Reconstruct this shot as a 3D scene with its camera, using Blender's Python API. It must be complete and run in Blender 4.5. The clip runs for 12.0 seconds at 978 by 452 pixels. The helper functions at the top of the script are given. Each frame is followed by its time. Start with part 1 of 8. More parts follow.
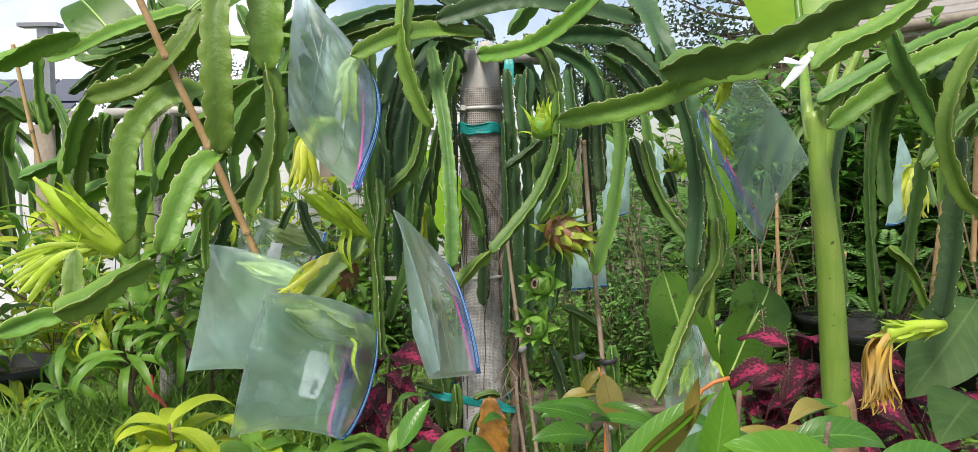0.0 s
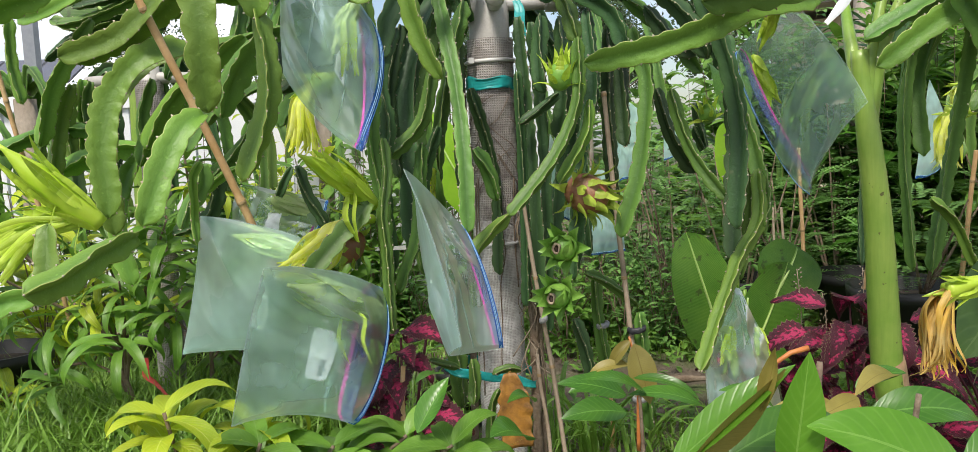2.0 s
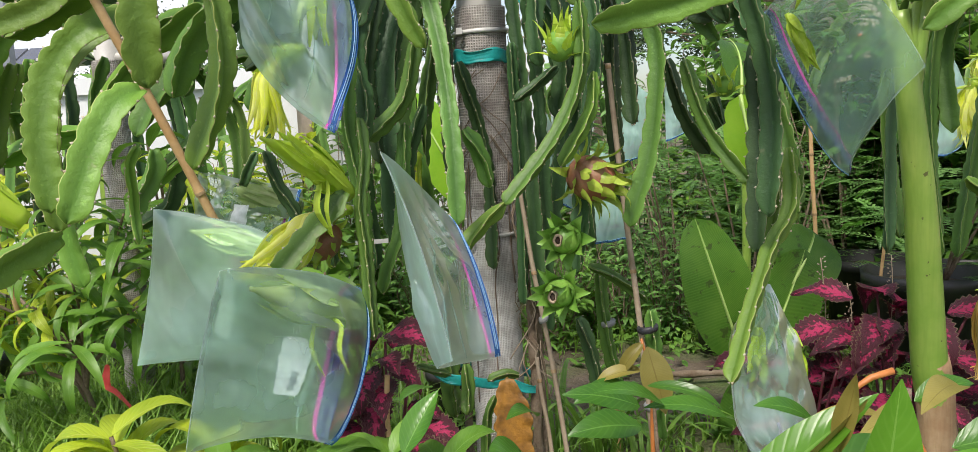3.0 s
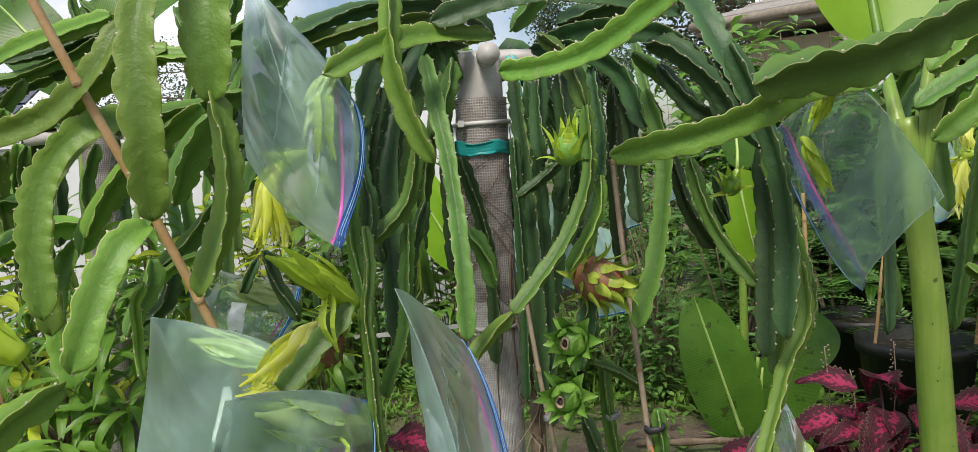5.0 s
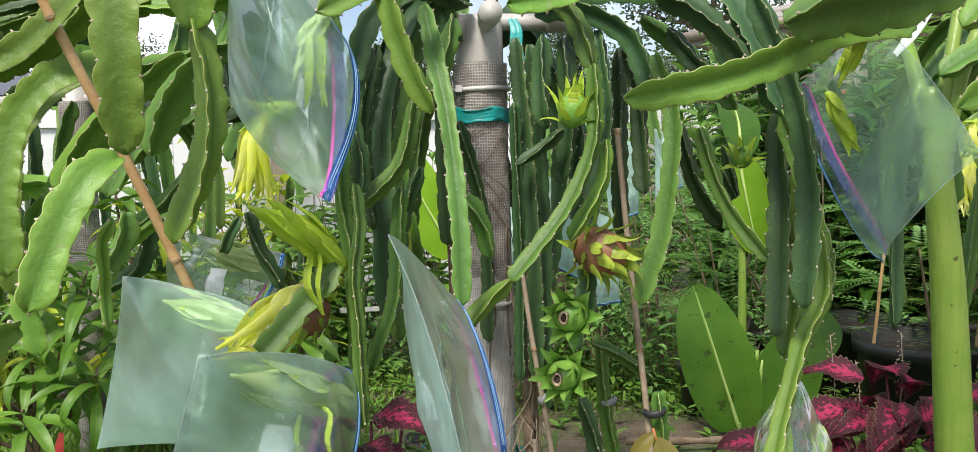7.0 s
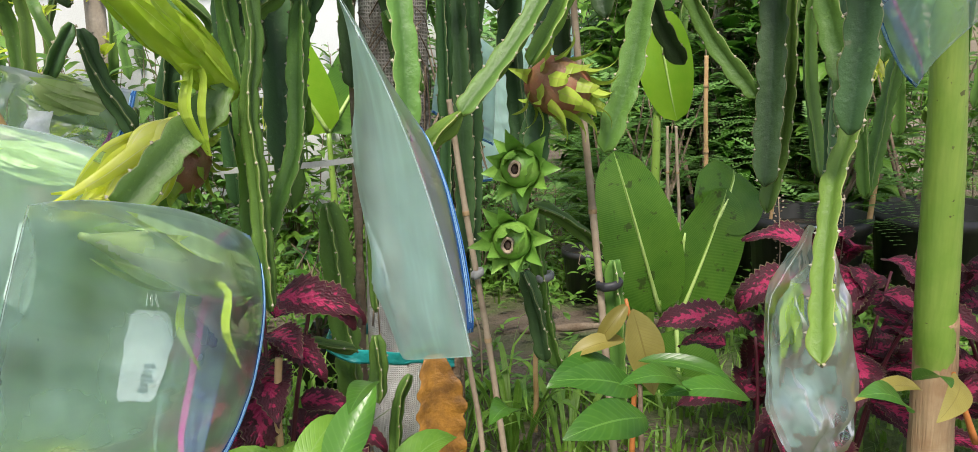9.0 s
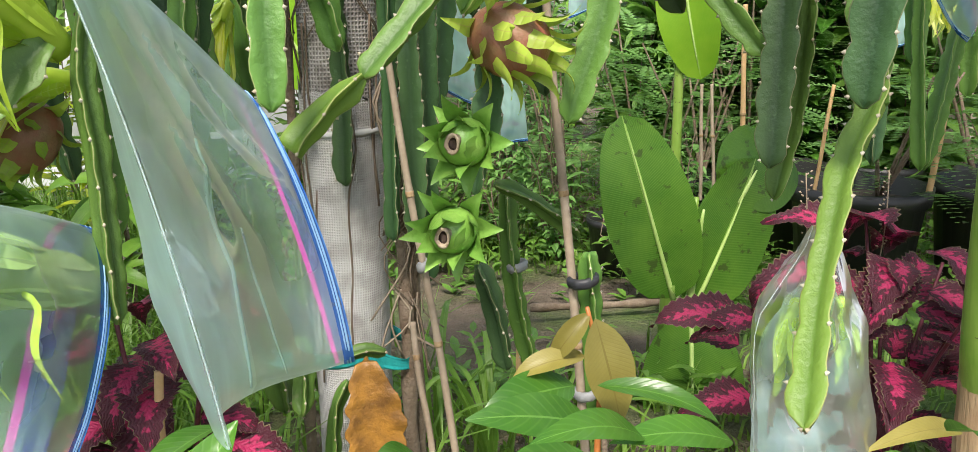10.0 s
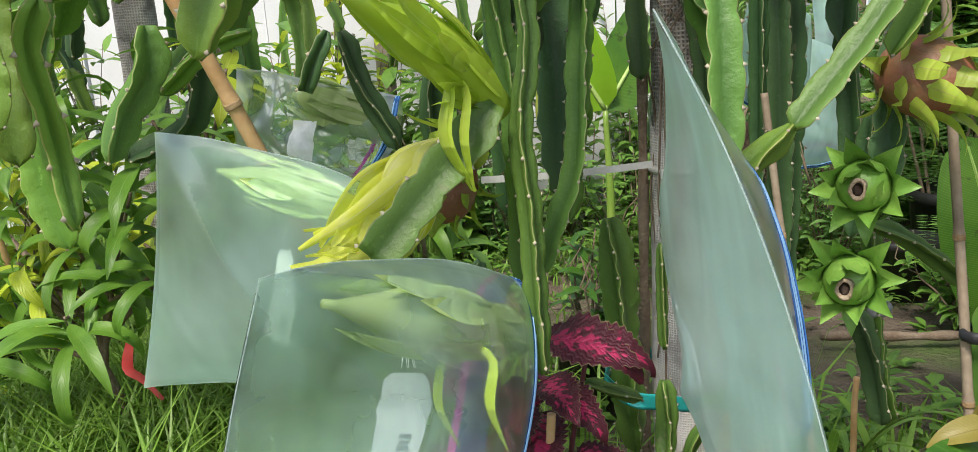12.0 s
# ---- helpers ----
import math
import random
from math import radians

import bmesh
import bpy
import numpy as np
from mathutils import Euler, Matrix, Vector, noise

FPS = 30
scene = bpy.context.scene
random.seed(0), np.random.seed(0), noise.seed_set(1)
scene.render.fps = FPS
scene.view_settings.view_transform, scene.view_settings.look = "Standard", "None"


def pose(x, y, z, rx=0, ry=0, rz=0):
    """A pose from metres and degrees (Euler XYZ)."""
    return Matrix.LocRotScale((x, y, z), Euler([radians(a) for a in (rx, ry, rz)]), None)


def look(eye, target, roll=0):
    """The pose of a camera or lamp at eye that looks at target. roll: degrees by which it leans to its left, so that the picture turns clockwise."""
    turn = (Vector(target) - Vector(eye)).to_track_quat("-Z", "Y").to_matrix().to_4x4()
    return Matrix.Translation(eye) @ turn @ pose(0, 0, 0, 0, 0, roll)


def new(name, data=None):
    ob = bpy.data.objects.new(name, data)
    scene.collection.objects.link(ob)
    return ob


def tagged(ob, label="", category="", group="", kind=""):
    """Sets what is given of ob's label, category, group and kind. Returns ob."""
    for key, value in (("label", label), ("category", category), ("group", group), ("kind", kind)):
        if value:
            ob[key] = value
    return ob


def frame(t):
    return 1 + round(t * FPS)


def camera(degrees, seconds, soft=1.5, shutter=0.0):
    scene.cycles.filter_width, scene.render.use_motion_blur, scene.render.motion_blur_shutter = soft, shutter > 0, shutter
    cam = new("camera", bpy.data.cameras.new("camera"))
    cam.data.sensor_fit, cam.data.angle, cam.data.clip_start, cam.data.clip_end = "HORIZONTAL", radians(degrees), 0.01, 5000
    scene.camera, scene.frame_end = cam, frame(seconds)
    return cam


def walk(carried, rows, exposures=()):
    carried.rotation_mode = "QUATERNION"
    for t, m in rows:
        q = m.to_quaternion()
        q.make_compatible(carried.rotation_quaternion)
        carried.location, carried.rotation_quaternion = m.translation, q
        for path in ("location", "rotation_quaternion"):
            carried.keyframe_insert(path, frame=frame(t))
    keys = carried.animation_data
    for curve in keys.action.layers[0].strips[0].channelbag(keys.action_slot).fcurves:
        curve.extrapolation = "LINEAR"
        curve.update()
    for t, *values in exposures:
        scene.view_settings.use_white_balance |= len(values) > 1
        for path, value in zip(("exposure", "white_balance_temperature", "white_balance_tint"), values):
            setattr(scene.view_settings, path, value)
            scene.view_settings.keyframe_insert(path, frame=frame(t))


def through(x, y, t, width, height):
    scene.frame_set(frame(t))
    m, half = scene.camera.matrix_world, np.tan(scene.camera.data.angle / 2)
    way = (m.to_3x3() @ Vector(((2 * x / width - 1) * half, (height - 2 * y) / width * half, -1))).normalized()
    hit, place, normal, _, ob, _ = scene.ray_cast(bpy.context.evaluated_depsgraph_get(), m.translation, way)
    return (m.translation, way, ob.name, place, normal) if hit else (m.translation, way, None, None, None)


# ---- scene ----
cam = camera(60.4, 12.0, soft=0.5)
METRES, EYE, TILT, LEAN, TURN = 1.87, 1.1, -4.0, 0.6, 0.0
ROWS = [
    (0.0, 0.0, 0.0, 0.0, 0.0, 0.0, -0.0),
    (0.5, -0.0048, 0.0032, -0.0012, 0.08, -0.26, 0.44),
    (1.0, -0.0157, 0.0109, -0.0045, 0.03, -0.99, 0.86),
    (1.5, -0.0171, 0.0307, -0.0068, -0.14, -1.58, 1.32),
    (2.0, -0.0223, 0.0883, -0.0102, -0.16, -2.02, 1.7),
    (2.5, -0.0234, 0.1612, -0.0127, -0.22, -2.68, 2.12),
    (4.5, -0.0399, 0.2312, 0.0069, -2.88, -3.3, 3.08),
    (5.0, -0.0482, 0.2207, 0.0722, -2.27, -1.32, 2.63),
    (5.5, -0.0446, 0.2135, 0.0929, -1.84, 0.81, 2.0),
    (6.0, -0.0396, 0.218, 0.0795, -1.58, 1.04, 1.54),
    (6.5, -0.0373, 0.2372, 0.0498, -1.95, 0.38, 1.3),
    (8.5, -0.1773, 0.4021, -0.0177, -11.9, -4.98, 0.89),
    (9.0, -0.1256, 0.457, -0.0367, -14.45, -7.17, 0.89),
    (9.5, -0.0366, 0.5376, -0.046, -14.28, -9.08, 0.7),
    (10.0, -0.0129, 0.5621, -0.0318, -10.26, -10.23, 0.75),
    (10.5, -0.0189, 0.5694, -0.0207, -4.22, -10.97, 1.09),
    (11.0, -0.0592, 0.569, -0.0292, 0.44, -11.18, 0.85),
    (11.5, -0.0889, 0.5694, -0.022, 3.52, -11.61, 1.19),
    (12.0, -0.1265, 0.5835, -0.0022, 3.63, -9.72, 2.5),
]
EXPOSURES = [(0.0, 0.31, 6700, 13), (2.5, 0.33, 6700, 13), (4.5, 0.37, 6700, 13), (5.0, 0.02, 6700, 13), (5.5, -0.19, 6700, 13), (6.0, -0.07, 6700, 13), (6.5, 0.21, 6700, 13), (8.5, 0.59, 6700, 13), (9.0, 0.49, 6700, 13), (9.5, 0.66, 6700, 13), (10.0, 0.84, 6700, 13), (10.5, 0.92, 6700, 13), (11.0, 0.3, 6700, 13), (11.5, 0.3, 6700, 13), (12.0, 0.4, 6700, 13)]
walk(cam, [(t, pose(0, 0, EYE, TILT, LEAN, TURN) @ pose(METRES * x, METRES * y, METRES * z, 90 + pitch, roll, yaw)) for t, x, y, z, yaw, pitch, roll in ROWS], exposures=EXPOSURES)

# ---- light ----
world = bpy.data.worlds.new("sky")
scene.world = world
world.use_nodes = True
wn, wl = world.node_tree.nodes, world.node_tree.links
wn.clear()
SUN_UP, SUN_TURN = 54.0, 200.0
sky = wn.new("ShaderNodeTexSky")
sky.sky_type, sky.sun_disc = "NISHITA", False
sky.sun_elevation, sky.sun_rotation = radians(SUN_UP), radians(SUN_TURN)
sky.dust_density, sky.ozone_density = 1.6, 1.2
coord = wn.new("ShaderNodeTexCoord")
cloud = wn.new("ShaderNodeTexNoise")
cloud.inputs["Scale"].default_value, cloud.inputs["Detail"].default_value = 3.2, 7.0
cloud_ramp = wn.new("ShaderNodeValToRGB")
cloud_ramp.color_ramp.elements[0].position, cloud_ramp.color_ramp.elements[1].position = 0.46, 0.64
cloud_mix = wn.new("ShaderNodeMixRGB")
cloud_mix.inputs["Color2"].default_value = (8.2, 8.6, 9.2, 1)
sky_out, sky_bg = wn.new("ShaderNodeOutputWorld"), wn.new("ShaderNodeBackground")
sky_bg.inputs["Strength"].default_value = 0.131
wl.new(coord.outputs["Generated"], cloud.inputs["Vector"])
wl.new(cloud.outputs["Fac"], cloud_ramp.inputs["Fac"])
wl.new(cloud_ramp.outputs["Color"], cloud_mix.inputs["Fac"])
wl.new(sky.outputs["Color"], cloud_mix.inputs["Color1"])
wl.new(cloud_mix.outputs["Color"], sky_bg.inputs["Color"])
wl.new(sky_bg.outputs["Background"], sky_out.inputs["Surface"])

sun = new("sun", bpy.data.lights.new("sun", "SUN"))
sun.data.energy, sun.data.angle, sun.data.color = 3.3, radians(14), (1.0, 0.96, 0.88)
a, e = radians(SUN_TURN), radians(SUN_UP)
sun.matrix_world = look((0, 0, 8), Vector((0, 0, 8)) - Vector((math.sin(a) * math.cos(e), math.cos(a) * math.cos(e), math.sin(e))))

# ---- materials ----
def shader(name):
    m = bpy.data.materials.new(name)
    m.use_nodes = True
    return m, m.node_tree.nodes, m.node_tree.links, m.node_tree.nodes["Principled BSDF"]


def mixed(n, l, fac, a, b):
    mix = n.new("ShaderNodeMixRGB")
    for socket, value in (("Fac", fac), ("Color1", a), ("Color2", b)):
        if isinstance(value, bpy.types.NodeSocket):
            l.new(value, mix.inputs[socket])
        elif socket == "Fac":
            mix.inputs[socket].default_value = value
        else:
            mix.inputs[socket].default_value = (*value, 1)
    return mix.outputs["Color"]


def noise_of(n, l, scale, detail=5.0, low=0.35, high=0.65, rough=0.6):
    c, t, r = n.new("ShaderNodeTexCoord"), n.new("ShaderNodeTexNoise"), n.new("ShaderNodeMapRange")
    t.inputs["Scale"].default_value, t.inputs["Detail"].default_value, t.inputs["Roughness"].default_value = scale, detail, rough
    l.new(c.outputs["Object"], t.inputs["Vector"])
    r.inputs["From Min"].default_value, r.inputs["From Max"].default_value = low, high
    l.new(t.outputs["Fac"], r.inputs["Value"])
    return r.outputs["Result"]


def math_of(n, l, kind, a, b=0.0):
    m = n.new("ShaderNodeMath")
    m.operation = kind
    for k, v in enumerate((a, b)):
        if isinstance(v, bpy.types.NodeSocket):
            l.new(v, m.inputs[k])
        else:
            m.inputs[k].default_value = v
    return m.outputs[0]


def bumped(n, l, bsdf, height, strength, distance=0.004):
    b = n.new("ShaderNodeBump")
    b.inputs["Strength"].default_value, b.inputs["Distance"].default_value = strength, distance
    l.new(height, b.inputs["Height"])
    l.new(b.outputs["Normal"], bsdf.inputs["Normal"])


def plain(name, c1, c2, scale=20.0, rough=0.6, bump=0.2, fine=160.0, metal=0.0, vary=0.0):
    """Two scales of variation of one surface."""
    m, n, l, b = shader(name)
    col = mixed(n, l, noise_of(n, l, scale), c1, c2)
    grain = noise_of(n, l, fine, 3.0)
    col = mixed(n, l, math_of(n, l, "MULTIPLY", grain, 0.25), col, tuple(v * 0.6 for v in c1))
    if vary:
        info = n.new("ShaderNodeObjectInfo")
        hsv = n.new("ShaderNodeHueSaturation")
        l.new(col, hsv.inputs["Color"])
        l.new(math_of(n, l, "ADD", math_of(n, l, "MULTIPLY", info.outputs["Random"], vary), 1 - vary / 2), hsv.inputs["Value"])
        col = hsv.outputs["Color"]
    l.new(col, b.inputs["Base Color"])
    b.inputs["Roughness"].default_value, b.inputs["Metallic"].default_value = rough, metal
    if bump:
        bumped(n, l, b, grain, bump, 0.002)
    return m


def see_through(n, l, b, amount, tint):
    """Adds light that passes through a thin leaf."""
    out = n["Material Output"]
    t, mix = n.new("ShaderNodeBsdfTranslucent"), n.new("ShaderNodeMixShader")
    mix.inputs[0].default_value = amount
    if isinstance(tint, bpy.types.NodeSocket):
        l.new(tint, t.inputs["Color"])
    else:
        t.inputs["Color"].default_value = (*tint, 1)
    l.new(b.outputs[0], mix.inputs[1])
    l.new(t.outputs[0], mix.inputs[2])
    l.new(mix.outputs[0], out.inputs["Surface"])


def stem_material(name, core, side, edge):
    """Waxy green flesh with pale mottling, paler towards the rib's rim and a corky brown rim line; uv.x runs from core to rim."""
    m, n, l, b = shader(name)
    uv = n.new("ShaderNodeUVMap")
    sep = n.new("ShaderNodeSeparateXYZ")
    l.new(uv.outputs["UV"], sep.inputs[0])
    ramp = n.new("ShaderNodeValToRGB")
    els = ramp.color_ramp.elements
    els[0].position, els[0].color = 0.2, (*core, 1)
    els[1].position, els[1].color = 0.86, (*side, 1)
    e3 = els.new(0.97)
    e3.color = (*side, 1)
    e4 = els.new(0.992)
    e4.color = (*edge, 1)
    l.new(sep.outputs["X"], ramp.inputs["Fac"])
    col = mixed(n, l, math_of(n, l, "MULTIPLY", noise_of(n, l, 14.0), 0.14), ramp.outputs["Color"], tuple(v * 0.62 for v in core))
    speck = noise_of(n, l, 90.0, 4.0, 0.62, 0.72)
    col = mixed(n, l, math_of(n, l, "MULTIPLY", speck, 0.28), col, tuple(min(1, v * 1.7 + 0.03) for v in side))
    scar = noise_of(n, l, 22.0, 3.0, 0.70, 0.74)
    col = mixed(n, l, math_of(n, l, "MULTIPLY", scar, 0.35), col, (0.24, 0.22, 0.13))
    info, hsv = n.new("ShaderNodeObjectInfo"), n.new("ShaderNodeHueSaturation")
    l.new(col, hsv.inputs["Color"])
    l.new(math_of(n, l, "ADD", math_of(n, l, "MULTIPLY", info.outputs["Random"], 0.5), 0.75), hsv.inputs["Value"])
    l.new(math_of(n, l, "ADD", math_of(n, l, "MULTIPLY", info.outputs["Random"], 0.026), 0.483), hsv.inputs["Hue"])
    l.new(hsv.outputs["Color"], b.inputs["Base Color"])
    b.inputs["Roughness"].default_value = 0.46
    b.inputs["Specular IOR Level"].default_value = 0.45
    bumped(n, l, b, noise_of(n, l, 60.0, 5.0), 0.3, 0.003)
    see_through(n, l, b, 0.17, hsv.outputs["Color"])
    return m


def leaf_material(name, c1, c2, rib, through=0.35, veins=26.0, slant=0.55, rough=0.42, bump=0.35, blotch=(0.0, (0.2, 0.12, 0.03)), vary=0.4):
    """A leaf: uv.x across from -1 to 1 (shifted to 0..1), uv.y along; midrib and slanting side veins."""
    m, n, l, b = shader(name)
    uv, sep = n.new("ShaderNodeUVMap"), n.new("ShaderNodeSeparateXYZ")
    l.new(uv.outputs["UV"], sep.inputs[0])
    across = math_of(n, l, "ABSOLUTE", math_of(n, l, "SUBTRACT", sep.outputs["X"], 0.5))
    wave = math_of(n, l, "SINE", math_of(n, l, "MULTIPLY", math_of(n, l, "SUBTRACT", sep.outputs["Y"], math_of(n, l, "MULTIPLY", across, slant)), veins * 6.283))
    vein = math_of(n, l, "POWER", math_of(n, l, "ADD", math_of(n, l, "MULTIPLY", wave, 0.5), 0.5), 6.0)
    mid = math_of(n, l, "LESS_THAN", across, 0.022)
    col = mixed(n, l, noise_of(n, l, 12.0), c1, c2)
    col = mixed(n, l, math_of(n, l, "MULTIPLY", vein, 0.18), col, rib)
    col = mixed(n, l, math_of(n, l, "MULTIPLY", mid, 0.8), col, rib)
    if blotch[0]:
        col = mixed(n, l, math_of(n, l, "MULTIPLY", noise_of(n, l, 30.0, 4.0, 0.60, 0.66), blotch[0]), col, blotch[1])
    info, hsv = n.new("ShaderNodeObjectInfo"), n.new("ShaderNodeHueSaturation")
    geo = n.new("ShaderNodeNewGeometry")
    rnd = math_of(n, l, "FRACT", math_of(n, l, "ADD", info.outputs["Random"], geo.outputs["Random Per Island"]))
    l.new(col, hsv.inputs["Color"])
    l.new(math_of(n, l, "ADD", math_of(n, l, "MULTIPLY", rnd, vary), 1 - vary / 2), hsv.inputs["Value"])
    l.new(hsv.outputs["Color"], b.inputs["Base Color"])
    b.inputs["Roughness"].default_value = rough
    bumped(n, l, b, math_of(n, l, "ADD", math_of(n, l, "MULTIPLY", vein, -1.0), math_of(n, l, "MULTIPLY", mid, 2.0)), bump, 0.003)
    see_through(n, l, b, through, hsv.outputs["Color"])
    return m


def coleus_material():
    """Deep maroon leaf with a ragged magenta heart that follows the veins and a thin pale green rim."""
    m, n, l, b = shader("coleus_leaf")
    uv, sep = n.new("ShaderNodeUVMap"), n.new("ShaderNodeSeparateXYZ")
    l.new(uv.outputs["UV"], sep.inputs[0])
    across = math_of(n, l, "ABSOLUTE", math_of(n, l, "SUBTRACT", sep.outputs["X"], 0.5))
    wave = math_of(n, l, "SINE", math_of(n, l, "MULTIPLY", math_of(n, l, "SUBTRACT", sep.outputs["Y"], math_of(n, l, "MULTIPLY", across, 0.7)), 44.0))
    heart = math_of(n, l, "ADD", math_of(n, l, "MULTIPLY", wave, 0.075), math_of(n, l, "SUBTRACT", 0.25, across))
    heart = math_of(n, l, "SUBTRACT", heart, math_of(n, l, "MULTIPLY", math_of(n, l, "POWER", sep.outputs["Y"], 3.0), 0.35))
    heart = math_of(n, l, "ADD", heart, math_of(n, l, "MULTIPLY", math_of(n, l, "SUBTRACT", noise_of(n, l, 95.0, 6.0), 0.5), 0.36))
    ramp = n.new("ShaderNodeMapRange")
    ramp.inputs["From Min"].default_value, ramp.inputs["From Max"].default_value = 0.02, 0.16
    l.new(heart, ramp.inputs["Value"])
    col = mixed(n, l, ramp.outputs["Result"], (0.072, 0.010, 0.020), (0.48, 0.028, 0.112))
    rim = math_of(n, l, "GREATER_THAN", across, 0.475)
    col = mixed(n, l, math_of(n, l, "MULTIPLY", rim, 0.6), col, (0.25, 0.22, 0.10))
    l.new(col, b.inputs["Base Color"])
    b.inputs["Roughness"].default_value = 0.5
    bumped(n, l, b, math_of(n, l, "ADD", math_of(n, l, "ABSOLUTE", wave), noise_of(n, l, 140.0)), 0.5, 0.003)
    see_through(n, l, b, 0.25, col)
    return m


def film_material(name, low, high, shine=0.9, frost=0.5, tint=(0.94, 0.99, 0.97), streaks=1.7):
    """Thin plastic film: partly clear, partly frosted so that what stands far behind it blurs, with a milky bloom in
    soft clouds; long white streaks of light are painted into the milk.
    """
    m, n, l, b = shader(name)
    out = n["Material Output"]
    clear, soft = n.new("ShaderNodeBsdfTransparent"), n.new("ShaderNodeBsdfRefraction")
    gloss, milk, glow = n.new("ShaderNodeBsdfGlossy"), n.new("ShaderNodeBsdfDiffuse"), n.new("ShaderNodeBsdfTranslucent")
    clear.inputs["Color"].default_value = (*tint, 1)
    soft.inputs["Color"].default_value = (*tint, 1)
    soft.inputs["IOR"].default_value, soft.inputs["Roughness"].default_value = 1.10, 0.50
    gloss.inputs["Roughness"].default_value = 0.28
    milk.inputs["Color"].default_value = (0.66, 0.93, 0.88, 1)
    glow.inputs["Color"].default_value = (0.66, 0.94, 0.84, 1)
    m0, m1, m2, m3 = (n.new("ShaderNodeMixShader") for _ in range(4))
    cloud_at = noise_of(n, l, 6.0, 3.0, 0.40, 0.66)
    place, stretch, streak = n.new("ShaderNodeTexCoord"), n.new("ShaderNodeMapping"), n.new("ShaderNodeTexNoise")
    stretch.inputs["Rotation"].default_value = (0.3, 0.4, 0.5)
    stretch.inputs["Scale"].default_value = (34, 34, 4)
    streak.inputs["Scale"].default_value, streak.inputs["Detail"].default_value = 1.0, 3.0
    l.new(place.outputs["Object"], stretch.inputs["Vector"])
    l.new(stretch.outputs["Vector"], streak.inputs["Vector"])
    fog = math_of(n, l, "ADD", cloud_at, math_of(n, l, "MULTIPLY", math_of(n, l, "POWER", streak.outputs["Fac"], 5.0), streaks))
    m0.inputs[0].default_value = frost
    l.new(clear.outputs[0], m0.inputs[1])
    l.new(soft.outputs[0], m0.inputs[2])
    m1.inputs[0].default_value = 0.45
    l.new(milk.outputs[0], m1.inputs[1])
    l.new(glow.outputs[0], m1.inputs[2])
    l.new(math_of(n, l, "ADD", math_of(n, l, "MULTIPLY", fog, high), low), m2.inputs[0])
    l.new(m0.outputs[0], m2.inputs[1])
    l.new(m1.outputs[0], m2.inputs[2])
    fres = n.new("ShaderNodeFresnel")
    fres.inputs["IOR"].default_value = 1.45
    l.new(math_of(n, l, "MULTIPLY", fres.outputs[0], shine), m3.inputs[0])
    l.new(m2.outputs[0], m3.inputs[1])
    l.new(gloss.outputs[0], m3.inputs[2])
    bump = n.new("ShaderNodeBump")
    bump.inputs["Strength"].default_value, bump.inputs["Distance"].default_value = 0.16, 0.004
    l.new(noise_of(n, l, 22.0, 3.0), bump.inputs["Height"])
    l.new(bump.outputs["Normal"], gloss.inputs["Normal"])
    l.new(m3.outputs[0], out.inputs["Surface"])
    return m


def weave_material(name, dim, pale, gap, fine=1.0):
    """Open-weave greyish jute and white netting round a post: two crossing sets of threads."""
    m, n, l, b = shader(name)
    uv, sep = n.new("ShaderNodeUVMap"), n.new("ShaderNodeSeparateXYZ")
    l.new(uv.outputs["UV"], sep.inputs[0])
    c = n.new("ShaderNodeTexNoise")
    c.inputs["Scale"].default_value, c.inputs["Detail"].default_value = 26.0, 4.0
    l.new(uv.outputs["UV"], c.inputs["Vector"])
    warp = math_of(n, l, "MULTIPLY", math_of(n, l, "SUBTRACT", c.outputs["Fac"], 0.5), 0.005)
    tx = math_of(n, l, "POWER", math_of(n, l, "ABSOLUTE", math_of(n, l, "SINE", math_of(n, l, "MULTIPLY", math_of(n, l, "ADD", sep.outputs["X"], warp), 560.0 * fine))), 1.3)
    ty = math_of(n, l, "POWER", math_of(n, l, "ABSOLUTE", math_of(n, l, "SINE", math_of(n, l, "MULTIPLY", math_of(n, l, "ADD", sep.outputs["Y"], warp), 520.0 * fine))), 1.8)
    thread = math_of(n, l, "MAXIMUM", tx, ty)
    jute = mixed(n, l, noise_of(n, l, 9.0), dim, pale)
    jute = mixed(n, l, noise_of(n, l, 24.0, 6.0, 0.36, 0.56), tuple(v * 0.68 for v in dim), jute)
    col = mixed(n, l, thread, gap, jute)
    l.new(col, b.inputs["Base Color"])
    b.inputs["Roughness"].default_value = 0.9
    bumped(n, l, b, thread, 0.8, 0.003)
    return m


def ground_material():
    m, n, l, b = shader("garden_ground")
    soil = mixed(n, l, noise_of(n, l, 6.0), (0.155, 0.115, 0.08), (0.255, 0.20, 0.15))
    soil = mixed(n, l, math_of(n, l, "MULTIPLY", noise_of(n, l, 60.0, 5.0), 0.5), soil, (0.15, 0.105, 0.07))
    turf = mixed(n, l, noise_of(n, l, 25.0), (0.07, 0.15, 0.02), (0.13, 0.22, 0.04))
    col = mixed(n, l, noise_of(n, l, 1.3, 5.0, 0.46, 0.62), soil, turf)
    l.new(col, b.inputs["Base Color"])
    b.inputs["Roughness"].default_value = 0.95
    bumped(n, l, b, noise_of(n, l, 55.0, 6.0), 0.8, 0.02)
    return m


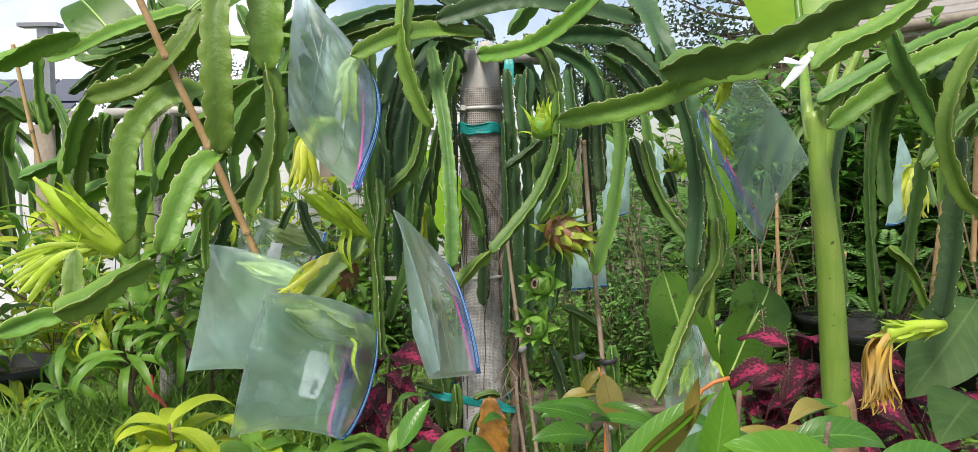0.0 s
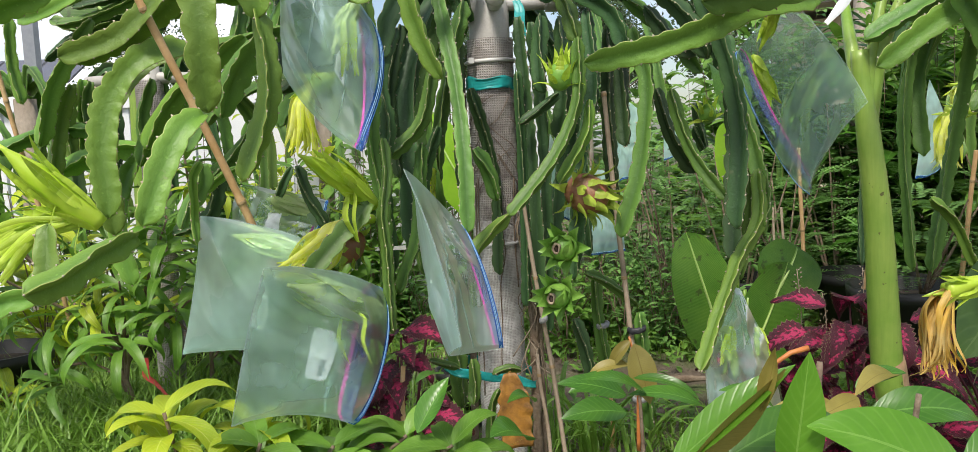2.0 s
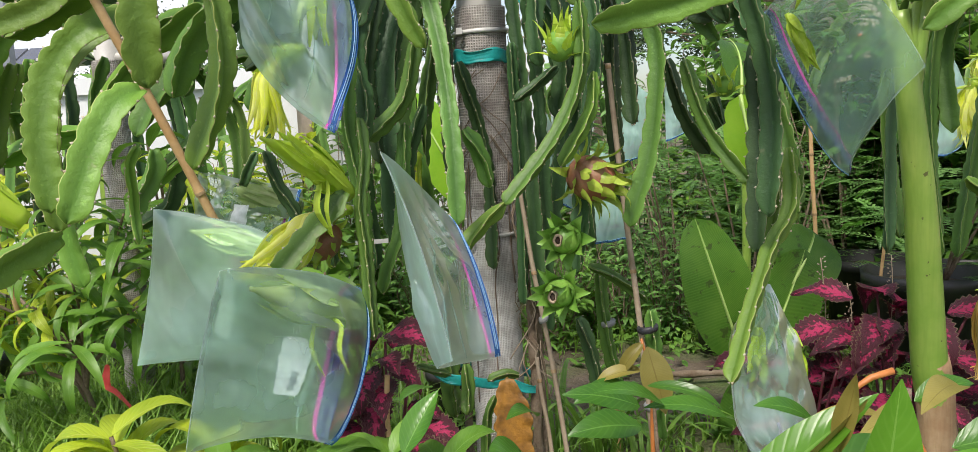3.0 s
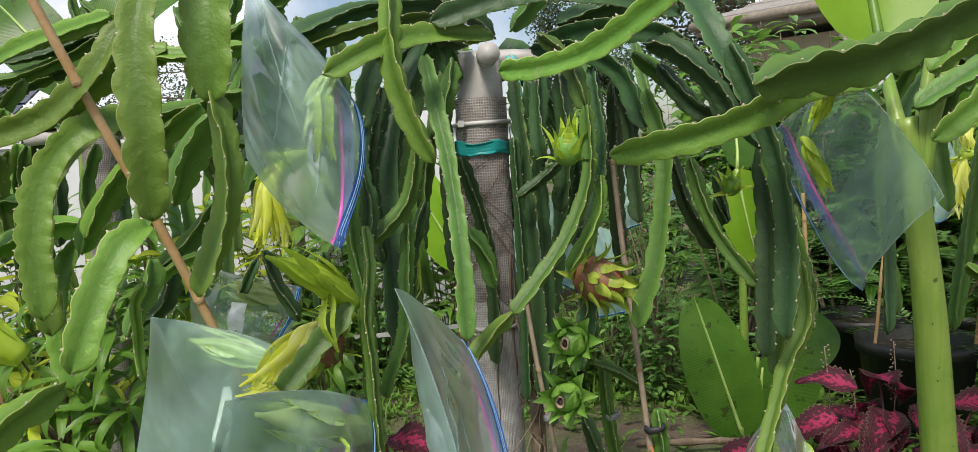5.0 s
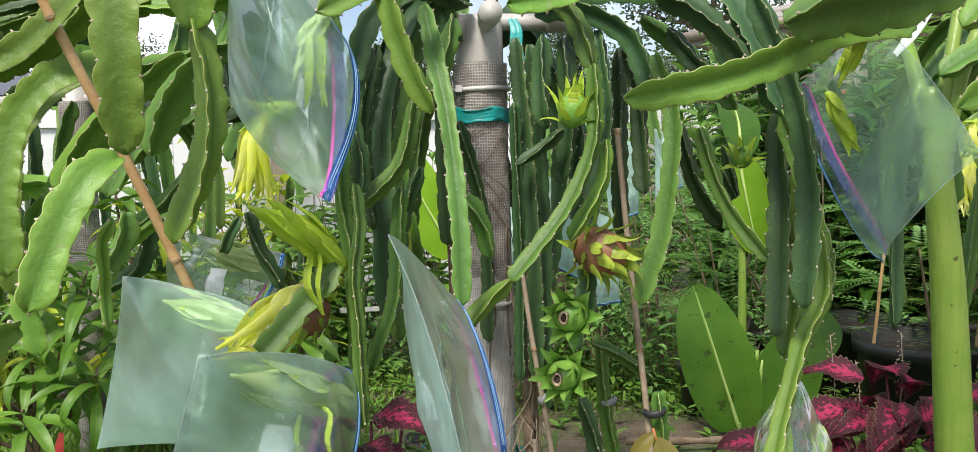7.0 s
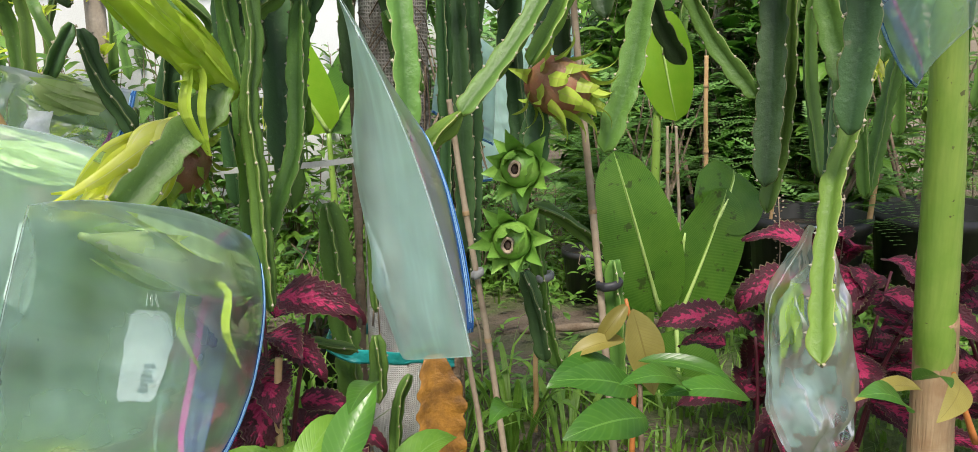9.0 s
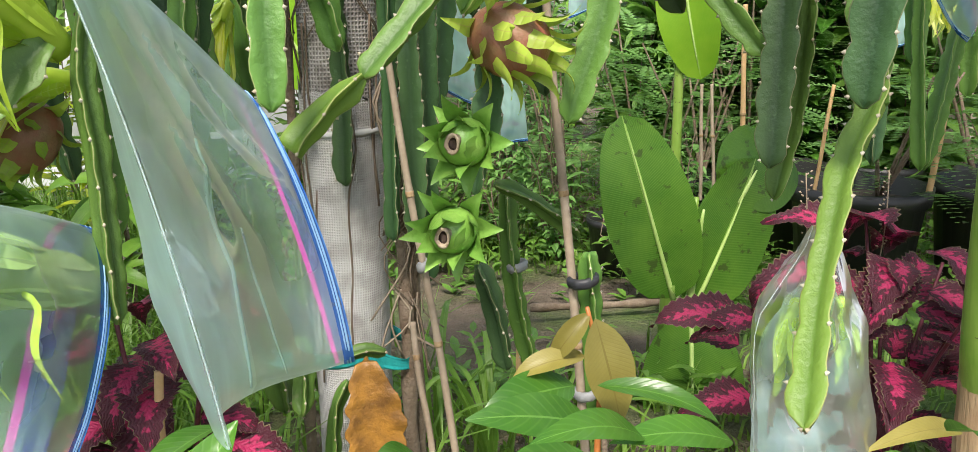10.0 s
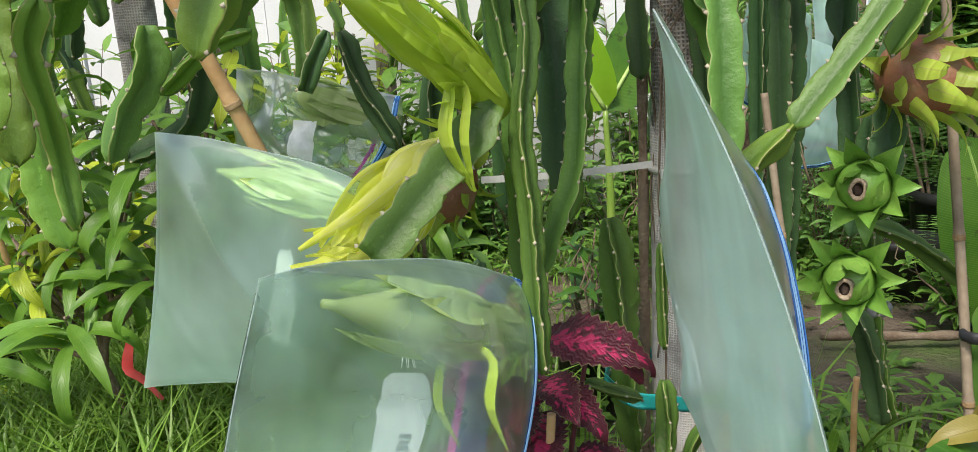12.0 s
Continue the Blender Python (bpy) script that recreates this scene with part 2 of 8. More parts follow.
def stalk_material():
    """Smooth pale green banana stalk with long streaks and a few dark flecks."""
    m, n, l, b = shader("banana_stalk")
    c, mp, t = n.new("ShaderNodeTexCoord"), n.new("ShaderNodeMapping"), n.new("ShaderNodeTexNoise")
    mp.inputs["Scale"].default_value = (130, 130, 5)
    t.inputs["Scale"].default_value, t.inputs["Detail"].default_value = 1.0, 5.0
    l.new(c.outputs["Object"], mp.inputs["Vector"])
    l.new(mp.outputs["Vector"], t.inputs["Vector"])
    col = mixed(n, l, noise_of(n, l, 7.0), (0.17, 0.32, 0.04), (0.31, 0.42, 0.09))
    col = mixed(n, l, math_of(n, l, "MULTIPLY", noise_of(n, l, 3.0, 4.0, 0.45, 0.7), 0.45), col, (0.40, 0.46, 0.10))
    col = mixed(n, l, math_of(n, l, "MULTIPLY", t.outputs["Fac"], 0.75), col, (0.11, 0.24, 0.03))
    col = mixed(n, l, math_of(n, l, "MULTIPLY", noise_of(n, l, 55.0, 3.0, 0.67, 0.70), 0.8), col, (0.06, 0.04, 0.02))
    l.new(col, b.inputs["Base Color"])
    b.inputs["Roughness"].default_value = 0.36
    bumped(n, l, b, t.outputs["Fac"], 0.35, 0.003)
    return m


STEM = stem_material("waxy_stem", (0.070, 0.160, 0.030), (0.126, 0.262, 0.046), (0.34, 0.38, 0.15))
YOUNG = stem_material("young_stem", (0.112, 0.246, 0.032), (0.186, 0.350, 0.050), (0.44, 0.48, 0.16))
DARK = stem_material("dark_stem", (0.034, 0.084, 0.030), (0.064, 0.142, 0.046), (0.26, 0.27, 0.14))
DEAD = plain("rotted_stem", (0.44, 0.21, 0.035), (0.16, 0.075, 0.02), 26.0, 0.45, 0.35)
AREOLE = plain("areole", (0.58, 0.54, 0.42), (0.34, 0.28, 0.18), 50.0, 0.8, 0)
PETAL = leaf_material("wilted_petal", (0.80, 0.86, 0.06), (0.92, 0.93, 0.34), (0.94, 0.94, 0.60), 0.48, 3.0, 0.0, 0.45, 0.3)
FRUIT_SCALE = leaf_material("fruit_scale", (0.32, 0.50, 0.05), (0.44, 0.56, 0.08), (0.42, 0.40, 0.12), 0.3, 4.0, 0.0, 0.45, 0.3)
PETAL_OLD = leaf_material("dried_petal", (0.72, 0.45, 0.05), (0.66, 0.50, 0.20), (0.55, 0.33, 0.08), 0.35, 3.0, 0.0, 0.5, 0.3)
BUD = leaf_material("bud_scale", (0.41, 0.60, 0.040), (0.52, 0.67, 0.08), (0.60, 0.73, 0.18), 0.3, 4.0, 0.0, 0.4, 0.3)
PALE_BUD = leaf_material("pale_bud_scale", (0.38, 0.52, 0.17), (0.49, 0.60, 0.28), (0.28, 0.44, 0.08), 0.35, 4.0, 0.0, 0.4, 0.3)
FRUIT_GREEN = plain("green_fruit_skin", (0.15, 0.34, 0.05), (0.22, 0.40, 0.07), 25.0, 0.4, 0.15)
FRUIT_RED = plain("ripening_fruit_skin", (0.30, 0.095, 0.06), (0.24, 0.15, 0.07), 30.0, 0.5, 0.25)
SCAR_RIM = plain("dry_scar_rim", (0.46, 0.37, 0.26), (0.30, 0.22, 0.14), 120.0, 0.9, 0.5)
SCAR = plain("dry_flower_scar", (0.07, 0.045, 0.03), (0.03, 0.02, 0.015), 120.0, 0.9, 0.5)
BANANA_LEAF = leaf_material("banana_leaf", (0.056, 0.165, 0.013), (0.092, 0.215, 0.021), (0.33, 0.52, 0.12), 0.38, 85.0, 0.25, 0.36, 0.15, (0.8, (0.045, 0.07, 0.015)))
# Glow of light through the blade is put into this brighter leaf copy.
BANANA_BACKLIT = leaf_material("backlit_banana_leaf", (0.21, 0.44, 0.02), (0.28, 0.50, 0.03), (0.34, 0.56, 0.10), 0.5, 120.0, 0.25, 0.4, 0.10)
BANANA_STALK = stalk_material()
def sheath_material():
    """Dry papery sheath with long fibrous streaks."""
    m, n, l, b = shader("dry_sheath")
    c, mp, t = n.new("ShaderNodeTexCoord"), n.new("ShaderNodeMapping"), n.new("ShaderNodeTexNoise")
    mp.inputs["Scale"].default_value = (150, 150, 5)
    t.inputs["Scale"].default_value, t.inputs["Detail"].default_value = 1.0, 5.0
    l.new(c.outputs["Object"], mp.inputs["Vector"])
    l.new(mp.outputs["Vector"], t.inputs["Vector"])
    col = mixed(n, l, noise_of(n, l, 16.0), (0.52, 0.39, 0.23), (0.34, 0.21, 0.11))
    col = mixed(n, l, math_of(n, l, "MULTIPLY", t.outputs["Fac"], 0.7), col, (0.20, 0.12, 0.06))
    l.new(col, b.inputs["Base Color"])
    b.inputs["Roughness"].default_value = 0.75
    bumped(n, l, b, t.outputs["Fac"], 0.9, 0.004)
    return m


SHEATH = sheath_material()
MANGO = leaf_material("mango_leaf", (0.092, 0.225, 0.022), (0.175, 0.345, 0.042), (0.18, 0.33, 0.07), 0.35, 13.0, 0.5, 0.42, 0.15)
MANGO_NEW = leaf_material("young_mango_leaf", (0.52, 0.61, 0.032), (0.40, 0.54, 0.04), (0.62, 0.70, 0.15), 0.4, 13.0, 0.5)
BROAD = leaf_material("broad_leaf", (0.045, 0.152, 0.015), (0.080, 0.212, 0.024), (0.15, 0.33, 0.06), 0.3, 11.0, 0.4, 0.30, 0.10)
BROAD_NEW = leaf_material("glossy_young_leaf", (0.092, 0.26, 0.018), (0.135, 0.33, 0.030), (0.20, 0.40, 0.07), 0.4, 11.0, 0.4, 0.28, 0.10, vary=0.15)
# Shade over the lower right leaves is put into this darker green.
BROAD_SHADED = leaf_material("shaded_broad_leaf", (0.030, 0.080, 0.012), (0.054, 0.122, 0.018), (0.09, 0.16, 0.04), 0.2, 9.0, 0.4, 0.62, 0.15)
RUSSET = leaf_material("russet_leaf_back", (0.205, 0.172, 0.034), (0.275, 0.236, 0.056), (0.185, 0.145, 0.028), 0.2, 24.0, 0.3, 0.45, 0.12)
ORANGE_TWIG = plain("orange_twig", (0.55, 0.20, 0.05), (0.45, 0.15, 0.04), 30.0, 0.5, 0.1)
COLEUS = coleus_material()
# Midrib seen from its shadow side; the shade is put into the dark green.
BANANA_RIB_SHADED = plain("shaded_banana_midrib", (0.09, 0.20, 0.02), (0.13, 0.26, 0.03), 12.0, 0.4, 0.1)
COLEUS_STALK = plain("coleus_stalk", (0.16, 0.03, 0.05), (0.10, 0.02, 0.03), 30.0, 0.5, 0.1)
WEED = leaf_material("weed_leaf", (0.11, 0.26, 0.035), (0.20, 0.38, 0.06), (0.20, 0.30, 0.10), 0.35, 8.0)
FEATHER = leaf_material("feather_leaf", (0.14, 0.32, 0.07), (0.23, 0.43, 0.12), (0.16, 0.26, 0.10), 0.35, 6.0)
GRASS = leaf_material("grass_blade", (0.12, 0.27, 0.025), (0.23, 0.41, 0.055), (0.28, 0.40, 0.09), 0.35, 1.0)
TREE_LEAF = leaf_material("tree_leaf", (0.035, 0.075, 0.022), (0.06, 0.11, 0.03), (0.09, 0.15, 0.05), 0.25, 5.0)
BARK = plain("bark", (0.16, 0.11, 0.07), (0.27, 0.21, 0.15), 25.0, 0.9, 0.7)
CANE = plain("bamboo_cane", (0.52, 0.30, 0.13), (0.62, 0.42, 0.22), 14.0, 0.5, 0.2, 90.0)
CANE_GREY = plain("weathered_cane", (0.30, 0.23, 0.16), (0.42, 0.34, 0.25), 14.0, 0.7, 0.3, 90.0)
WOOD = plain("grey_fence_post", (0.24, 0.20, 0.15), (0.36, 0.31, 0.25), 9.0, 0.85, 0.5, 70.0)
PVC = plain("white_pipe", (0.56, 0.55, 0.52), (0.42, 0.40, 0.36), 7.0, 0.45, 0.1)
POT = plain("black_pot", (0.018, 0.018, 0.019), (0.035, 0.034, 0.033), 10.0, 0.42, 0.1)
SOIL = plain("potting_soil", (0.05, 0.035, 0.025), (0.10, 0.07, 0.05), 60.0, 0.95, 0.9)
WEAVE = weave_material("grey_netting", (0.36, 0.33, 0.30), (0.64, 0.61, 0.57), (0.17, 0.15, 0.13))
WEAVE_WHITE = weave_material("white_netting", (0.70, 0.68, 0.65), (0.86, 0.85, 0.83), (0.36, 0.32, 0.28), 1.5)
GROUND = ground_material()
FILM = film_material("plastic_film", 0.03, 0.13, 0.40, 0.15)
FILM_SHINY = film_material("glossy_plastic_film", 0.08, 0.28, 0.7, 0.10)
FILM_FRONT = film_material("front_plastic_film", 0.04, 0.30, 0.26, 0.06, (0.93, 1.0, 0.97))
FILM_CLEAR = film_material("clear_plastic_film", 0.04, 0.16, 0.55, 0.12)
FILM_FOLD = film_material("creased_plastic_film", 0.12, 0.26, 1.6, 0.10)
# Sun glare on the far clear bags is put into denser white milk.
FILM_SUNLIT = film_material("white_sunlit_film", 0.30, 0.45, 1.2, 0.10)
FILM_BACK = film_material("frosted_plastic_film", 0.03, 0.20, 0.10, 0.72, (0.95, 1.0, 0.97))
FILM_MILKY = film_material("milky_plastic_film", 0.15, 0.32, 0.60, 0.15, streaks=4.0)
FILM_DIM = film_material("grey_green_plastic_film", 0.15, 0.26, 0.22, 0.15, (0.84, 0.97, 0.89))
TEAL = plain("teal_tape", (0.010, 0.30, 0.28), (0.020, 0.42, 0.40), 30.0, 0.35, 0.2)
NYLON = plain("white_nylon", (0.70, 0.70, 0.68), (0.58, 0.58, 0.55), 30.0, 0.4, 0.05)
RUBBER = plain("black_tape", (0.02, 0.022, 0.028), (0.04, 0.04, 0.045), 30.0, 0.5, 0.1)
GREYTAPE = plain("grey_tape", (0.24, 0.25, 0.26), (0.34, 0.34, 0.34), 30.0, 0.6, 0.1)
ZIP_BLUE = plain("blue_zip", (0.03, 0.14, 0.52), (0.10, 0.32, 0.75), 20.0, 0.3, 0)
ZIP_PINK = plain("magenta_zip", (0.45, 0.05, 0.36), (0.36, 0.08, 0.42), 20.0, 0.3, 0)
LABEL = plain("white_print", (0.86, 0.89, 0.91), (0.82, 0.86, 0.88), 20.0, 0.5, 0)
PRINT = plain("dark_print", (0.20, 0.23, 0.26), (0.26, 0.29, 0.32), 20.0, 0.5, 0)
WALL_WHITE = plain("white_stucco", (0.74, 0.74, 0.73), (0.66, 0.66, 0.65), 3.0, 0.8, 0.3)
WALL_TAN = plain("tan_stucco", (0.60, 0.50, 0.38), (0.52, 0.43, 0.32), 3.0, 0.85, 0.3)
VINYL = plain("white_vinyl", (0.78, 0.79, 0.80), (0.72, 0.73, 0.74), 3.0, 0.45, 0)
ROOFING = plain("grey_shingle", (0.30, 0.28, 0.25), (0.40, 0.37, 0.33), 8.0, 0.9, 0.6)
SOLAR = plain("solar_glass", (0.012, 0.018, 0.045), (0.02, 0.03, 0.07), 3.0, 0.12, 0)
STEEL = plain("grey_metal", (0.30, 0.31, 0.33), (0.38, 0.39, 0.40), 10.0, 0.4, 0, metal=0.8)
RED_TAG = plain("red_ribbon", (0.55, 0.05, 0.05), (0.62, 0.10, 0.09), 20.0, 0.5, 0)
ORANGE_TIE = plain("orange_tie", (0.75, 0.16, 0.04), (0.65, 0.12, 0.03), 20.0, 0.5, 0)

# ---- makers ----
def thing(name, place, label, category, group="", kind=""):
    return_ob = new(name)
    return_ob.location = place
    return_ob.empty_display_size = 0.05
    return tagged(return_ob, label, category, group, kind)


def root_place(ob):
    while ob.parent:
        ob = ob.parent
    return ob.location.copy()


def part(name, bm, material, parent=None, label="", smooth=True):
    """One mesh object out of a bmesh given in world metres, under a thing or a part."""
    me = bpy.data.meshes.new(name)
    if parent:
        bmesh.ops.translate(bm, verts=bm.verts, vec=-root_place(parent))
    bm.to_mesh(me)
    bm.free()
    if smooth:
        me.polygons.foreach_set("use_smooth", [True] * len(me.polygons))
    for m in material if isinstance(material, (list, tuple)) else (material,):
        me.materials.append(m)
    ob = new(name, me)
    if parent:
        ob.parent = parent
    if label:
        ob["label"] = label
    return ob


def spline(pts, step):
    """A smooth curve through the points, in even steps."""
    p = [Vector(q) for q in pts]
    p = [2 * p[0] - p[1]] + p + [2 * p[-1] - p[-2]]
    dense = []
    for a, b, c, d in zip(p, p[1:], p[2:], p[3:]):
        for k in range(24):
            t = k / 24
            dense.append(0.5 * (2 * b + (c - a) * t + (2 * a - 5 * b + 4 * c - d) * t * t + (3 * b - a - 3 * c + d) * t ** 3))
    dense.append(p[-2])
    run = [0.0]
    for a, b in zip(dense, dense[1:]):
        run.append(run[-1] + (b - a).length)
    count = max(4, int(run[-1] / step))
    out, j = [], 0
    for k in range(count + 1):
        s = run[-1] * k / count
        while j < len(run) - 2 and run[j + 1] < s:
            j += 1
        f = (s - run[j]) / max(1e-9, run[j + 1] - run[j])
        out.append(dense[j].lerp(dense[j + 1], min(1, max(0, f))))
    return out, run[-1]


def frames_along(line, first):
    """Tangent, side and normal at each point, carried along without spin."""
    out, n = [], Vector(first)
    for k, p in enumerate(line):
        t = (line[min(k + 1, len(line) - 1)] - line[max(k - 1, 0)]).normalized()
        n = n - t * n.dot(t)
        if n.length < 1e-4:
            n = t.orthogonal()
        n.normalize()
        out.append((t, n.cross(t), n.copy()))
    return out


def tube(bm, pts, radius, sides=8, step=0.03, ends=True):
    """A round rod along a curve; radius may be a number or a function of 0..1."""
    line, total = spline(pts, step) if len(pts) > 2 else ([Vector(pts[0]).lerp(Vector(pts[1]), k / max(2, int((Vector(pts[1]) - Vector(pts[0])).length / step))) for k in range(max(2, int((Vector(pts[1]) - Vector(pts[0])).length / step)) + 1)], 0)
    rings = []
    fr = frames_along(line, (0.13, -0.99, 0.05))
    for k, (p, (t, s, n)) in enumerate(zip(line, fr)):
        r = radius(k / (len(line) - 1)) if callable(radius) else radius
        rings.append([bm.verts.new(p + s * (r * math.cos(6.2832 * j / sides)) + n * (r * math.sin(6.2832 * j / sides))) for j in range(sides)])
    for a, b in zip(rings, rings[1:]):
        for j in range(sides):
            bm.faces.new((a[j], a[(j + 1) % sides], b[(j + 1) % sides], b[j]))
    if ends:
        bm.faces.new(rings[0][::-1])
        bm.faces.new(rings[-1])
    return rings


def stem(parent, pts, width, material=None, turn=0.0, twist=0.4, tip=True, step=0.009, name="stem", spines=True, label=""):
    """A three-winged climbing cactus stem with scalloped wing rims along a curve."""
    rnd = random.Random(int(abs(pts[0][0] * 7919 + pts[-1][2] * 104729 + pts[-1][0] * 1299) * 1000))
    line, total = spline(pts, step)
    bm = bmesh.new()
    uv = bm.loops.layers.uv.new()
    fr = frames_along(line, (0.05, -1, 0.12))
    r0 = width / 1.92
    pitch = 0.034 + 0.014 * rnd.random()
    shift = [rnd.random() for _ in range(3)]
    lean = radians(turn)
    rings, dots = [], []
    last = len(line) - 1
    for k, (p, (t, s, n)) in enumerate(zip(line, fr)):
        f = k / last
        along = f * total
        near_end = min(1.0, (1 - f) * total / (width * 0.9)) if tip else 1.0
        near_start = min(1.0, 0.45 + along / (width * 1.1))
        r = r0 * (math.sqrt(max(0.0, 1 - (1 - near_end) ** 2)) * 0.93 + 0.07) * near_start * (1 + 0.06 * math.sin(along * 17 + shift[0] * 6))
        ring = []
        for w in range(3):
            u = (along / pitch + shift[w]) % 1.0
            lobe = 0.8 + 0.5 * abs(noise.noise(Vector((int(along / pitch + shift[w]) * 3.7 + w, shift[w] * 9, 1.5))))
            rim = r * (0.78 + 0.27 * lobe * math.sin(math.pi * u ** 0.75) ** 0.7) * (1 + 0.04 * math.sin(along * 53 + w * 1.7))
            th = lean + twist * (f - 0.5) * 2 + w * 2.0944 + 0.06 * math.sin(along * 31 + w * 2.1 + shift[1] * 6)
            sway = 0.07 * r * math.sin(6.283 * u + w) + 0.05 * r * math.sin(along * 23 + shift[2] * 6)
            out_d = s * math.sin(th) + n * math.cos(th)
            side = s * math.cos(th) - n * math.sin(th)
            fat = max(0.0022, 0.055 * r)
            for rad, off, frac in ((0.25 * r, -0.15 * r, 0.25), (0.62 * rim, -fat * 1.5, 0.62), (rim, sway - fat * 0.5, 0.96), (rim + 0.0012, sway, 1.0), (rim, sway + fat * 0.5, 0.96), (0.62 * rim, fat * 1.5, 0.62), (0.25 * r, 0.15 * r, 0.25)):
                ring.append((bm.verts.new(p + out_d * rad + side * off), frac))
            if spines and u < step / pitch:
                dots.append((p + out_d * (rim + 0.001), out_d, side, t))
        rings.append(ring)
    m = len(rings[0])
    for k, (a, b) in enumerate(zip(rings, rings[1:])):
        for j in range(m):
            i = (j + 1) % m
            face = bm.faces.new((a[j][0], a[i][0], b[i][0], b[j][0]))
            for loop, (fr_, v) in zip(face.loops, ((a[j][1], k), (a[i][1], k), (b[i][1], k + 1), (b[j][1], k + 1))):
                loop[uv].uv = (fr_, v * step)
    for ring in (rings[0][::-1], rings[-1]):
        face = bm.faces.new([v for v, _ in ring])
        for loop in face.loops:
            loop[uv].uv = (0.5, 0)
    bmesh.ops.recalc_face_normals(bm, faces=bm.faces)
    ob = part(name, bm, material or STEM, parent, label)
    if spines and dots:
        bm = bmesh.new()
        for p, o, sd, t in dots:
            q = [bm.verts.new(p + d) for d in (sd * 0.0022, t * 0.0026, sd * -0.0022, t * -0.0026, o * 0.0040)]
            for j in range(4):
                bm.faces.new((q[j], q[(j + 1) % 4], q[4]))
        tagged(part("thorn_line", bm, AREOLE, ob), kind="stuff")
    return ob


def leaf(bm, base, way, up, length, width, droop=0.3, fold=0.25, shape=0.8, n=9, wavy=0.0, tooth=0.0, uv=None, seed=0, blunt=0.85):
    """A leaf blade: from its base along way, facing up; droop bends it down, fold lifts its halves."""
    uv = uv or bm.loops.layers.uv.verify()
    way, up = Vector(way).normalized(), Vector(up).normalized()
    side = way.cross(up).normalized()
    up = side.cross(way).normalized()
    p, d, rows = Vector(base), way.copy(), []
    for k in range(n + 1):
        f = k / n
        w = 0.5 * width * (math.sin(math.pi * f ** shape) ** blunt if 0 < f < 1 else 0.03)
        if tooth and k % 2:
            w *= 1 - tooth
        nrm = side.cross(d).normalized()
        row = []
        for q in (-1.0, -0.5, 0.0, 0.5, 1.0):
            ripple = wavy * width * math.sin(f * 11 + seed + (2.0 if q > 0 else 0)) * abs(q)
            row.append((bm.verts.new(p + side * (q * w * math.cos(fold)) + nrm * (abs(q) * w * math.sin(fold) + ripple)), (q * 0.5 + 0.5, f)))
        rows.append(row)
        p = p + d * (length / n)
        d = (Matrix.Rotation(-droop / n * 2 * (0.4 + f), 3, side) @ d).normalized()
    for a, b in zip(rows, rows[1:]):
        for j in range(4):
            face = bm.faces.new((a[j][0], a[j + 1][0], b[j + 1][0], b[j][0]))
            for loop, c in zip(face.loops, (a[j][1], a[j + 1][1], b[j + 1][1], b[j][1])):
                loop[uv].uv = c
    return p


def strip(bm, pts, width, uv=None, cup=0.3, first=(0, -1, 0.1), blunt=0.35):
    """A long narrow petal along a curve."""
    uv = uv or bm.loops.layers.uv.verify()
    line, total = spline(pts, max(0.008, 0.01))
    rows = []
    for k, (p, (t, s, n)) in enumerate(zip(line, frames_along(line, first))):
        f = k / (len(line) - 1)
        w = 0.5 * width * (0.55 + 0.45 * math.sin(math.pi * min(1, f * 1.15))) * (1 if f < 0.8 else max(0.08, (1 - f) / 0.2) ** blunt)
        rows.append([(bm.verts.new(p + s * (q * w) - n * (abs(q) * w * cup)), (q * 0.5 + 0.5, f)) for q in (-1.0, 0.0, 1.0)])
    for a, b in zip(rows, rows[1:]):
        for j in range(2):
            face = bm.faces.new((a[j][0], a[j + 1][0], b[j + 1][0], b[j][0]))
            for loop, c in zip(face.loops, (a[j][1], a[j + 1][1], b[j + 1][1], b[j][1])):
                loop[uv].uv = c


def spun(bm, place, axis, profile, sides=20, wobble=0.0):
    """A turned form: (distance along the axis, radius) from end to end."""
    axis = Vector(axis).normalized()
    s = axis.orthogonal().normalized()
    n = axis.cross(s)
    rings = []
    for d, r in profile:
        rings.append([bm.verts.new(Vector(place) + axis * d + (s * math.cos(6.2832 * j / sides) + n * math.sin(6.2832 * j / sides)) * r * (1 + wobble * math.sin(j * 5.3 + d * 90))) for j in range(sides)])
    for a, b in zip(rings, rings[1:]):
        for j in range(sides):
            bm.faces.new((a[j], a[(j + 1) % sides], b[(j + 1) % sides], b[j]))
    bm.faces.new(rings[0][::-1])
    bm.faces.new(rings[-1])


def box(bm, low, high):
    """An upright box from corner to corner."""
    ret = bmesh.ops.create_cube(bm, size=1.0)
    low, high = Vector(low), Vector(high)
    for v in ret["verts"]:
        v.co = Vector(((v.co.x + 0.5) * (high.x - low.x) + low.x, (v.co.y + 0.5) * (high.y - low.y) + low.y, (v.co.z + 0.5) * (high.z - low.z) + low.z))
    return ret["verts"]


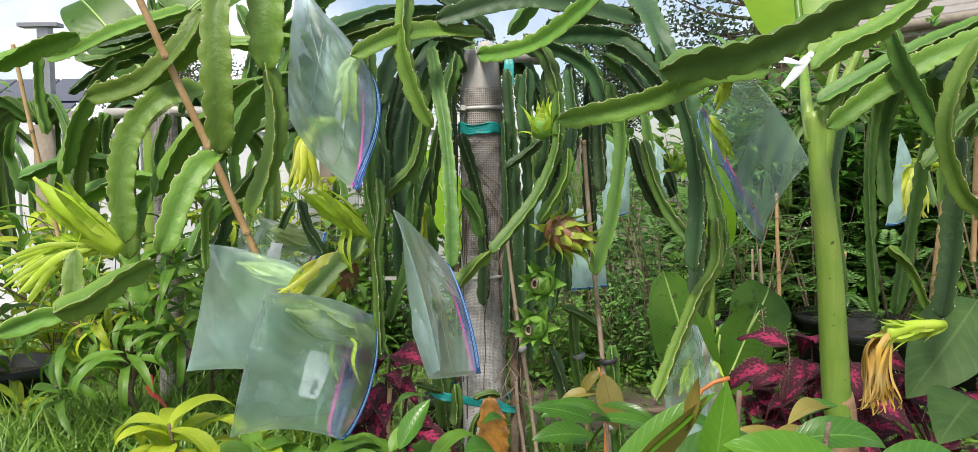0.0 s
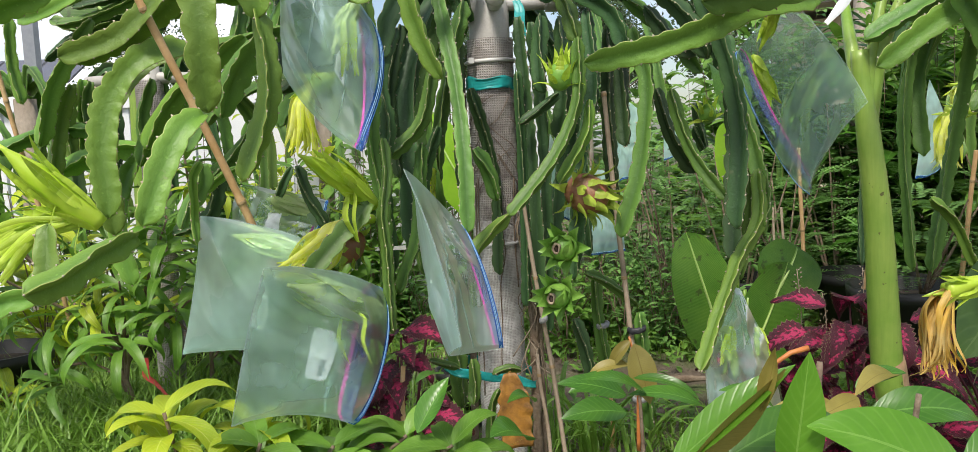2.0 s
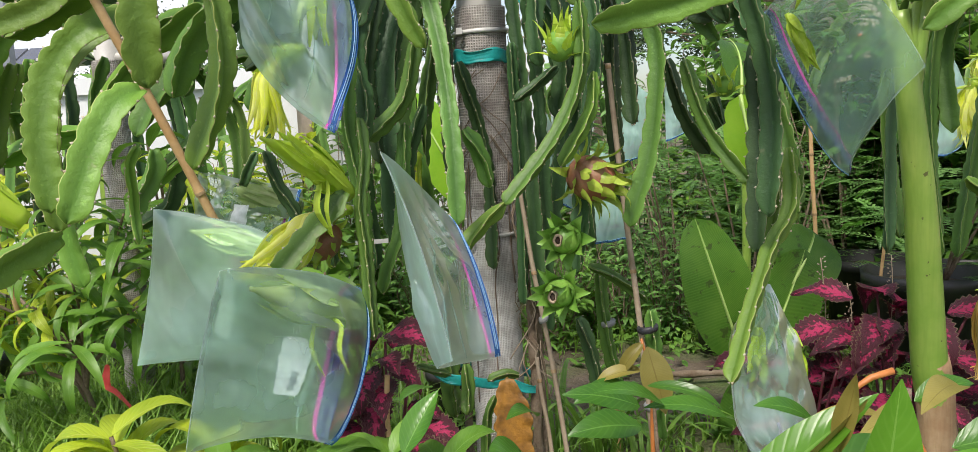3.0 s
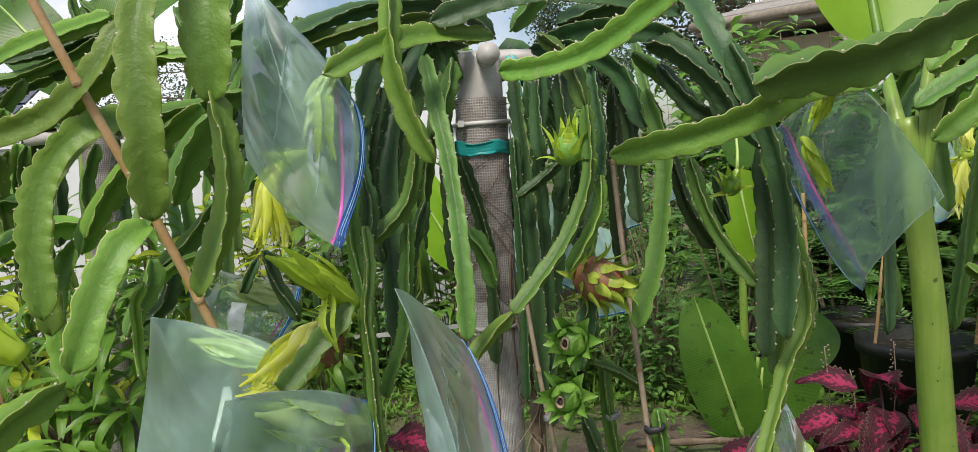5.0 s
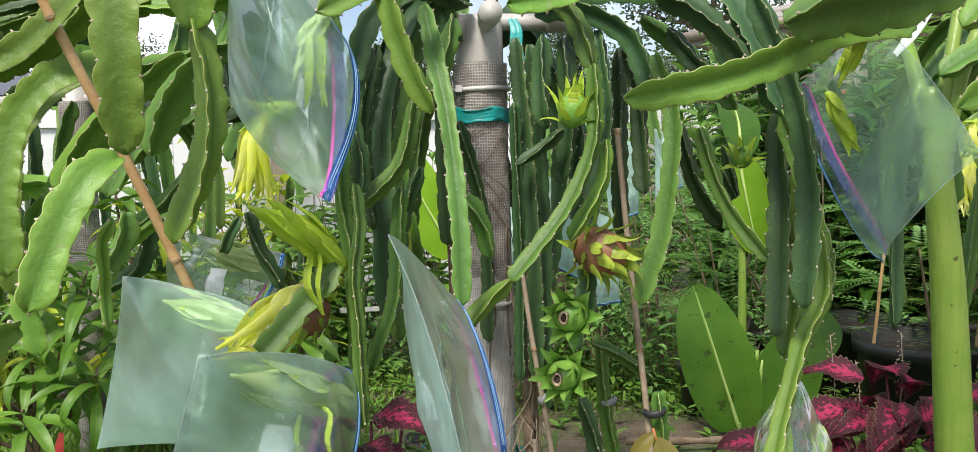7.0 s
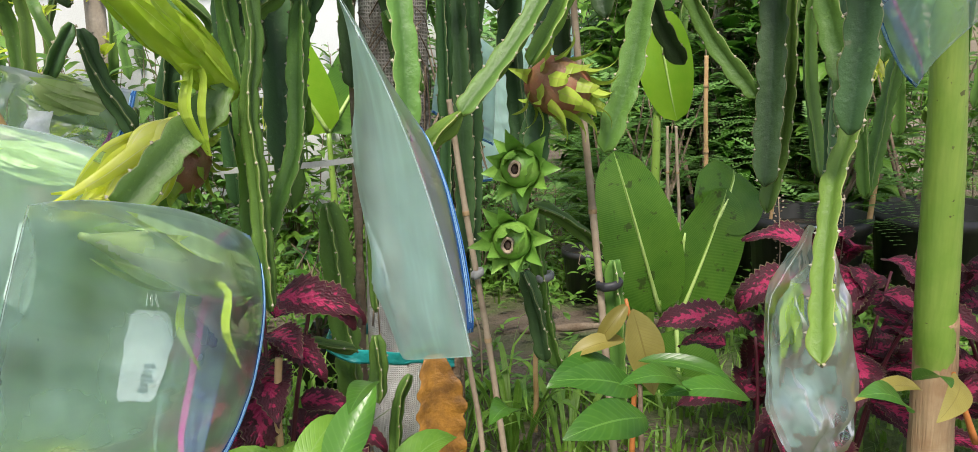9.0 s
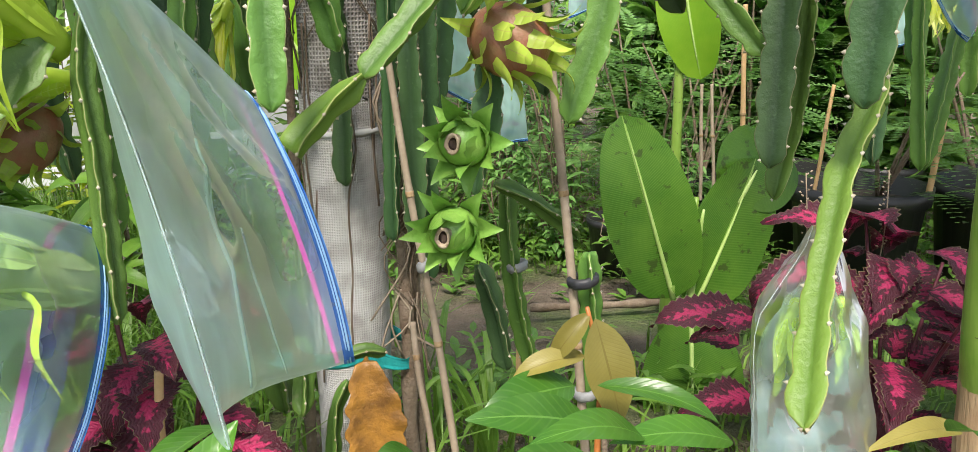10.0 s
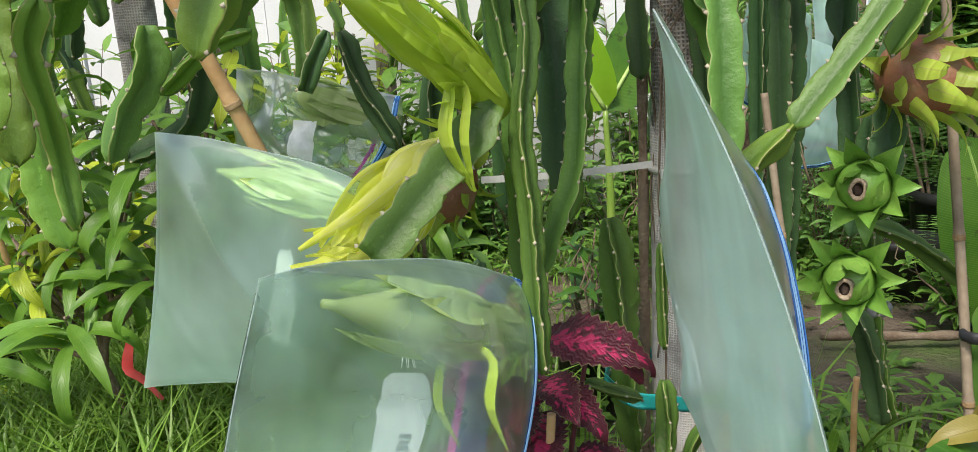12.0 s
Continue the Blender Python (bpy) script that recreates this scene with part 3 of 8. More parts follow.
def wilted_flower(parent, base, mouth, ends, length, count, width, material, seed=1, green=BUD, spread=0.03, name="flower", label="", collar=9):
    """A spent bloom: a green scaly tube from base to mouth and a bunch of limp petals from mouth towards ends."""
    rnd = random.Random(seed)
    base, mouth, ends = Vector(base), Vector(mouth), Vector(ends)
    bm = bmesh.new()
    tube(bm, [base, base.lerp(mouth, 0.5) + Vector((0, 0, 0.006)), mouth], lambda f: 0.010 + 0.008 * f, 10, 0.012)
    ob = part(name, bm, green, parent, label)
    axis = (mouth - base).normalized()
    side = axis.orthogonal().normalized()
    for k in range(count):
        a = rnd.random() * 6.283
        out = (Matrix.Rotation(a, 3, axis) @ side)
        start = mouth + out * 0.012 - axis * 0.01
        stop = ends + Vector((rnd.uniform(-1, 1), rnd.uniform(-1, 1), rnd.uniform(-0.5, 0.35))) * spread * (1.0 + 0.4 * rnd.random())
        mid = start.lerp(stop, 0.35) + out * spread * 0.8 + axis * length * 0.10
        low = start.lerp(stop, 0.75) + out * spread * 0.7
        bm = bmesh.new()
        strip(bm, [start, mid, low, stop], width * rnd.uniform(0.7, 1.2), cup=0.8, first=out)
        part("petal", bm, material, ob)
    for k in range(collar):
        a = k * 2.4
        out = Matrix.Rotation(a, 3, axis) @ side
        f = 0.15 + 0.75 * k / collar
        bm = bmesh.new()
        s = base.lerp(mouth, f) + out * 0.013
        leaf(bm, s, axis + out * 0.35, out, 0.045 + 0.03 * f, 0.014, -0.3, 0.3, 0.7, 5)
        part("scale", bm, green, ob)
    return ob


def flower_bud(parent, base, mid, tip, fat, material=BUD, seed=3, label="", curl=3, name="bud", curl_material=BUD, hug=0.10):
    """A long closed bud: overlapping narrow scales round a spindle, some tips curling off."""
    rnd = random.Random(seed)
    line = [Vector(base), Vector(mid), Vector(tip)]
    bm = bmesh.new()
    bm.loops.layers.uv.new()
    tube(bm, line, lambda f: max(0.002, fat * (0.35 + 0.65 * math.sin(math.pi * min(0.93, 0.12 + 0.82 * f)))) * (1 if f < 0.6 else max(0.10, (1 - f) / 0.4) ** 0.6), 12, 0.012)
    ob = part(name, bm, material, parent, label)
    pts, total = spline(line, 0.01)
    fr = frames_along(pts, (0, -1, 0))
    for k in range(16):
        f = 0.04 + 0.55 * (k / 16)
        i = int(f * (len(pts) - 1))
        t, s, n = fr[i]
        a = k * 2.4 + rnd.random()
        out = s * math.sin(a) + n * math.cos(a)
        r = fat * (0.35 + 0.65 * math.sin(math.pi * min(0.93, 0.12 + 0.82 * f)))
        L = total * rnd.uniform(0.35, 0.55)
        bm = bmesh.new()
        leaf(bm, pts[i] + out * r * 0.93, t + out * hug, out, L, max(0.016, fat * 0.8), 0.15 if k % 5 else -0.5 * min(1.0, hug * 10), 0.4, 0.7, 8)
        part("scale", bm, material, ob)
    for k in range(curl):
        i = int(0.35 * (len(pts) - 1))
        t, s, n = fr[i]
        out = Vector((rnd.uniform(-0.7, 0.7), -1, -0.4)).normalized()
        p = pts[i] + out * fat
        bm = bmesh.new()
        strip(bm, [p, p + out * 0.02 - t * 0.01, p + out * 0.02 + Vector((0, 0, -0.045)), p + out * 0.005 + Vector((rnd.uniform(-0.02, 0.02), 0, -0.10))], 0.014, first=out)
        part("scale", bm, curl_material, ob)
    return ob


def scaly_fruit(parent, place, axis, size, skin, scale_material, count=18, label="", scar=True, long=0.045, seed=2, name="fruit", flare_out=0.7, wide=0.72):
    """A dragon fruit: an egg-shaped body with fleshy pointed scales and a dried scar at its far end."""
    rnd = random.Random(seed)
    place, axis = Vector(place), Vector(axis).normalized()
    bm = bmesh.new()
    prof = [(size * 1.15 * -math.cos(math.pi * k / 12), max(0.002, size * math.sin(math.pi * k / 12) ** 0.9)) for k in range(13)]
    spun(bm, place, axis, prof, 22, 0.02)
    ob = part(name, bm, skin, parent, label)
    s = axis.orthogonal().normalized()
    for k in range(count):
        f = (k + 0.5) / count
        c = -0.93 + (1.62 if scar else 1.84) * f
        rr = math.sqrt(max(0.03, 1 - c * c))
        out = Matrix.Rotation(k * 2.39996, 3, axis) @ s
        normal = out * rr + axis * c
        along = axis * rr - out * c
        p = place + axis * (c * size * 1.10) + out * (rr * size * 0.97) - along * size * 0.12
        flare = flare_out * rnd.uniform(0.7, 1.25) * (0.55 + 0.45 * abs(c))
        bm = bmesh.new()
        leaf(bm, p, along + normal * (0.08 + 0.22 * flare_out), normal, long * rnd.uniform(0.8, 1.2), size * wide, -flare, -0.25, 0.42, 8, 0.02, seed=k)
        part("scale", bm, scale_material, ob)
    if scar:
        bm = bmesh.new()
        e = size * 1.10
        spun(bm, place, axis, [(e - 0.008, 0.0105), (e + 0.004, 0.0105), (e + 0.008, 0.0115), (e + 0.0085, 0.0085), (e + 0.002, 0.0065)], 14, 0.20)
        rim = part("scar", bm, SCAR_RIM, ob, "dried beige flower scar")
        bm = bmesh.new()
        spun(bm, place, axis, [(e + 0.0035, 0.0070), (e + 0.0035, 0.004), (e + 0.002, 0.001)], 12, 0.14)
        part("scar_pit", bm, SCAR, rim, "dark brown pit")
    return ob


def zip_bag(zip_a, zip_b, end_b, end_a, bulge=0.02, gape=0.010, bow=0.012, label_at=None, seed=1, wrinkle=0.004, pinch=None, film=None, strong=True, lift=0.0, crush=0.0, label="clear plastic zip bag pulled over a dragon fruit flower"):
    """A clear zip-top bag: two films between the open zipped mouth (a, b) and the closed end (a, b); pinch narrows it at its mouth or end."""
    A, B, C, D = Vector(zip_a), Vector(zip_b), Vector(end_b), Vector(end_a)
    ob = thing("zip_bag", (A + B + C + D) / 4, label, "plastic bag", "clear zip bags over the flowers")
    nrm = (B - A).cross(D - A).normalized()
    if nrm.y < 0:
        nrm = -nrm
    outward = ((A + B) / 2 - (C + D) / 2).normalized()
    across_way = (B - A).normalized()
    N = 30

    def place(u, v, face):
        if pinch:
            w = 1 - pinch[1] * math.exp(-((v - pinch[0]) / 0.22) ** 2)
            if len(pinch) > 2:
                w -= pinch[3] * math.exp(-((v - pinch[2]) / 0.22) ** 2)
            u = 0.5 + (u - 0.5) * w
        p = A.lerp(B, u).lerp(D.lerp(C, u), v)
        across = math.sin(math.pi * min(1, max(0, u))) ** 0.6
        belly = across * (math.sin(math.pi * min(1.0, max(0.0, v))) ** 0.6 if 0 < v < 1 else 0)
        mouth = across * max(0.0, 1 - v * 2.5)
        p = p + outward * (bow * math.sin(math.pi * u) * (1 - v))
        p = p - outward * (0.009 * math.sin(math.pi * min(1, max(0, u))) * max(0, v) ** 3 + 0.005 * noise.noise(Vector((u * 3.1, v * 2.0, seed * 2.3))))
        p = p + across_way * (0.008 * noise.noise(Vector((u * 1.2, v * 2.6, seed * 3.7))))
        q = Vector((u * 2.3 + seed * 7.1, v * 2.3 + face * 1.3, seed * 1.7))
        ridge = 1 - abs(noise.noise(q * 1.7)) * 4
        fold = max(0.0, ridge) ** 2
        fine = max(0.0, 1 - abs(noise.noise(q * 4.1 + Vector((5, 1, 2)))) * 5) ** 2
        p.z += lift * max(0.0, u) ** 4 * math.sin(math.pi * min(1, max(0, v)) ** 2)
        pleat = 0.5 * wrinkle * (math.sin(v * 17 + 5 * noise.noise(q * 0.8) + face) + 0.6 * math.sin(v * 41 + u * 6 + seed)) * belly
        squash = 1 + crush * max(0.0, v - 0.45) ** 1.5
        return p + nrm * (pleat * squash + face * (bulge * belly + gape * mouth + 0.0014) + wrinkle * squash * (noise.noise(q * 1.1) * 2.2 + fold * 1.3 + fine * 0.45) * (0.15 + belly))

    for face in (-1, 1):
        bm = bmesh.new()
        g = [[bm.verts.new(place(i / N, j / N, face)) for i in range(N + 1)] for j in range(N + 1)]
        for j in range(N):
            for i in range(N):
                bm.faces.new((g[j][i], g[j][i + 1], g[j + 1][i + 1], g[j + 1][i]))
        part("film", bm, film or FILM, ob)

    def ribbon(v0, v1, face, lift, material, name, text):
        bm = bmesh.new()
        va = [bm.verts.new(place(k / 20, v0, face) - nrm * lift) for k in range(21)]
        vb = [bm.verts.new(place(k / 20, v1, face) - nrm * lift) for k in range(21)]
        for k in range(20):
            bm.faces.new((va[k], va[k + 1], vb[k + 1], vb[k]))
        part(name, bm, material, ob, text)

    def bead(v, face, r, material, text):
        bm = bmesh.new()
        tube(bm, [place(k / 10, v, face) - nrm * (r * 0.6) for k in range(11)], r, 6, 0.012)
        part("zip", bm, material, ob, text)

    if strong:
        ribbon(-0.004, 0.026, -1, 0.0012, BLUE_BAND, "zip_band", "blue translucent zip band")
        bead(0.006, -1, 0.0012, ZIP_BLUE, "blue zip bead")
        bead(0.022, -1, 0.0012, ZIP_LIGHT, "pale blue zip bead")
        ribbon(0.060, 0.095, 1, 0.0012, BLUE_BAND, "zip_band", "blue translucent zip band")
        ribbon(0.135, 0.160, 1, 0.0014, PINK_BAND, "zip_band", "magenta translucent zip band")
        bead(0.148, 1, 0.0013, ZIP_PINK, "magenta zip bead")
    else:
        ribbon(0.0, 0.04, -1, 0.0012, LABEL_FILM, "zip_band", "pale zip band")
    for side in ([place(0.0, k / 12, 0) for k in range(13)], [place(1.0, k / 12, 0) for k in range(13)]):
        bm = bmesh.new()
        tube(bm, side, 0.0005, 5, 0.02)
        part("seam", bm, LABEL_FILM, ob, "pale welded seam")
    if label_at:
        u0, u1, v0, v1, face = label_at
        bm = bmesh.new()
        g = [[bm.verts.new(place(u0 + (u1 - u0) * i / 16, v0 + (v1 - v0) * j / 16, face) + nrm * face * 0.0048) for i in range(17)] for j in range(17)]
        for j in range(16):
            for i in range(16):
                bm.faces.new((g[j][i], g[j][i + 1], g[j + 1][i + 1], g[j + 1][i]))
        lab = part("label", bm, LABEL, ob, "white printed panel")
        for a0, a1, b0, b1 in ((0.70, 0.76, 0.34, 0.72), (0.80, 0.83, 0.34, 0.72)):
            bm = bmesh.new()
            vs = []
            for a, b in ((a0, b0), (a1, b0), (a1, b1), (a0, b1)):
                vs.append(bm.verts.new(place(u0 + (u1 - u0) * a, v0 + (v1 - v0) * b, face) + nrm * face * 0.0062))
            bm.faces.new(vs)
            part("print", bm, PRINT, lab, "grey printed bar")
        for v in (-0.10, -0.16):
            bm = bmesh.new()
            tube(bm, [place(u0 + (u1 - u0) * k, (v0 + v1) / 2 + v * 0.3 * (k - 0.5), face) for k in (-0.30, -0.20, -0.08)], 0.0012, 5, 0.01)
            part("print", bm, LABEL, lab, "white printed stroke")
    return ob


def hung_bag(net, films, bulge=0.03, gape=0.015, wrinkle=0.004, seed=1, folds=6.0, panels=(), blue=True, band=1.0, ridges=(), split=None, lean=1.0, label="clear plastic zip bag pulled over a dragon fruit flower"):
    """A puffed zip bag over a flower. net: three rows of three points from the open zipped mouth to the closed end; films: the two film materials; panels: printed panels (face and five corners); ridges: creases (u0, v0, u1, v1, width, face); split: (v, film) for the clear part beside the mouth; lean: bulge of the second film against the first."""
    net = [[Vector(p) for p in row] for row in net]
    ob = thing("zip_bag", sum((p for row in net for p in row), Vector()) / 9, label, "plastic bag", "clear zip bags over the flowers")

    def through_three(a, b, c, t):
        return a * (2 * (t - 0.5) * (t - 1)) + b * (4 * t * (1 - t)) + c * (2 * t * (t - 0.5))

    def sheet(u, v):
        return through_three(*(through_three(*row, u) for row in net), v)

    centre = (sheet(0.6, 0.5) - sheet(0.4, 0.5)).cross(sheet(0.5, 0.6) - sheet(0.5, 0.4))
    sign = 1 if centre.y > 0 else -1

    def place(u, v, face, off=0.0):
        d = 0.02
        nrm = (sheet(u + d, v) - sheet(u - d, v)).cross(sheet(u, v + d) - sheet(u, v - d)).normalized() * sign
        uc, vc = min(1, max(0, u)), min(1, max(0, v))
        across = math.sin(math.pi * uc) ** 0.42
        belly = across * math.sin(math.pi * vc ** 0.85) ** 0.7 if 0 < vc < 1 else 0.0
        apart = bulge * belly * (lean if face > 0 else 1.0) + gape * across * (1 - vc) ** 2.2 + 0.0012
        q = Vector((u * folds + seed * 7.1 + 1.6 * v, v * 1.1 + face * 2.3 + u * 0.6, seed * 1.7))
        crease = max(0.0, 1 - abs(noise.noise(q)) * 3.2) ** 3
        soft = noise.noise(Vector((u * 1.6 + seed, v * 1.6 + face, 2.0)))
        edge = 0.08 + 0.92 * min(1.0, 6 * min(uc, 1 - uc)) * min(1.0, 7 * (1 - vc)) * min(1.0, 5 * vc)
        p = sheet(u, v) + nrm * (face * (apart + off) + wrinkle * edge * (1.4 * soft + 1.2 * crease * face + 0.5 * noise.noise(q * 2.7)))
        return p + Vector((0, 0, 0.004 * noise.noise(Vector((u * 2.5, v * 2.5, seed * 2.3)))))

    N = 44
    for face, film in zip((-1, 1), films):
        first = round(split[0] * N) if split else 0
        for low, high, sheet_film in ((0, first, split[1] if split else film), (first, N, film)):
            if low == high:
                continue
            bm = bmesh.new()
            g = [[bm.verts.new(place(i / N, j / N, face)) for i in range(N + 1)] for j in range(low, high + 1)]
            for p, q in zip(g, g[1:]):
                for i in range(N):
                    bm.faces.new((p[i], p[i + 1], q[i + 1], q[i]))
            part("film", bm, sheet_film, ob).visible_shadow = False

    def ribbon(v0, v1, face, material, text, off=0.0012):
        bm = bmesh.new()
        va = [bm.verts.new(place(k / 28, v0, face, off)) for k in range(29)]
        vb = [bm.verts.new(place(k / 28, v1, face, off)) for k in range(29)]
        for k in range(28):
            bm.faces.new((va[k], va[k + 1], vb[k + 1], vb[k]))
        part("zip_band", bm, material, ob, text)

    def bead(v, face, r, material, text):
        bm = bmesh.new()
        tube(bm, [place(k / 14, v, face, r) for k in range(15)], r, 6, 0.010)
        part("zip", bm, material, ob, text)

    if blue:
        ribbon(-0.012 * band, 0.048 * band, -1, BLUE_BAND, "blue translucent zip band")
        bead(-0.012 * band, -1, 0.0009, ZIP_BLUE, "blue zip bead")
        bead(0.008 * band, -1, 0.0010, ZIP_LIGHT, "pale blue zip bead")
        bead(0.024 * band, -1, 0.0008, ZIP_LIGHT, "pale blue zip bead")
        ribbon(-0.012 * band, 0.066 * band, 1, PURPLE_BAND, "violet translucent zip band")
        ribbon(0.066 * band, 0.092 * band, 1, PINK_BAND, "magenta translucent zip band", 0.0016)
    else:
        ribbon(0.0, 0.03, -1, LABEL_FILM, "pale zip band")
    for path in ([place(0.0, k / 16, 0) for k in range(17)], [place(1.0, k / 16, 0) for k in range(17)], [place(k / 16, 1.0, 0) for k in range(17)]):
        bm = bmesh.new()
        tube(bm, path, 0.0006, 5, 0.015)
        part("seam", bm, SEAM_EDGE, ob, "pale welded seam")
    for face, top_a, top_b, mid_b, low_b, low_a in panels:
        def at(a, b, off):
            left = Vector(top_a).lerp(Vector(low_a), a)
            right = Vector(top_b).lerp(Vector(mid_b), a / 0.35) if a < 0.35 else Vector(mid_b).lerp(Vector(low_b), (a - 0.35) / 0.65)
            u, v = left.lerp(right, b)
            return place(u, v, face, -off * face)
        bm = bmesh.new()
        rows = []
        for j in range(17):
            a = j / 16
            inset = 0.10 * max(0.0, 1 - a / 0.07) ** 2 + 0.10 * max(0.0, 1 - (1 - a) / 0.07) ** 2
            rows.append([bm.verts.new(at(a, inset + (1 - 2 * inset) * i / 8, 0.0022)) for i in range(9)])
        for p, q in zip(rows, rows[1:]):
            for i in range(8):
                bm.faces.new((p[i], p[i + 1], q[i + 1], q[i]))
        lab = part("label", bm, LABEL, ob, "white printed panel")
        for a0, a1, b0, b1 in ((0.60, 0.64, 0.50, 0.74), (0.665, 0.69, 0.52, 0.72), (0.71, 0.75, 0.50, 0.74), (0.77, 0.79, 0.50, 0.82), (0.81, 0.835, 0.52, 0.72), (0.855, 0.90, 0.50, 0.74)):
            bm = bmesh.new()
            bm.faces.new([bm.verts.new(at(x, y, 0.0034)) for x, y in ((a0, b0), (a1, b0), (a1, b1), (a0, b1))])
            part("print", bm, PRINT, lab, "dark printed mark")
        for k in range(5):
            bm = bmesh.new()
            b0 = 0.34 + 0.10 * k
            tube(bm, [at(-0.19 + 0.03 * (k % 2), b0, 0.002), at(-0.05, b0 - 0.03 + 0.06 * (k % 2), 0.002)], 0.0004, 4, 0.01)
            part("print", bm, LABEL, lab, "white printed stroke")
    for u0, v0, u1, v1, wide, face in ridges:
        bm = bmesh.new()
        a, b = Vector((u0, v0)), Vector((u1, v1))
        side = Vector((v0 - v1, u1 - u0)).normalized() * wide
        rows = []
        for k in range(25):
            f = k / 24
            swell = math.sin(math.pi * f) ** 0.6 * (1 + 0.3 * noise.noise(Vector((f * 4, seed, u0))))
            c = a.lerp(b, f) + side * 0.5 * noise.noise(Vector((f * 2.5, seed * 3.1, v0)))
            rows.append([bm.verts.new(place(*(c + side * swell * w), face, (0.0035 if w == 0 else 0.0010) * -face)) for w in (-0.5, 0, 0.5)])
        for p, q in zip(rows, rows[1:]):
            for i in range(2):
                bm.faces.new((p[i], p[i + 1], q[i + 1], q[i]))
        part("fold", bm, FILM_FOLD, ob, "silvery crease in the film")
    return ob


def tinted_film(name, colour, amount):
    m, n, l, b = shader(name)
    clear, body, mix = n.new("ShaderNodeBsdfTransparent"), n.new("ShaderNodeBsdfDiffuse"), n.new("ShaderNodeMixShader")
    body.inputs["Color"].default_value = (*colour, 1)
    clear.inputs["Color"].default_value = (*(0.6 + 0.4 * c for c in colour), 1)
    l.new(math_of(n, l, "ADD", math_of(n, l, "MULTIPLY", noise_of(n, l, 30.0), 0.15), amount), mix.inputs[0])
    l.new(clear.outputs[0], mix.inputs[1])
    l.new(body.outputs[0], mix.inputs[2])
    l.new(mix.outputs[0], n["Material Output"].inputs["Surface"])
    return m


BLUE_BAND = tinted_film("blue_band", (0.03, 0.15, 0.50), 0.48)
PINK_BAND = tinted_film("pink_band", (0.80, 0.06, 0.46), 0.84)
ZIP_LIGHT = plain("pale_blue_zip", (0.30, 0.55, 0.85), (0.36, 0.60, 0.88), 20.0, 0.3, 0)
PURPLE_BAND = tinted_film("violet_band", (0.08, 0.08, 0.45), 0.36)
SEAM_EDGE = tinted_film("bright_seam", (0.72, 0.84, 0.82), 0.18)
LABEL_FILM = tinted_film("film_seam", (0.75, 0.82, 0.82), 0.25)


NODE = plain("cane_knot", (0.30, 0.19, 0.09), (0.44, 0.31, 0.17), 60.0, 0.7, 0.3)


def cane(a, b, r=0.009, material=CANE, label="bamboo cane stake pushed into the ground", group="cane stakes", knots=0.22):
    """A bamboo stake with swollen knots."""
    a, b = Vector(a), Vector(b)
    ob = thing("bamboo_stake", a, label, "stake", group)
    total = (b - a).length

    def radius(f):
        d = (f * total) % knots
        return r * (1.05 - 0.15 * f) * (1 + 0.17 * math.exp(-((min(d, knots - d)) / 0.006) ** 2))

    bm = bmesh.new()
    side = (b - a).orthogonal().normalized() * 0.004
    tube(bm, [a, a.lerp(b, 0.35) + side, a.lerp(b, 0.7) - side * 0.6, b], radius, 9, 0.006)
    part("cane", bm, material, ob)
    line, run = spline([a, a.lerp(b, 0.35) + side, a.lerp(b, 0.7) - side * 0.6, b], 0.004)
    for k in range(1, int(run / knots) + 1):
        f = k * knots / run
        i = min(len(line) - 3, max(2, int(f * (len(line) - 1))))
        bm = bmesh.new()
        tube(bm, [line[i - 1], line[i], line[i + 1]], r * (1.05 - 0.15 * f) * 1.20, 10, 0.003)
        part("node", bm, NODE, ob, "darker ring at a knot of the cane")
    return ob


def strap(parent, a, b, high, thick, material, name, label="", sag=0.0):
    """A flat straight strap between two points."""
    bm = bmesh.new()
    a, b = Vector(a), Vector(b)
    side = (b - a).cross(Vector((0, 0, 1))).normalized() * thick / 2
    up = side.cross(b - a).normalized() * high / 2
    if up.z < 0:
        up = -up
    rings = []
    for k in range(9):
        p = a.lerp(b, k / 8) - Vector((0, 0, sag * 4 * (k / 8) * (1 - k / 8)))
        rings.append([bm.verts.new(p + q) for q in (side + up, side - up, -side - up, -side + up)])
    for q, r in zip(rings, rings[1:]):
        for j in range(4):
            bm.faces.new((q[j], q[(j + 1) % 4], r[(j + 1) % 4], r[j]))
    bm.faces.new(rings[0][::-1])
    bm.faces.new(rings[-1])
    return part(name, bm, material, parent, label, False)


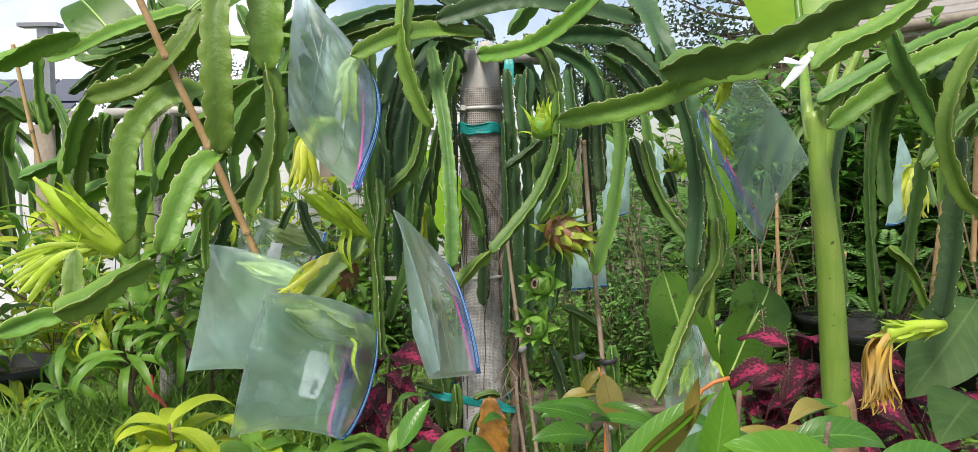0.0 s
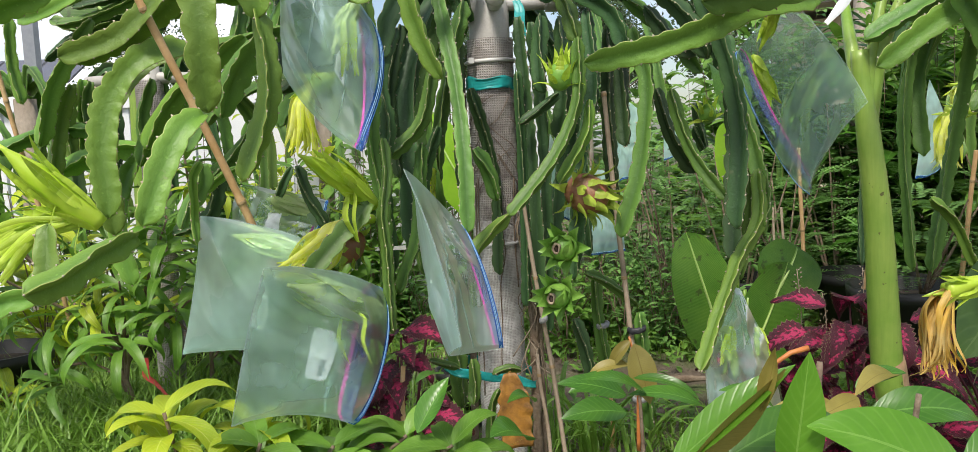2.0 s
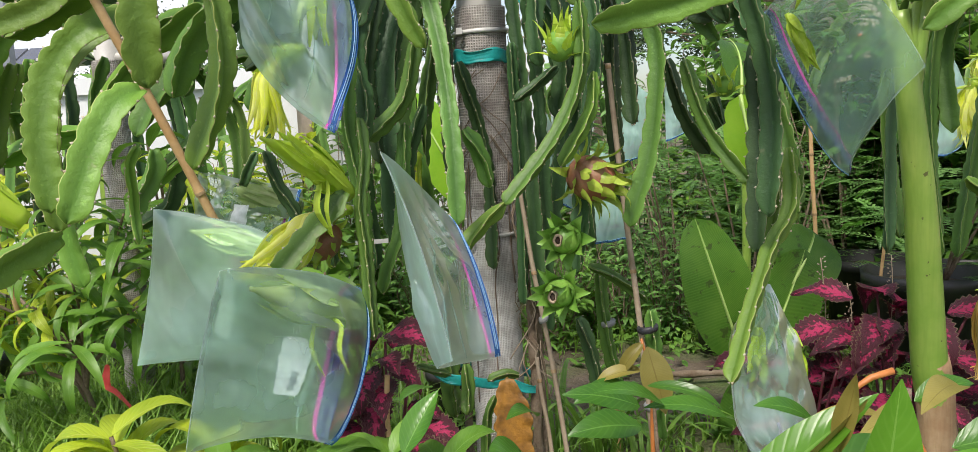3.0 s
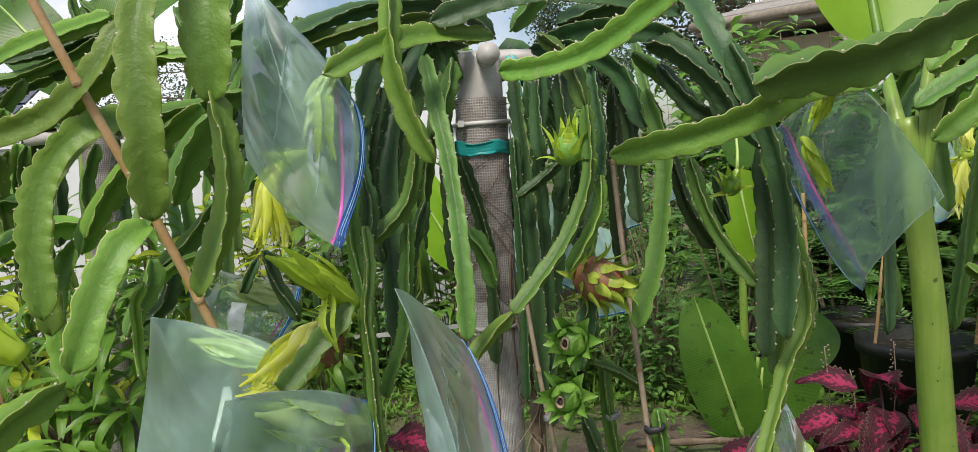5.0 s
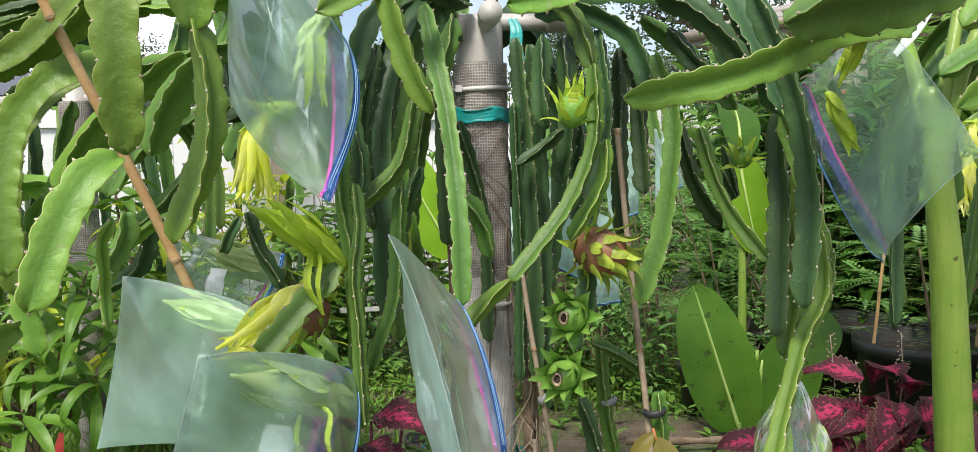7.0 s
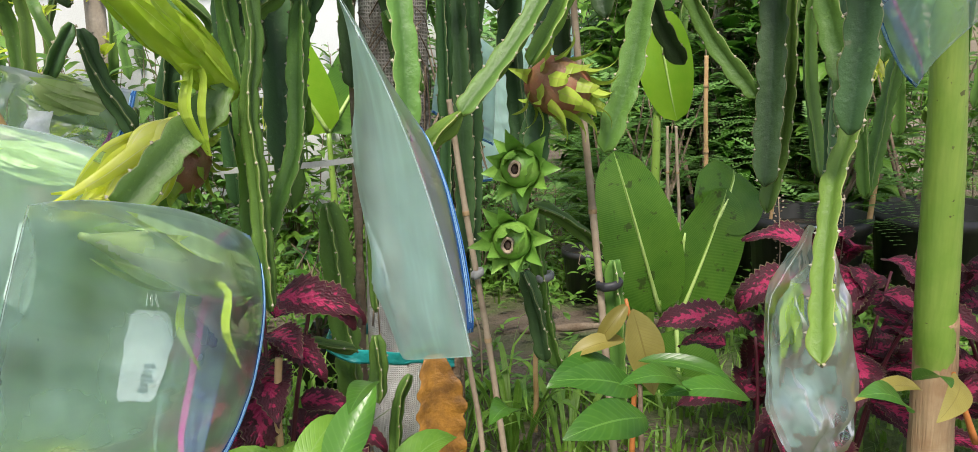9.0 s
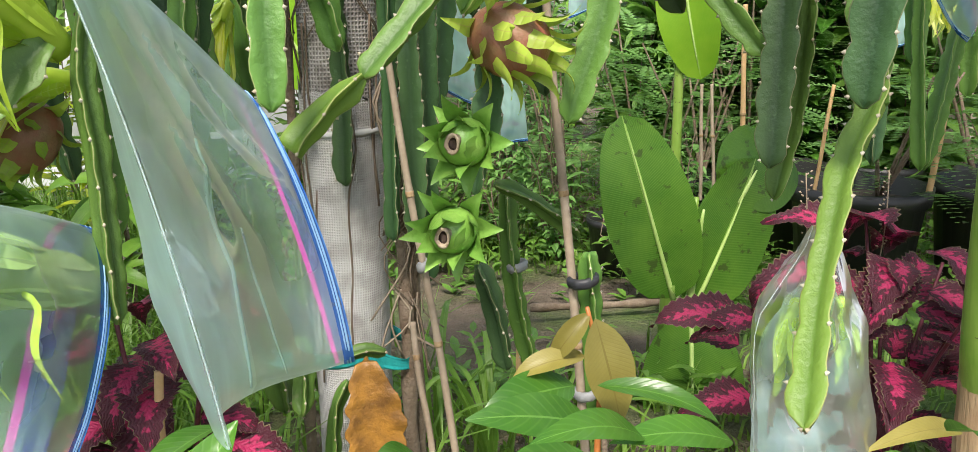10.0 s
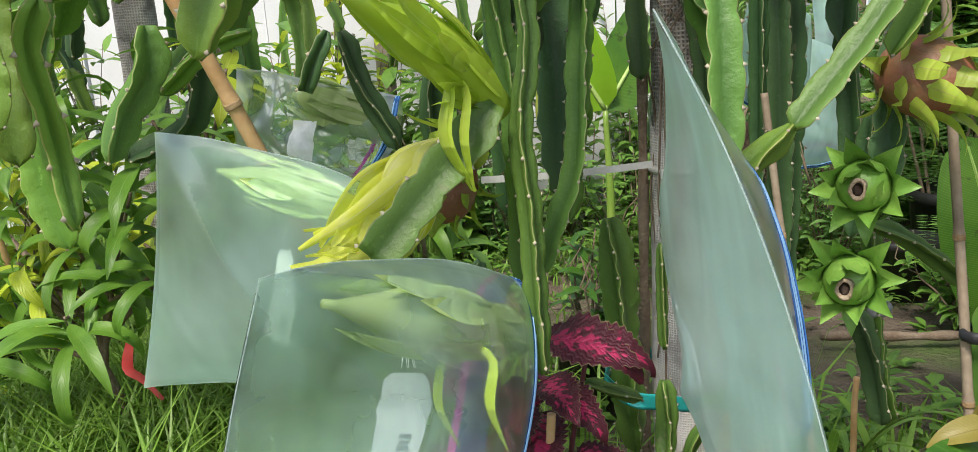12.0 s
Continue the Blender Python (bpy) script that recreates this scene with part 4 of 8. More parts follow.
def ribbon_loop(parent, pts, high, material, name, label, seed=1):
    """A thin crinkled plastic ribbon pulled round several stems."""
    line, total = spline(list(pts) + [pts[0]], 0.006)
    line = line[:-1]
    mid = sum((Vector(p) for p in pts), Vector()) / len(pts)
    bm = bmesh.new()
    rings = []
    for k, p in enumerate(line):
        out = Vector((p.x - mid.x, p.y - mid.y, 0)).normalized()
        h = high * (1 + 0.35 * noise.noise(Vector((k * 0.11, seed, 0))))
        dz = 0.004 * noise.noise(Vector((k * 0.07, seed, 4)))
        ring = []
        for q in range(7):
            f = q / 6 - 0.5
            crease = 0.0022 * math.sin(f * 19 + 3 * noise.noise(Vector((k * 0.05, seed, 8)))) + 0.002 * noise.noise(Vector((k * 0.3, f * 5, seed)))
            ring.append(bm.verts.new(p + out * crease + Vector((0, 0, dz + f * h))))
        for q in (6, 0):
            ring.append(bm.verts.new(ring[q].co - out * 0.0012))
        rings.append(ring)
    for a, b in zip(rings, rings[1:] + rings[:1]):
        for q in range(6):
            bm.faces.new((a[q], b[q], b[q + 1], a[q + 1]))
        bm.faces.new((a[6], b[6], b[7], a[7]))
        bm.faces.new((a[7], b[7], b[8], a[8]))
        bm.faces.new((a[8], b[8], b[0], a[0]))
    return part(name, bm, material, parent, label)


def band(parent, place, r, h, material, name="tie", lumps=0.004, label="", lean=0.0, seed=1):
    """A strap wrapped round a post."""
    bm = bmesh.new()
    rings = []
    for j in range(28):
        a = 6.2832 * j / 28
        rr = r + lumps * noise.noise(Vector((math.cos(a) * 2, math.sin(a) * 2, seed)))
        dz = lean * math.cos(a)
        sq = h * (1 + 0.25 * noise.noise(Vector((math.cos(a) * 3, math.sin(a) * 3, seed + 4))))
        c = Vector(place) + Vector((0, 0, dz))
        rings.append([bm.verts.new(c + Vector((math.cos(a) * q, math.sin(a) * q, z))) for q, z in ((rr, -sq / 2), (rr + 0.003, -sq / 4), (rr + 0.0035, sq / 4), (rr, sq / 2), (rr - 0.003, sq / 2), (rr - 0.003, -sq / 2))])
    for j in range(28):
        a, b = rings[j], rings[(j + 1) % 28]
        for k in range(6):
            bm.faces.new((a[k], b[k], b[(k + 1) % 6], a[(k + 1) % 6]))
    bmesh.ops.recalc_face_normals(bm, faces=bm.faces)
    return part(name, bm, material, parent, label)


def nursery_pot(place, r, h, label="black plastic nursery pot with dark soil standing on the grass"):
    ob = thing("nursery_pot", place, label, "plant pot", "black nursery pots")
    bm = bmesh.new()
    spun(bm, place, (0, 0, 1), [(0.0, r * 0.8), (h * 0.86, r * 0.97), (h * 0.86, r * 1.04), (h, r * 1.06), (h, r * 0.98), (h * 0.8, r * 0.93)], 28)
    part("pot_body", bm, POT, ob)
    bm = bmesh.new()
    spun(bm, Vector(place), (0, 0, 1), [(h * 0.78, r * 0.90), (h * 0.85, r * 0.90), (h * 0.88, r * 0.5), (h * 0.89, 0.01)], 18, 0.05)
    part("soil", bm, SOIL, ob)
    return ob


# ---- setting ----
def ground_height(x, y):
    rise = 0.13 * math.exp(-((y - 2.3) / 1.3) ** 2)
    return rise + 0.035 * noise.noise(Vector((x * 0.9, y * 0.9, 3.1))) + 0.012 * noise.noise(Vector((x * 4.1, y * 4.1, 1.3)))


def make_ground():
    bm = bmesh.new()

    def spread(k, n):
        f = 2.0 * k / n - 1
        return 4.5 * f + 55.0 * math.copysign(abs(f) ** 6, f)

    n = 110
    g = [[bm.verts.new((spread(i, n), 2.5 + spread(j, n), ground_height(spread(i, n), 2.5 + spread(j, n)))) for i in range(n + 1)] for j in range(n + 1)]
    for j in range(n):
        for i in range(n):
            bm.faces.new((g[j][i], g[j][i + 1], g[j + 1][i + 1], g[j + 1][i]))
    tagged(part("ground", bm, GROUND), "trampled garden soil with patches of turf", "ground", kind="structure")


make_ground()


def make_grass():
    rnd = random.Random(5)
    bm = bmesh.new()
    uv = bm.loops.layers.uv.new()

    def blade(x, y, h, w):
        z = ground_height(x, y) - 0.01
        a = rnd.random() * 6.283
        d, s = Vector((math.cos(a), math.sin(a), 0)), Vector((-math.sin(a), math.cos(a), 0)) * w * 0.5
        bend = h * rnd.uniform(0.15, 0.9)
        base = Vector((x, y, z))
        mid, tip = base + Vector((0, 0, h * 0.62)) + d * bend * 0.3, base + Vector((0, 0, h * rnd.uniform(0.6, 1.0))) + d * bend
        v = [bm.verts.new(p) for p in (base - s, base + s, mid + s * 0.8, mid - s * 0.8, tip)]
        f1, f2 = bm.faces.new((v[0], v[1], v[2], v[3])), bm.faces.new((v[3], v[2], v[4]))
        for f in (f1, f2):
            for loop, c in zip(f.loops, ((0.2, 0), (0.8, 0), (0.8, 0.6), (0.2, 0.6))):
                loop[uv].uv = c

    made = 0
    while made < 40000:
        if made % 4:
            x, y = rnd.uniform(-3.6, 3.4), 1.7 + 5.5 * rnd.random() ** 1.3
            edge = min(x + 3.6, 3.4 - x, y - 1.6, 7.2 - y) + 0.5 * noise.noise(Vector((x * 1.1, y * 1.1, 2)))
            if edge < rnd.uniform(0.0, 0.9):
                continue
        else:
            x, y = rnd.gauss(0, 4.5), rnd.gauss(2.5, 4.0)
            if abs(x) < 1.4 and y < 1.5 or noise.noise(Vector((x * 0.7, y * 0.7, 7))) < rnd.uniform(-0.2, 0.3):
                continue
        bare = 1.3 * math.exp(-((x - 0.20) / 0.95) ** 4 - ((y - 3.45) / 0.62) ** 4) + math.exp(-((x + 1.55) / 0.35) ** 2 - ((y - 2.4) / 0.4) ** 2) + math.exp(-((x + 0.17) / 0.16) ** 4 - ((y - 2.80) / 0.25) ** 4)
        if rnd.random() < bare * 1.2 or noise.noise(Vector((x * 1.3, y * 1.3, 9))) < rnd.uniform(-0.7, 0.1):
            continue
        tall = 0.35 + 0.9 * max(0, noise.noise(Vector((x * 0.8, y * 0.8, 5))) + 0.3)
        if x < -0.7:
            tall = 1.5 * tall + 0.3
        else:
            tall *= 0.5
        blade(x, y, rnd.uniform(0.09, 0.26) * tall, rnd.uniform(0.005, 0.011))
        made += 1
    for _ in range(9000):
        x, y = rnd.gauss(-1.20, 0.45), rnd.gauss(2.55, 0.42)
        if y < 2.1:
            continue
        blade(x, y, rnd.uniform(0.14, 0.34), rnd.uniform(0.005, 0.010))
    tagged(part("grass", bm, GRASS), "rough green grass and weeds between the pots", "grass", kind="stuff")


make_grass()


def make_weeds():
    """Low broad-leaved weeds in the grass."""
    rnd = random.Random(11)
    bm = bmesh.new()
    uv = bm.loops.layers.uv.new()
    for _ in range(2600):
        x, y = rnd.uniform(-2.6, 2.6), rnd.uniform(2.6, 5.6)
        if math.exp(-((x - 0.20) / 0.95) ** 4 - ((y - 3.45) / 0.60) ** 4) > rnd.uniform(0.1, 1.05):
            continue
        z = ground_height(x, y)
        h = rnd.uniform(0.02, 0.16)
        for k in range(rnd.randint(3, 7)):
            a = rnd.random() * 6.283
            leaf(bm, (x, y, z + h * rnd.random()), (math.cos(a), math.sin(a), rnd.uniform(0.1, 0.8)), (0, 0, 1), rnd.uniform(0.03, 0.08), rnd.uniform(0.015, 0.032), 0.6, 0.2, 0.8, 3, uv=uv)
    tagged(part("weeds", bm, WEED), "low broad-leaved green weeds growing in the grass", "weeds", kind="stuff")


make_weeds()

# a rotting edging log on the bare soil
log = thing("edging_log", (0.78, 3.35, 0.13), "weathered grey-brown log lying on bare soil", "log")
bm = bmesh.new()
tube(bm, [(0.52, 3.40, 0.095), (0.78, 3.36, 0.10), (1.05, 3.38, 0.09)], lambda f: 0.013 + 0.003 * math.sin(f * 23), 10, 0.03)
part("log_body", bm, BARK, log)

# ---- far setting: fence, houses, trees ----
def house_left():
    ob = thing("house", (-10.5, 14.0, 0), "white stucco house with solar panels on its roof", "house")
    bm = bmesh.new()
    box(bm, (-16, 11.0, -0.2), (-5.4, 18.0, 2.05))
    part("wall", bm, WALL_WHITE, ob, smooth=False)
    bm = bmesh.new()
    v = [bm.verts.new(p) for p in ((-16.4, 10.5, 2.0), (-4.9, 10.5, 2.0), (-16.4, 14.5, 4.0), (-7.9, 14.5, 4.0), (-16.4, 18.5, 2.0), (-4.9, 18.5, 2.0), (-16.4, 10.5, 1.86), (-4.9, 10.5, 1.86), (-16.4, 18.5, 1.86), (-4.9, 18.5, 1.86))]
    for f in ((0, 1, 3, 2), (2, 3, 5, 4), (1, 5, 3), (0, 2, 4), (6, 7, 1, 0), (7, 9, 5, 1), (6, 8, 9, 7), (8, 4, 5, 9), (6, 0, 4, 8)):
        bm.faces.new([v[k] for k in f])
    roof = part("roof", bm, ROOFING, ob, smooth=False)
    for i in range(5):
        for j in range(2):
            bm = bmesh.new()
            x0, f0 = -10.6 + i * 1.15, 0.18 + 0.38 * j
            c = [Vector((x, 10.5 + 4 * f, 2.06 + 2.0 * f)) for x, f in ((x0, f0), (x0 + 1.08, f0), (x0 + 1.08, f0 + 0.35), (x0, f0 + 0.35))]
            lo = [bm.verts.new(p) for p in c]
            hi = [bm.verts.new(p + Vector((0, -0.02, 0.05))) for p in c]
            bm.faces.new(hi)
            for k in range(4):
                bm.faces.new((lo[k], lo[(k + 1) % 4], hi[(k + 1) % 4], hi[k]))
            part("solar_panel", bm, SOLAR, roof, "dark blue solar panel", False)
    ob.location = (-15.9, 22.6, -0.35)


def house_right():
    ob = thing("house", (3.1, 11.0, 0), "low house with grey shingle roof behind the garden", "house")
    bm = bmesh.new()
    box(bm, (3.3, 11.6, -0.2), (15.0, 17.0, 2.35))
    part("wall", bm, WALL_TAN, ob, "tan stucco wall", False)
    bm = bmesh.new()
    v = [bm.verts.new(p) for p in ((3.0, 11.0, 2.62), (15.5, 11.0, 2.62), (6.0, 14.3, 3.75), (15.5, 14.3, 3.75), (3.0, 17.6, 2.62), (15.5, 17.6, 2.62), (3.0, 11.0, 2.45), (15.5, 11.0, 2.45), (3.0, 17.6, 2.45), (15.5, 17.6, 2.45))]
    for f in ((0, 1, 3, 2), (2, 3, 5, 4), (1, 5, 3), (0, 2, 4), (6, 7, 1, 0), (7, 9, 5, 1), (6, 8, 9, 7), (8, 4, 5, 9), (6, 0, 4, 8)):
        bm.faces.new([v[k] for k in f])
    roof = part("roof", bm, ROOFING, ob, "brown-grey shingles", False)
    for k in range(7):
        bm = bmesh.new()
        f0, f1 = k / 7, (k + 1.04) / 7
        x0, x1 = 3.0 + 3.0 * f0, 3.0 + 3.0 * min(1, f1)
        c = [Vector((x0, 11.0 + 3.3 * f0, 2.625 + 1.13 * f0 + 0.02)), Vector((15.4, 11.0 + 3.3 * f0, 2.625 + 1.13 * f0 + 0.02)), Vector((15.4, 11.0 + 3.3 * f1, 2.625 + 1.13 * f1)), Vector((x1, 11.0 + 3.3 * f1, 2.625 + 1.13 * f1))]
        bm.faces.new([bm.verts.new(p) for p in c])
        low = [bm.verts.new(p) for p in (c[0], c[1], c[1] - Vector((0, 0, 0.025)), c[0] - Vector((0, 0, 0.025)))]
        bm.faces.new(low)
        part("shingle_course", bm, ROOFING, roof, smooth=False)
    bm = bmesh.new()
    tube(bm, [(3.0, 10.93, 2.56), (8, 10.93, 2.56), (15.5, 10.93, 2.56)], 0.06, 8, 0.5)
    part("gutter", bm, WOOD, ob, "weathered fascia board along the eave")
    ob.rotation_euler = (0, 0, radians(-53))


def white_fence():
    ob = thing("fence", (-2.8, 5.6, 0), "white vinyl board fence behind the plants", "fence")
    for k in range(32):
        x = -6.2 + k * 0.205
        bm = bmesh.new()
        box(bm, (x, 5.60 + 0.02 * (k % 2), 0.0), (x + 0.195, 5.635 + 0.02 * (k % 2), 1.42))
        part("board", bm, VINYL, ob, smooth=False)
    for z in (0.12, 1.35):
        bm = bmesh.new()
        box(bm, (-6.3, 5.575, z), (0.4, 5.598, z + 0.10))
        part("rail", bm, VINYL, ob, smooth=False)


def wood_fence():
    ob = thing("fence", (3.0, 6.4, 0), "weathered grey wooden fence behind the pots", "fence")
    rnd = random.Random(3)
    for k in range(16):
        x = 2.6 + k * 0.15
        bm = bmesh.new()
        box(bm, (x, 6.4, 0.0), (x + 0.138, 6.42, 1.22 + rnd.uniform(-0.02, 0.02)))
        part("board", bm, WOOD, ob, smooth=False)
    for z in (0.3, 1.0):
        bm = bmesh.new()
        box(bm, (2.5, 6.36, z), (5.1, 6.398, z + 0.09))
        part("rail", bm, WOOD, ob, smooth=False)


def tree(place, height, spread, seed, label="distant broad-leaved tree with an airy dark crown", twigs=60):
    rnd = random.Random(seed)
    place = Vector(place)
    ob = thing("tree", place, label, "tree", "trees in the distance")
    bm = bmesh.new()
    tube(bm, [place, place + Vector((0.1, 0, height * 0.3)), place + Vector((-0.1, 0.1, height * 0.62)), place + Vector((0.1, 0, height * 0.9))], lambda f: height * 0.024 * (1.1 - f), 9, 0.3)
    tips = []
    for k in range(twigs):
        f = rnd.uniform(0.3, 0.95)
        a = rnd.random() * 6.283
        s = place + Vector((0, 0, height * f * 0.9))
        r = spread * math.sqrt(max(0.1, 1 - (f - 0.55) ** 2 * 3)) * rnd.uniform(0.35, 1.05)
        e = s + Vector((math.cos(a) * r, math.sin(a) * r, rnd.uniform(0.0, 0.18) * height))
        tube(bm, [s, s.lerp(e, 0.5) + Vector((0, 0, -0.03 * height)), e], lambda q: height * 0.006 * (1.2 - q), 5, 0.6)
        tips += [s.lerp(e, q) for q in (0.55, 0.75, 0.9, 1.0)]
    part("trunk", bm, BARK, ob)
    bm = bmesh.new()
    uv = bm.loops.layers.uv.new()
    size = height * 0.019
    for p in tips:
        for k in range(40):
            q = p + Vector((rnd.gauss(0, 1), rnd.gauss(0, 1), rnd.gauss(0, 0.7))) * spread * 0.12
            d = Vector((rnd.gauss(0, 1), rnd.gauss(0, 1), rnd.gauss(0, 0.6))).normalized()
            s = d.orthogonal().normalized() * size * 0.35
            v = [bm.verts.new(x) for x in (q, q + d * size * 0.5 + s, q + d * size, q + d * size * 0.5 - s)]
            f = bm.faces.new(v)
            for loop, c in zip(f.loops, ((0.5, 0), (1, 0.5), (0.5, 1), (0, 0.5))):
                loop[uv].uv = c
    part("crown", bm, TREE_LEAF, ob)


house_left()
house_right()
white_fence()
wood_fence()
tree((6.6, 20.5, 0), 7.4, 2.6, 4)
tree((3.8, 27.0, 0), 6.2, 2.0, 5)
tree((-8.5, 24.0, 0), 4.6, 2.6, 6)
tree((11.5, 20.0, 0), 7.2, 3.0, 7)
tree((-0.8, 28.0, 0), 5.4, 1.7, 9)

lamp = thing("utility_pole", (-4.7, 9.0, 0), "grey square pole with a flat bracket arm on top", "pole")
bm = bmesh.new()
box(bm, (-4.74, 8.95, 0), (-4.62, 9.06, 2.62))
part("pole", bm, STEEL, lamp, smooth=False)
bm = bmesh.new()
box(bm, (-4.92, 8.9, 2.62), (-4.50, 9.05, 2.66))
part("bracket", bm, STEEL, lamp, smooth=False)


def fence_post(x, y, h, w=0.10, tie=True):
    ob = thing("wooden_post", (x, y, 0), "weathered square timber trellis post in the ground", "post", "timber trellis posts")
    bm = bmesh.new()
    vs = box(bm, (x - w / 2, y - w / 2, -0.05), (x + w / 2, y + w / 2, h))
    bmesh.ops.bevel(bm, geom=list(bm.edges), offset=0.006, segments=2, affect="EDGES")
    part("post", bm, WOOD, ob)
    if tie:
        band(ob, (x, y, h * 0.78), w * 0.72, 0.02, ORANGE_TIE, "tie", 0.003, "orange tie")


fence_post(2.33, 5.40, 1.85, 0.13)

# ---- the wrapped post with its pipe cross ----
POST_X, POST_Y, POST_R = -0.020, 2.36, 0.058
post = thing("trellis_post", (POST_X, POST_Y, 0), "trellis post wrapped in grey netting with white pipe cross on top", "post")
bm = bmesh.new()
uv = bm.loops.layers.uv.new()
rings = []
for k in range(91):
    z = 1.318 * k / 90
    ring = []
    for j in range(28):
        a = 6.2832 * j / 28
        r = POST_R * (1 + 0.05 * noise.noise(Vector((math.cos(a) * 1.3, math.sin(a) * 1.3, z * 5))) + 0.035 * noise.noise(Vector((math.cos(a) * 3, math.sin(a) * 3, z * 22)))) * (1.0 + 0.03 * z)
        ring.append((bm.verts.new((POST_X + math.cos(a) * r, POST_Y + math.sin(a) * r, z)), (a * POST_R, z)))
    rings.append(ring)
for a, b in zip(rings, rings[1:]):
    for j in range(28):
        i = (j + 1) % 28
        f = bm.faces.new((a[j][0], a[i][0], b[i][0], b[j][0]))
        for loop, c in zip(f.loops, (a[j][1], (a[j][1][0] + 6.2832 * POST_R / 28, a[j][1][1]), (b[j][1][0] + 6.2832 * POST_R / 28, b[j][1][1]), b[j][1])):
            loop[uv].uv = c
part("wrap", bm, WEAVE, post, "greyish woven netting wrap")
bm = bmesh.new()
uv = bm.loops.layers.uv.new()
rings = []
for k in range(61):
    z = 0.86 * k / 60
    rings.append([(bm.verts.new((POST_X + math.cos(6.2832 * j / 28) * q, POST_Y + math.sin(6.2832 * j / 28) * q, z + (0.05 * noise.noise(Vector((j * 0.4, 3, 1))) if k == 60 else 0))), (6.2832 * j / 28 * POST_R, z)) for j in range(28) for q in (POST_R * (1.055 + 0.05 * noise.noise(Vector((math.cos(6.2832 * j / 28) * 1.3, math.sin(6.2832 * j / 28) * 1.3, z * 5))) + 0.03 * z),)])
for a, b in zip(rings, rings[1:]):
    for j in range(28):
        i = (j + 1) % 28
        f = bm.faces.new((a[j][0], a[i][0], b[i][0], b[j][0]))
        for loop, c in zip(f.loops, (a[j][1], (a[j][1][0] + 6.2832 * POST_R / 28, a[j][1][1]), (b[j][1][0] + 6.2832 * POST_R / 28, b[j][1][1]), b[j][1])):
            loop[uv].uv = c
part("wrap", bm, WEAVE_WHITE, post, "white woven netting wrap")
bm = bmesh.new()
spun(bm, (POST_X, POST_Y, 0), (0, 0, 1), [(0.0, 0.049), (1.30, 0.052), (1.405, 0.052), (1.42, 0.049), (1.425, 0.02)], 24)
part("core_pipe", bm, PVC, post, "white plastic pipe")
for a, b in (((-0.17, 2.37, 1.412), (0.15, 2.35, 1.405)), ((-0.005, 2.20, 1.400), (-0.01, 2.72, 1.41))):
    bm = bmesh.new()
    tube(bm, [a, Vector(a).lerp(Vector(b), 0.5), b], 0.019, 14, 0.1)
    part("cross_pipe", bm, PVC, post, "white plastic pipe arm")
    for e in (a, b):
        bm = bmesh.new()
        d = (Vector(b) - Vector(a)).normalized() * 0.025
        tube(bm, [Vector(e) - d, Vector(e), Vector(e) + d], 0.024, 14, 0.02)
        part("pipe_cap", bm, PVC, post, "white pipe cap")
ribbon_loop(post, [(POST_X + 0.066 * math.cos(k * 0.5236), POST_Y + 0.066 * math.sin(k * 0.5236), 1.206 + 0.003 * math.sin(k * 2.1)) for k in range(12)], 0.030, TEAL, "tape", "thin crinkled teal plastic ribbon", 3)
ribbon_loop(post, ((-0.168, 2.23, 0.505), (-0.130, 2.178, 0.500), (-0.06, 2.20, 0.478), (0.0, 2.255, 0.455), (0.062, 2.285, 0.432), (0.080, 2.36, 0.43), (0.03, 2.435, 0.44), (-0.06, 2.43, 0.46), (-0.145, 2.33, 0.49)), 0.023, TEAL, "tape", "thin crinkled teal plastic ribbon", 7)
for z, s in ((1.262, 3), (0.795, 5)):
    band(post, (POST_X, POST_Y, z), 0.064, 0.010, NYLON, "cable_tie", 0.002, "white nylon cable tie", 0.002, s)
    bm = bmesh.new()
    box(bm, (POST_X - 0.055, POST_Y - 0.068, z - 0.007), (POST_X - 0.042, POST_Y - 0.058, z + 0.007))
    part("cable_tie_head", bm, NYLON, post, "white nylon buckle", False)
strap(post, (-0.335, 2.30, 0.797), (-0.085, 2.305, 0.808), 0.010, 0.002, NYLON, "cable_tie_tail", "white nylon strap end", 0.003)
for k in range(2):
    bm = bmesh.new()
    strip(bm, [(0.045 + 0.01 * k, 2.325, 1.41), (0.052 + 0.01 * k, 2.31, 1.385), (0.05 + 0.012 * k, 2.305, 1.35), (0.06 + 0.012 * k, 2.30, 1.315)], 0.016)
    part("tape_end", bm, TEAL, post, "teal garden tape")
# hanging roots and dry fibres down the post
rnd = random.Random(21)
for k in range(7):
    a = rnd.uniform(3.4, 6.0)
    p = [Vector((POST_X + math.cos(a + 0.06 * math.sin(q)) * (POST_R + 0.006), POST_Y + math.sin(a) * (POST_R + 0.006), 0.95 - q * 0.09 + rnd.uniform(-0.02, 0.02))) for q in range(rnd.randint(3, 7))]
    bm = bmesh.new()
    tube(bm, [v + Vector((rnd.uniform(-0.008, 0.008), 0, 0)) for v in p], 0.0016, 4, 0.02)
    part("root", bm, BARK, post, "thin brown aerial root")

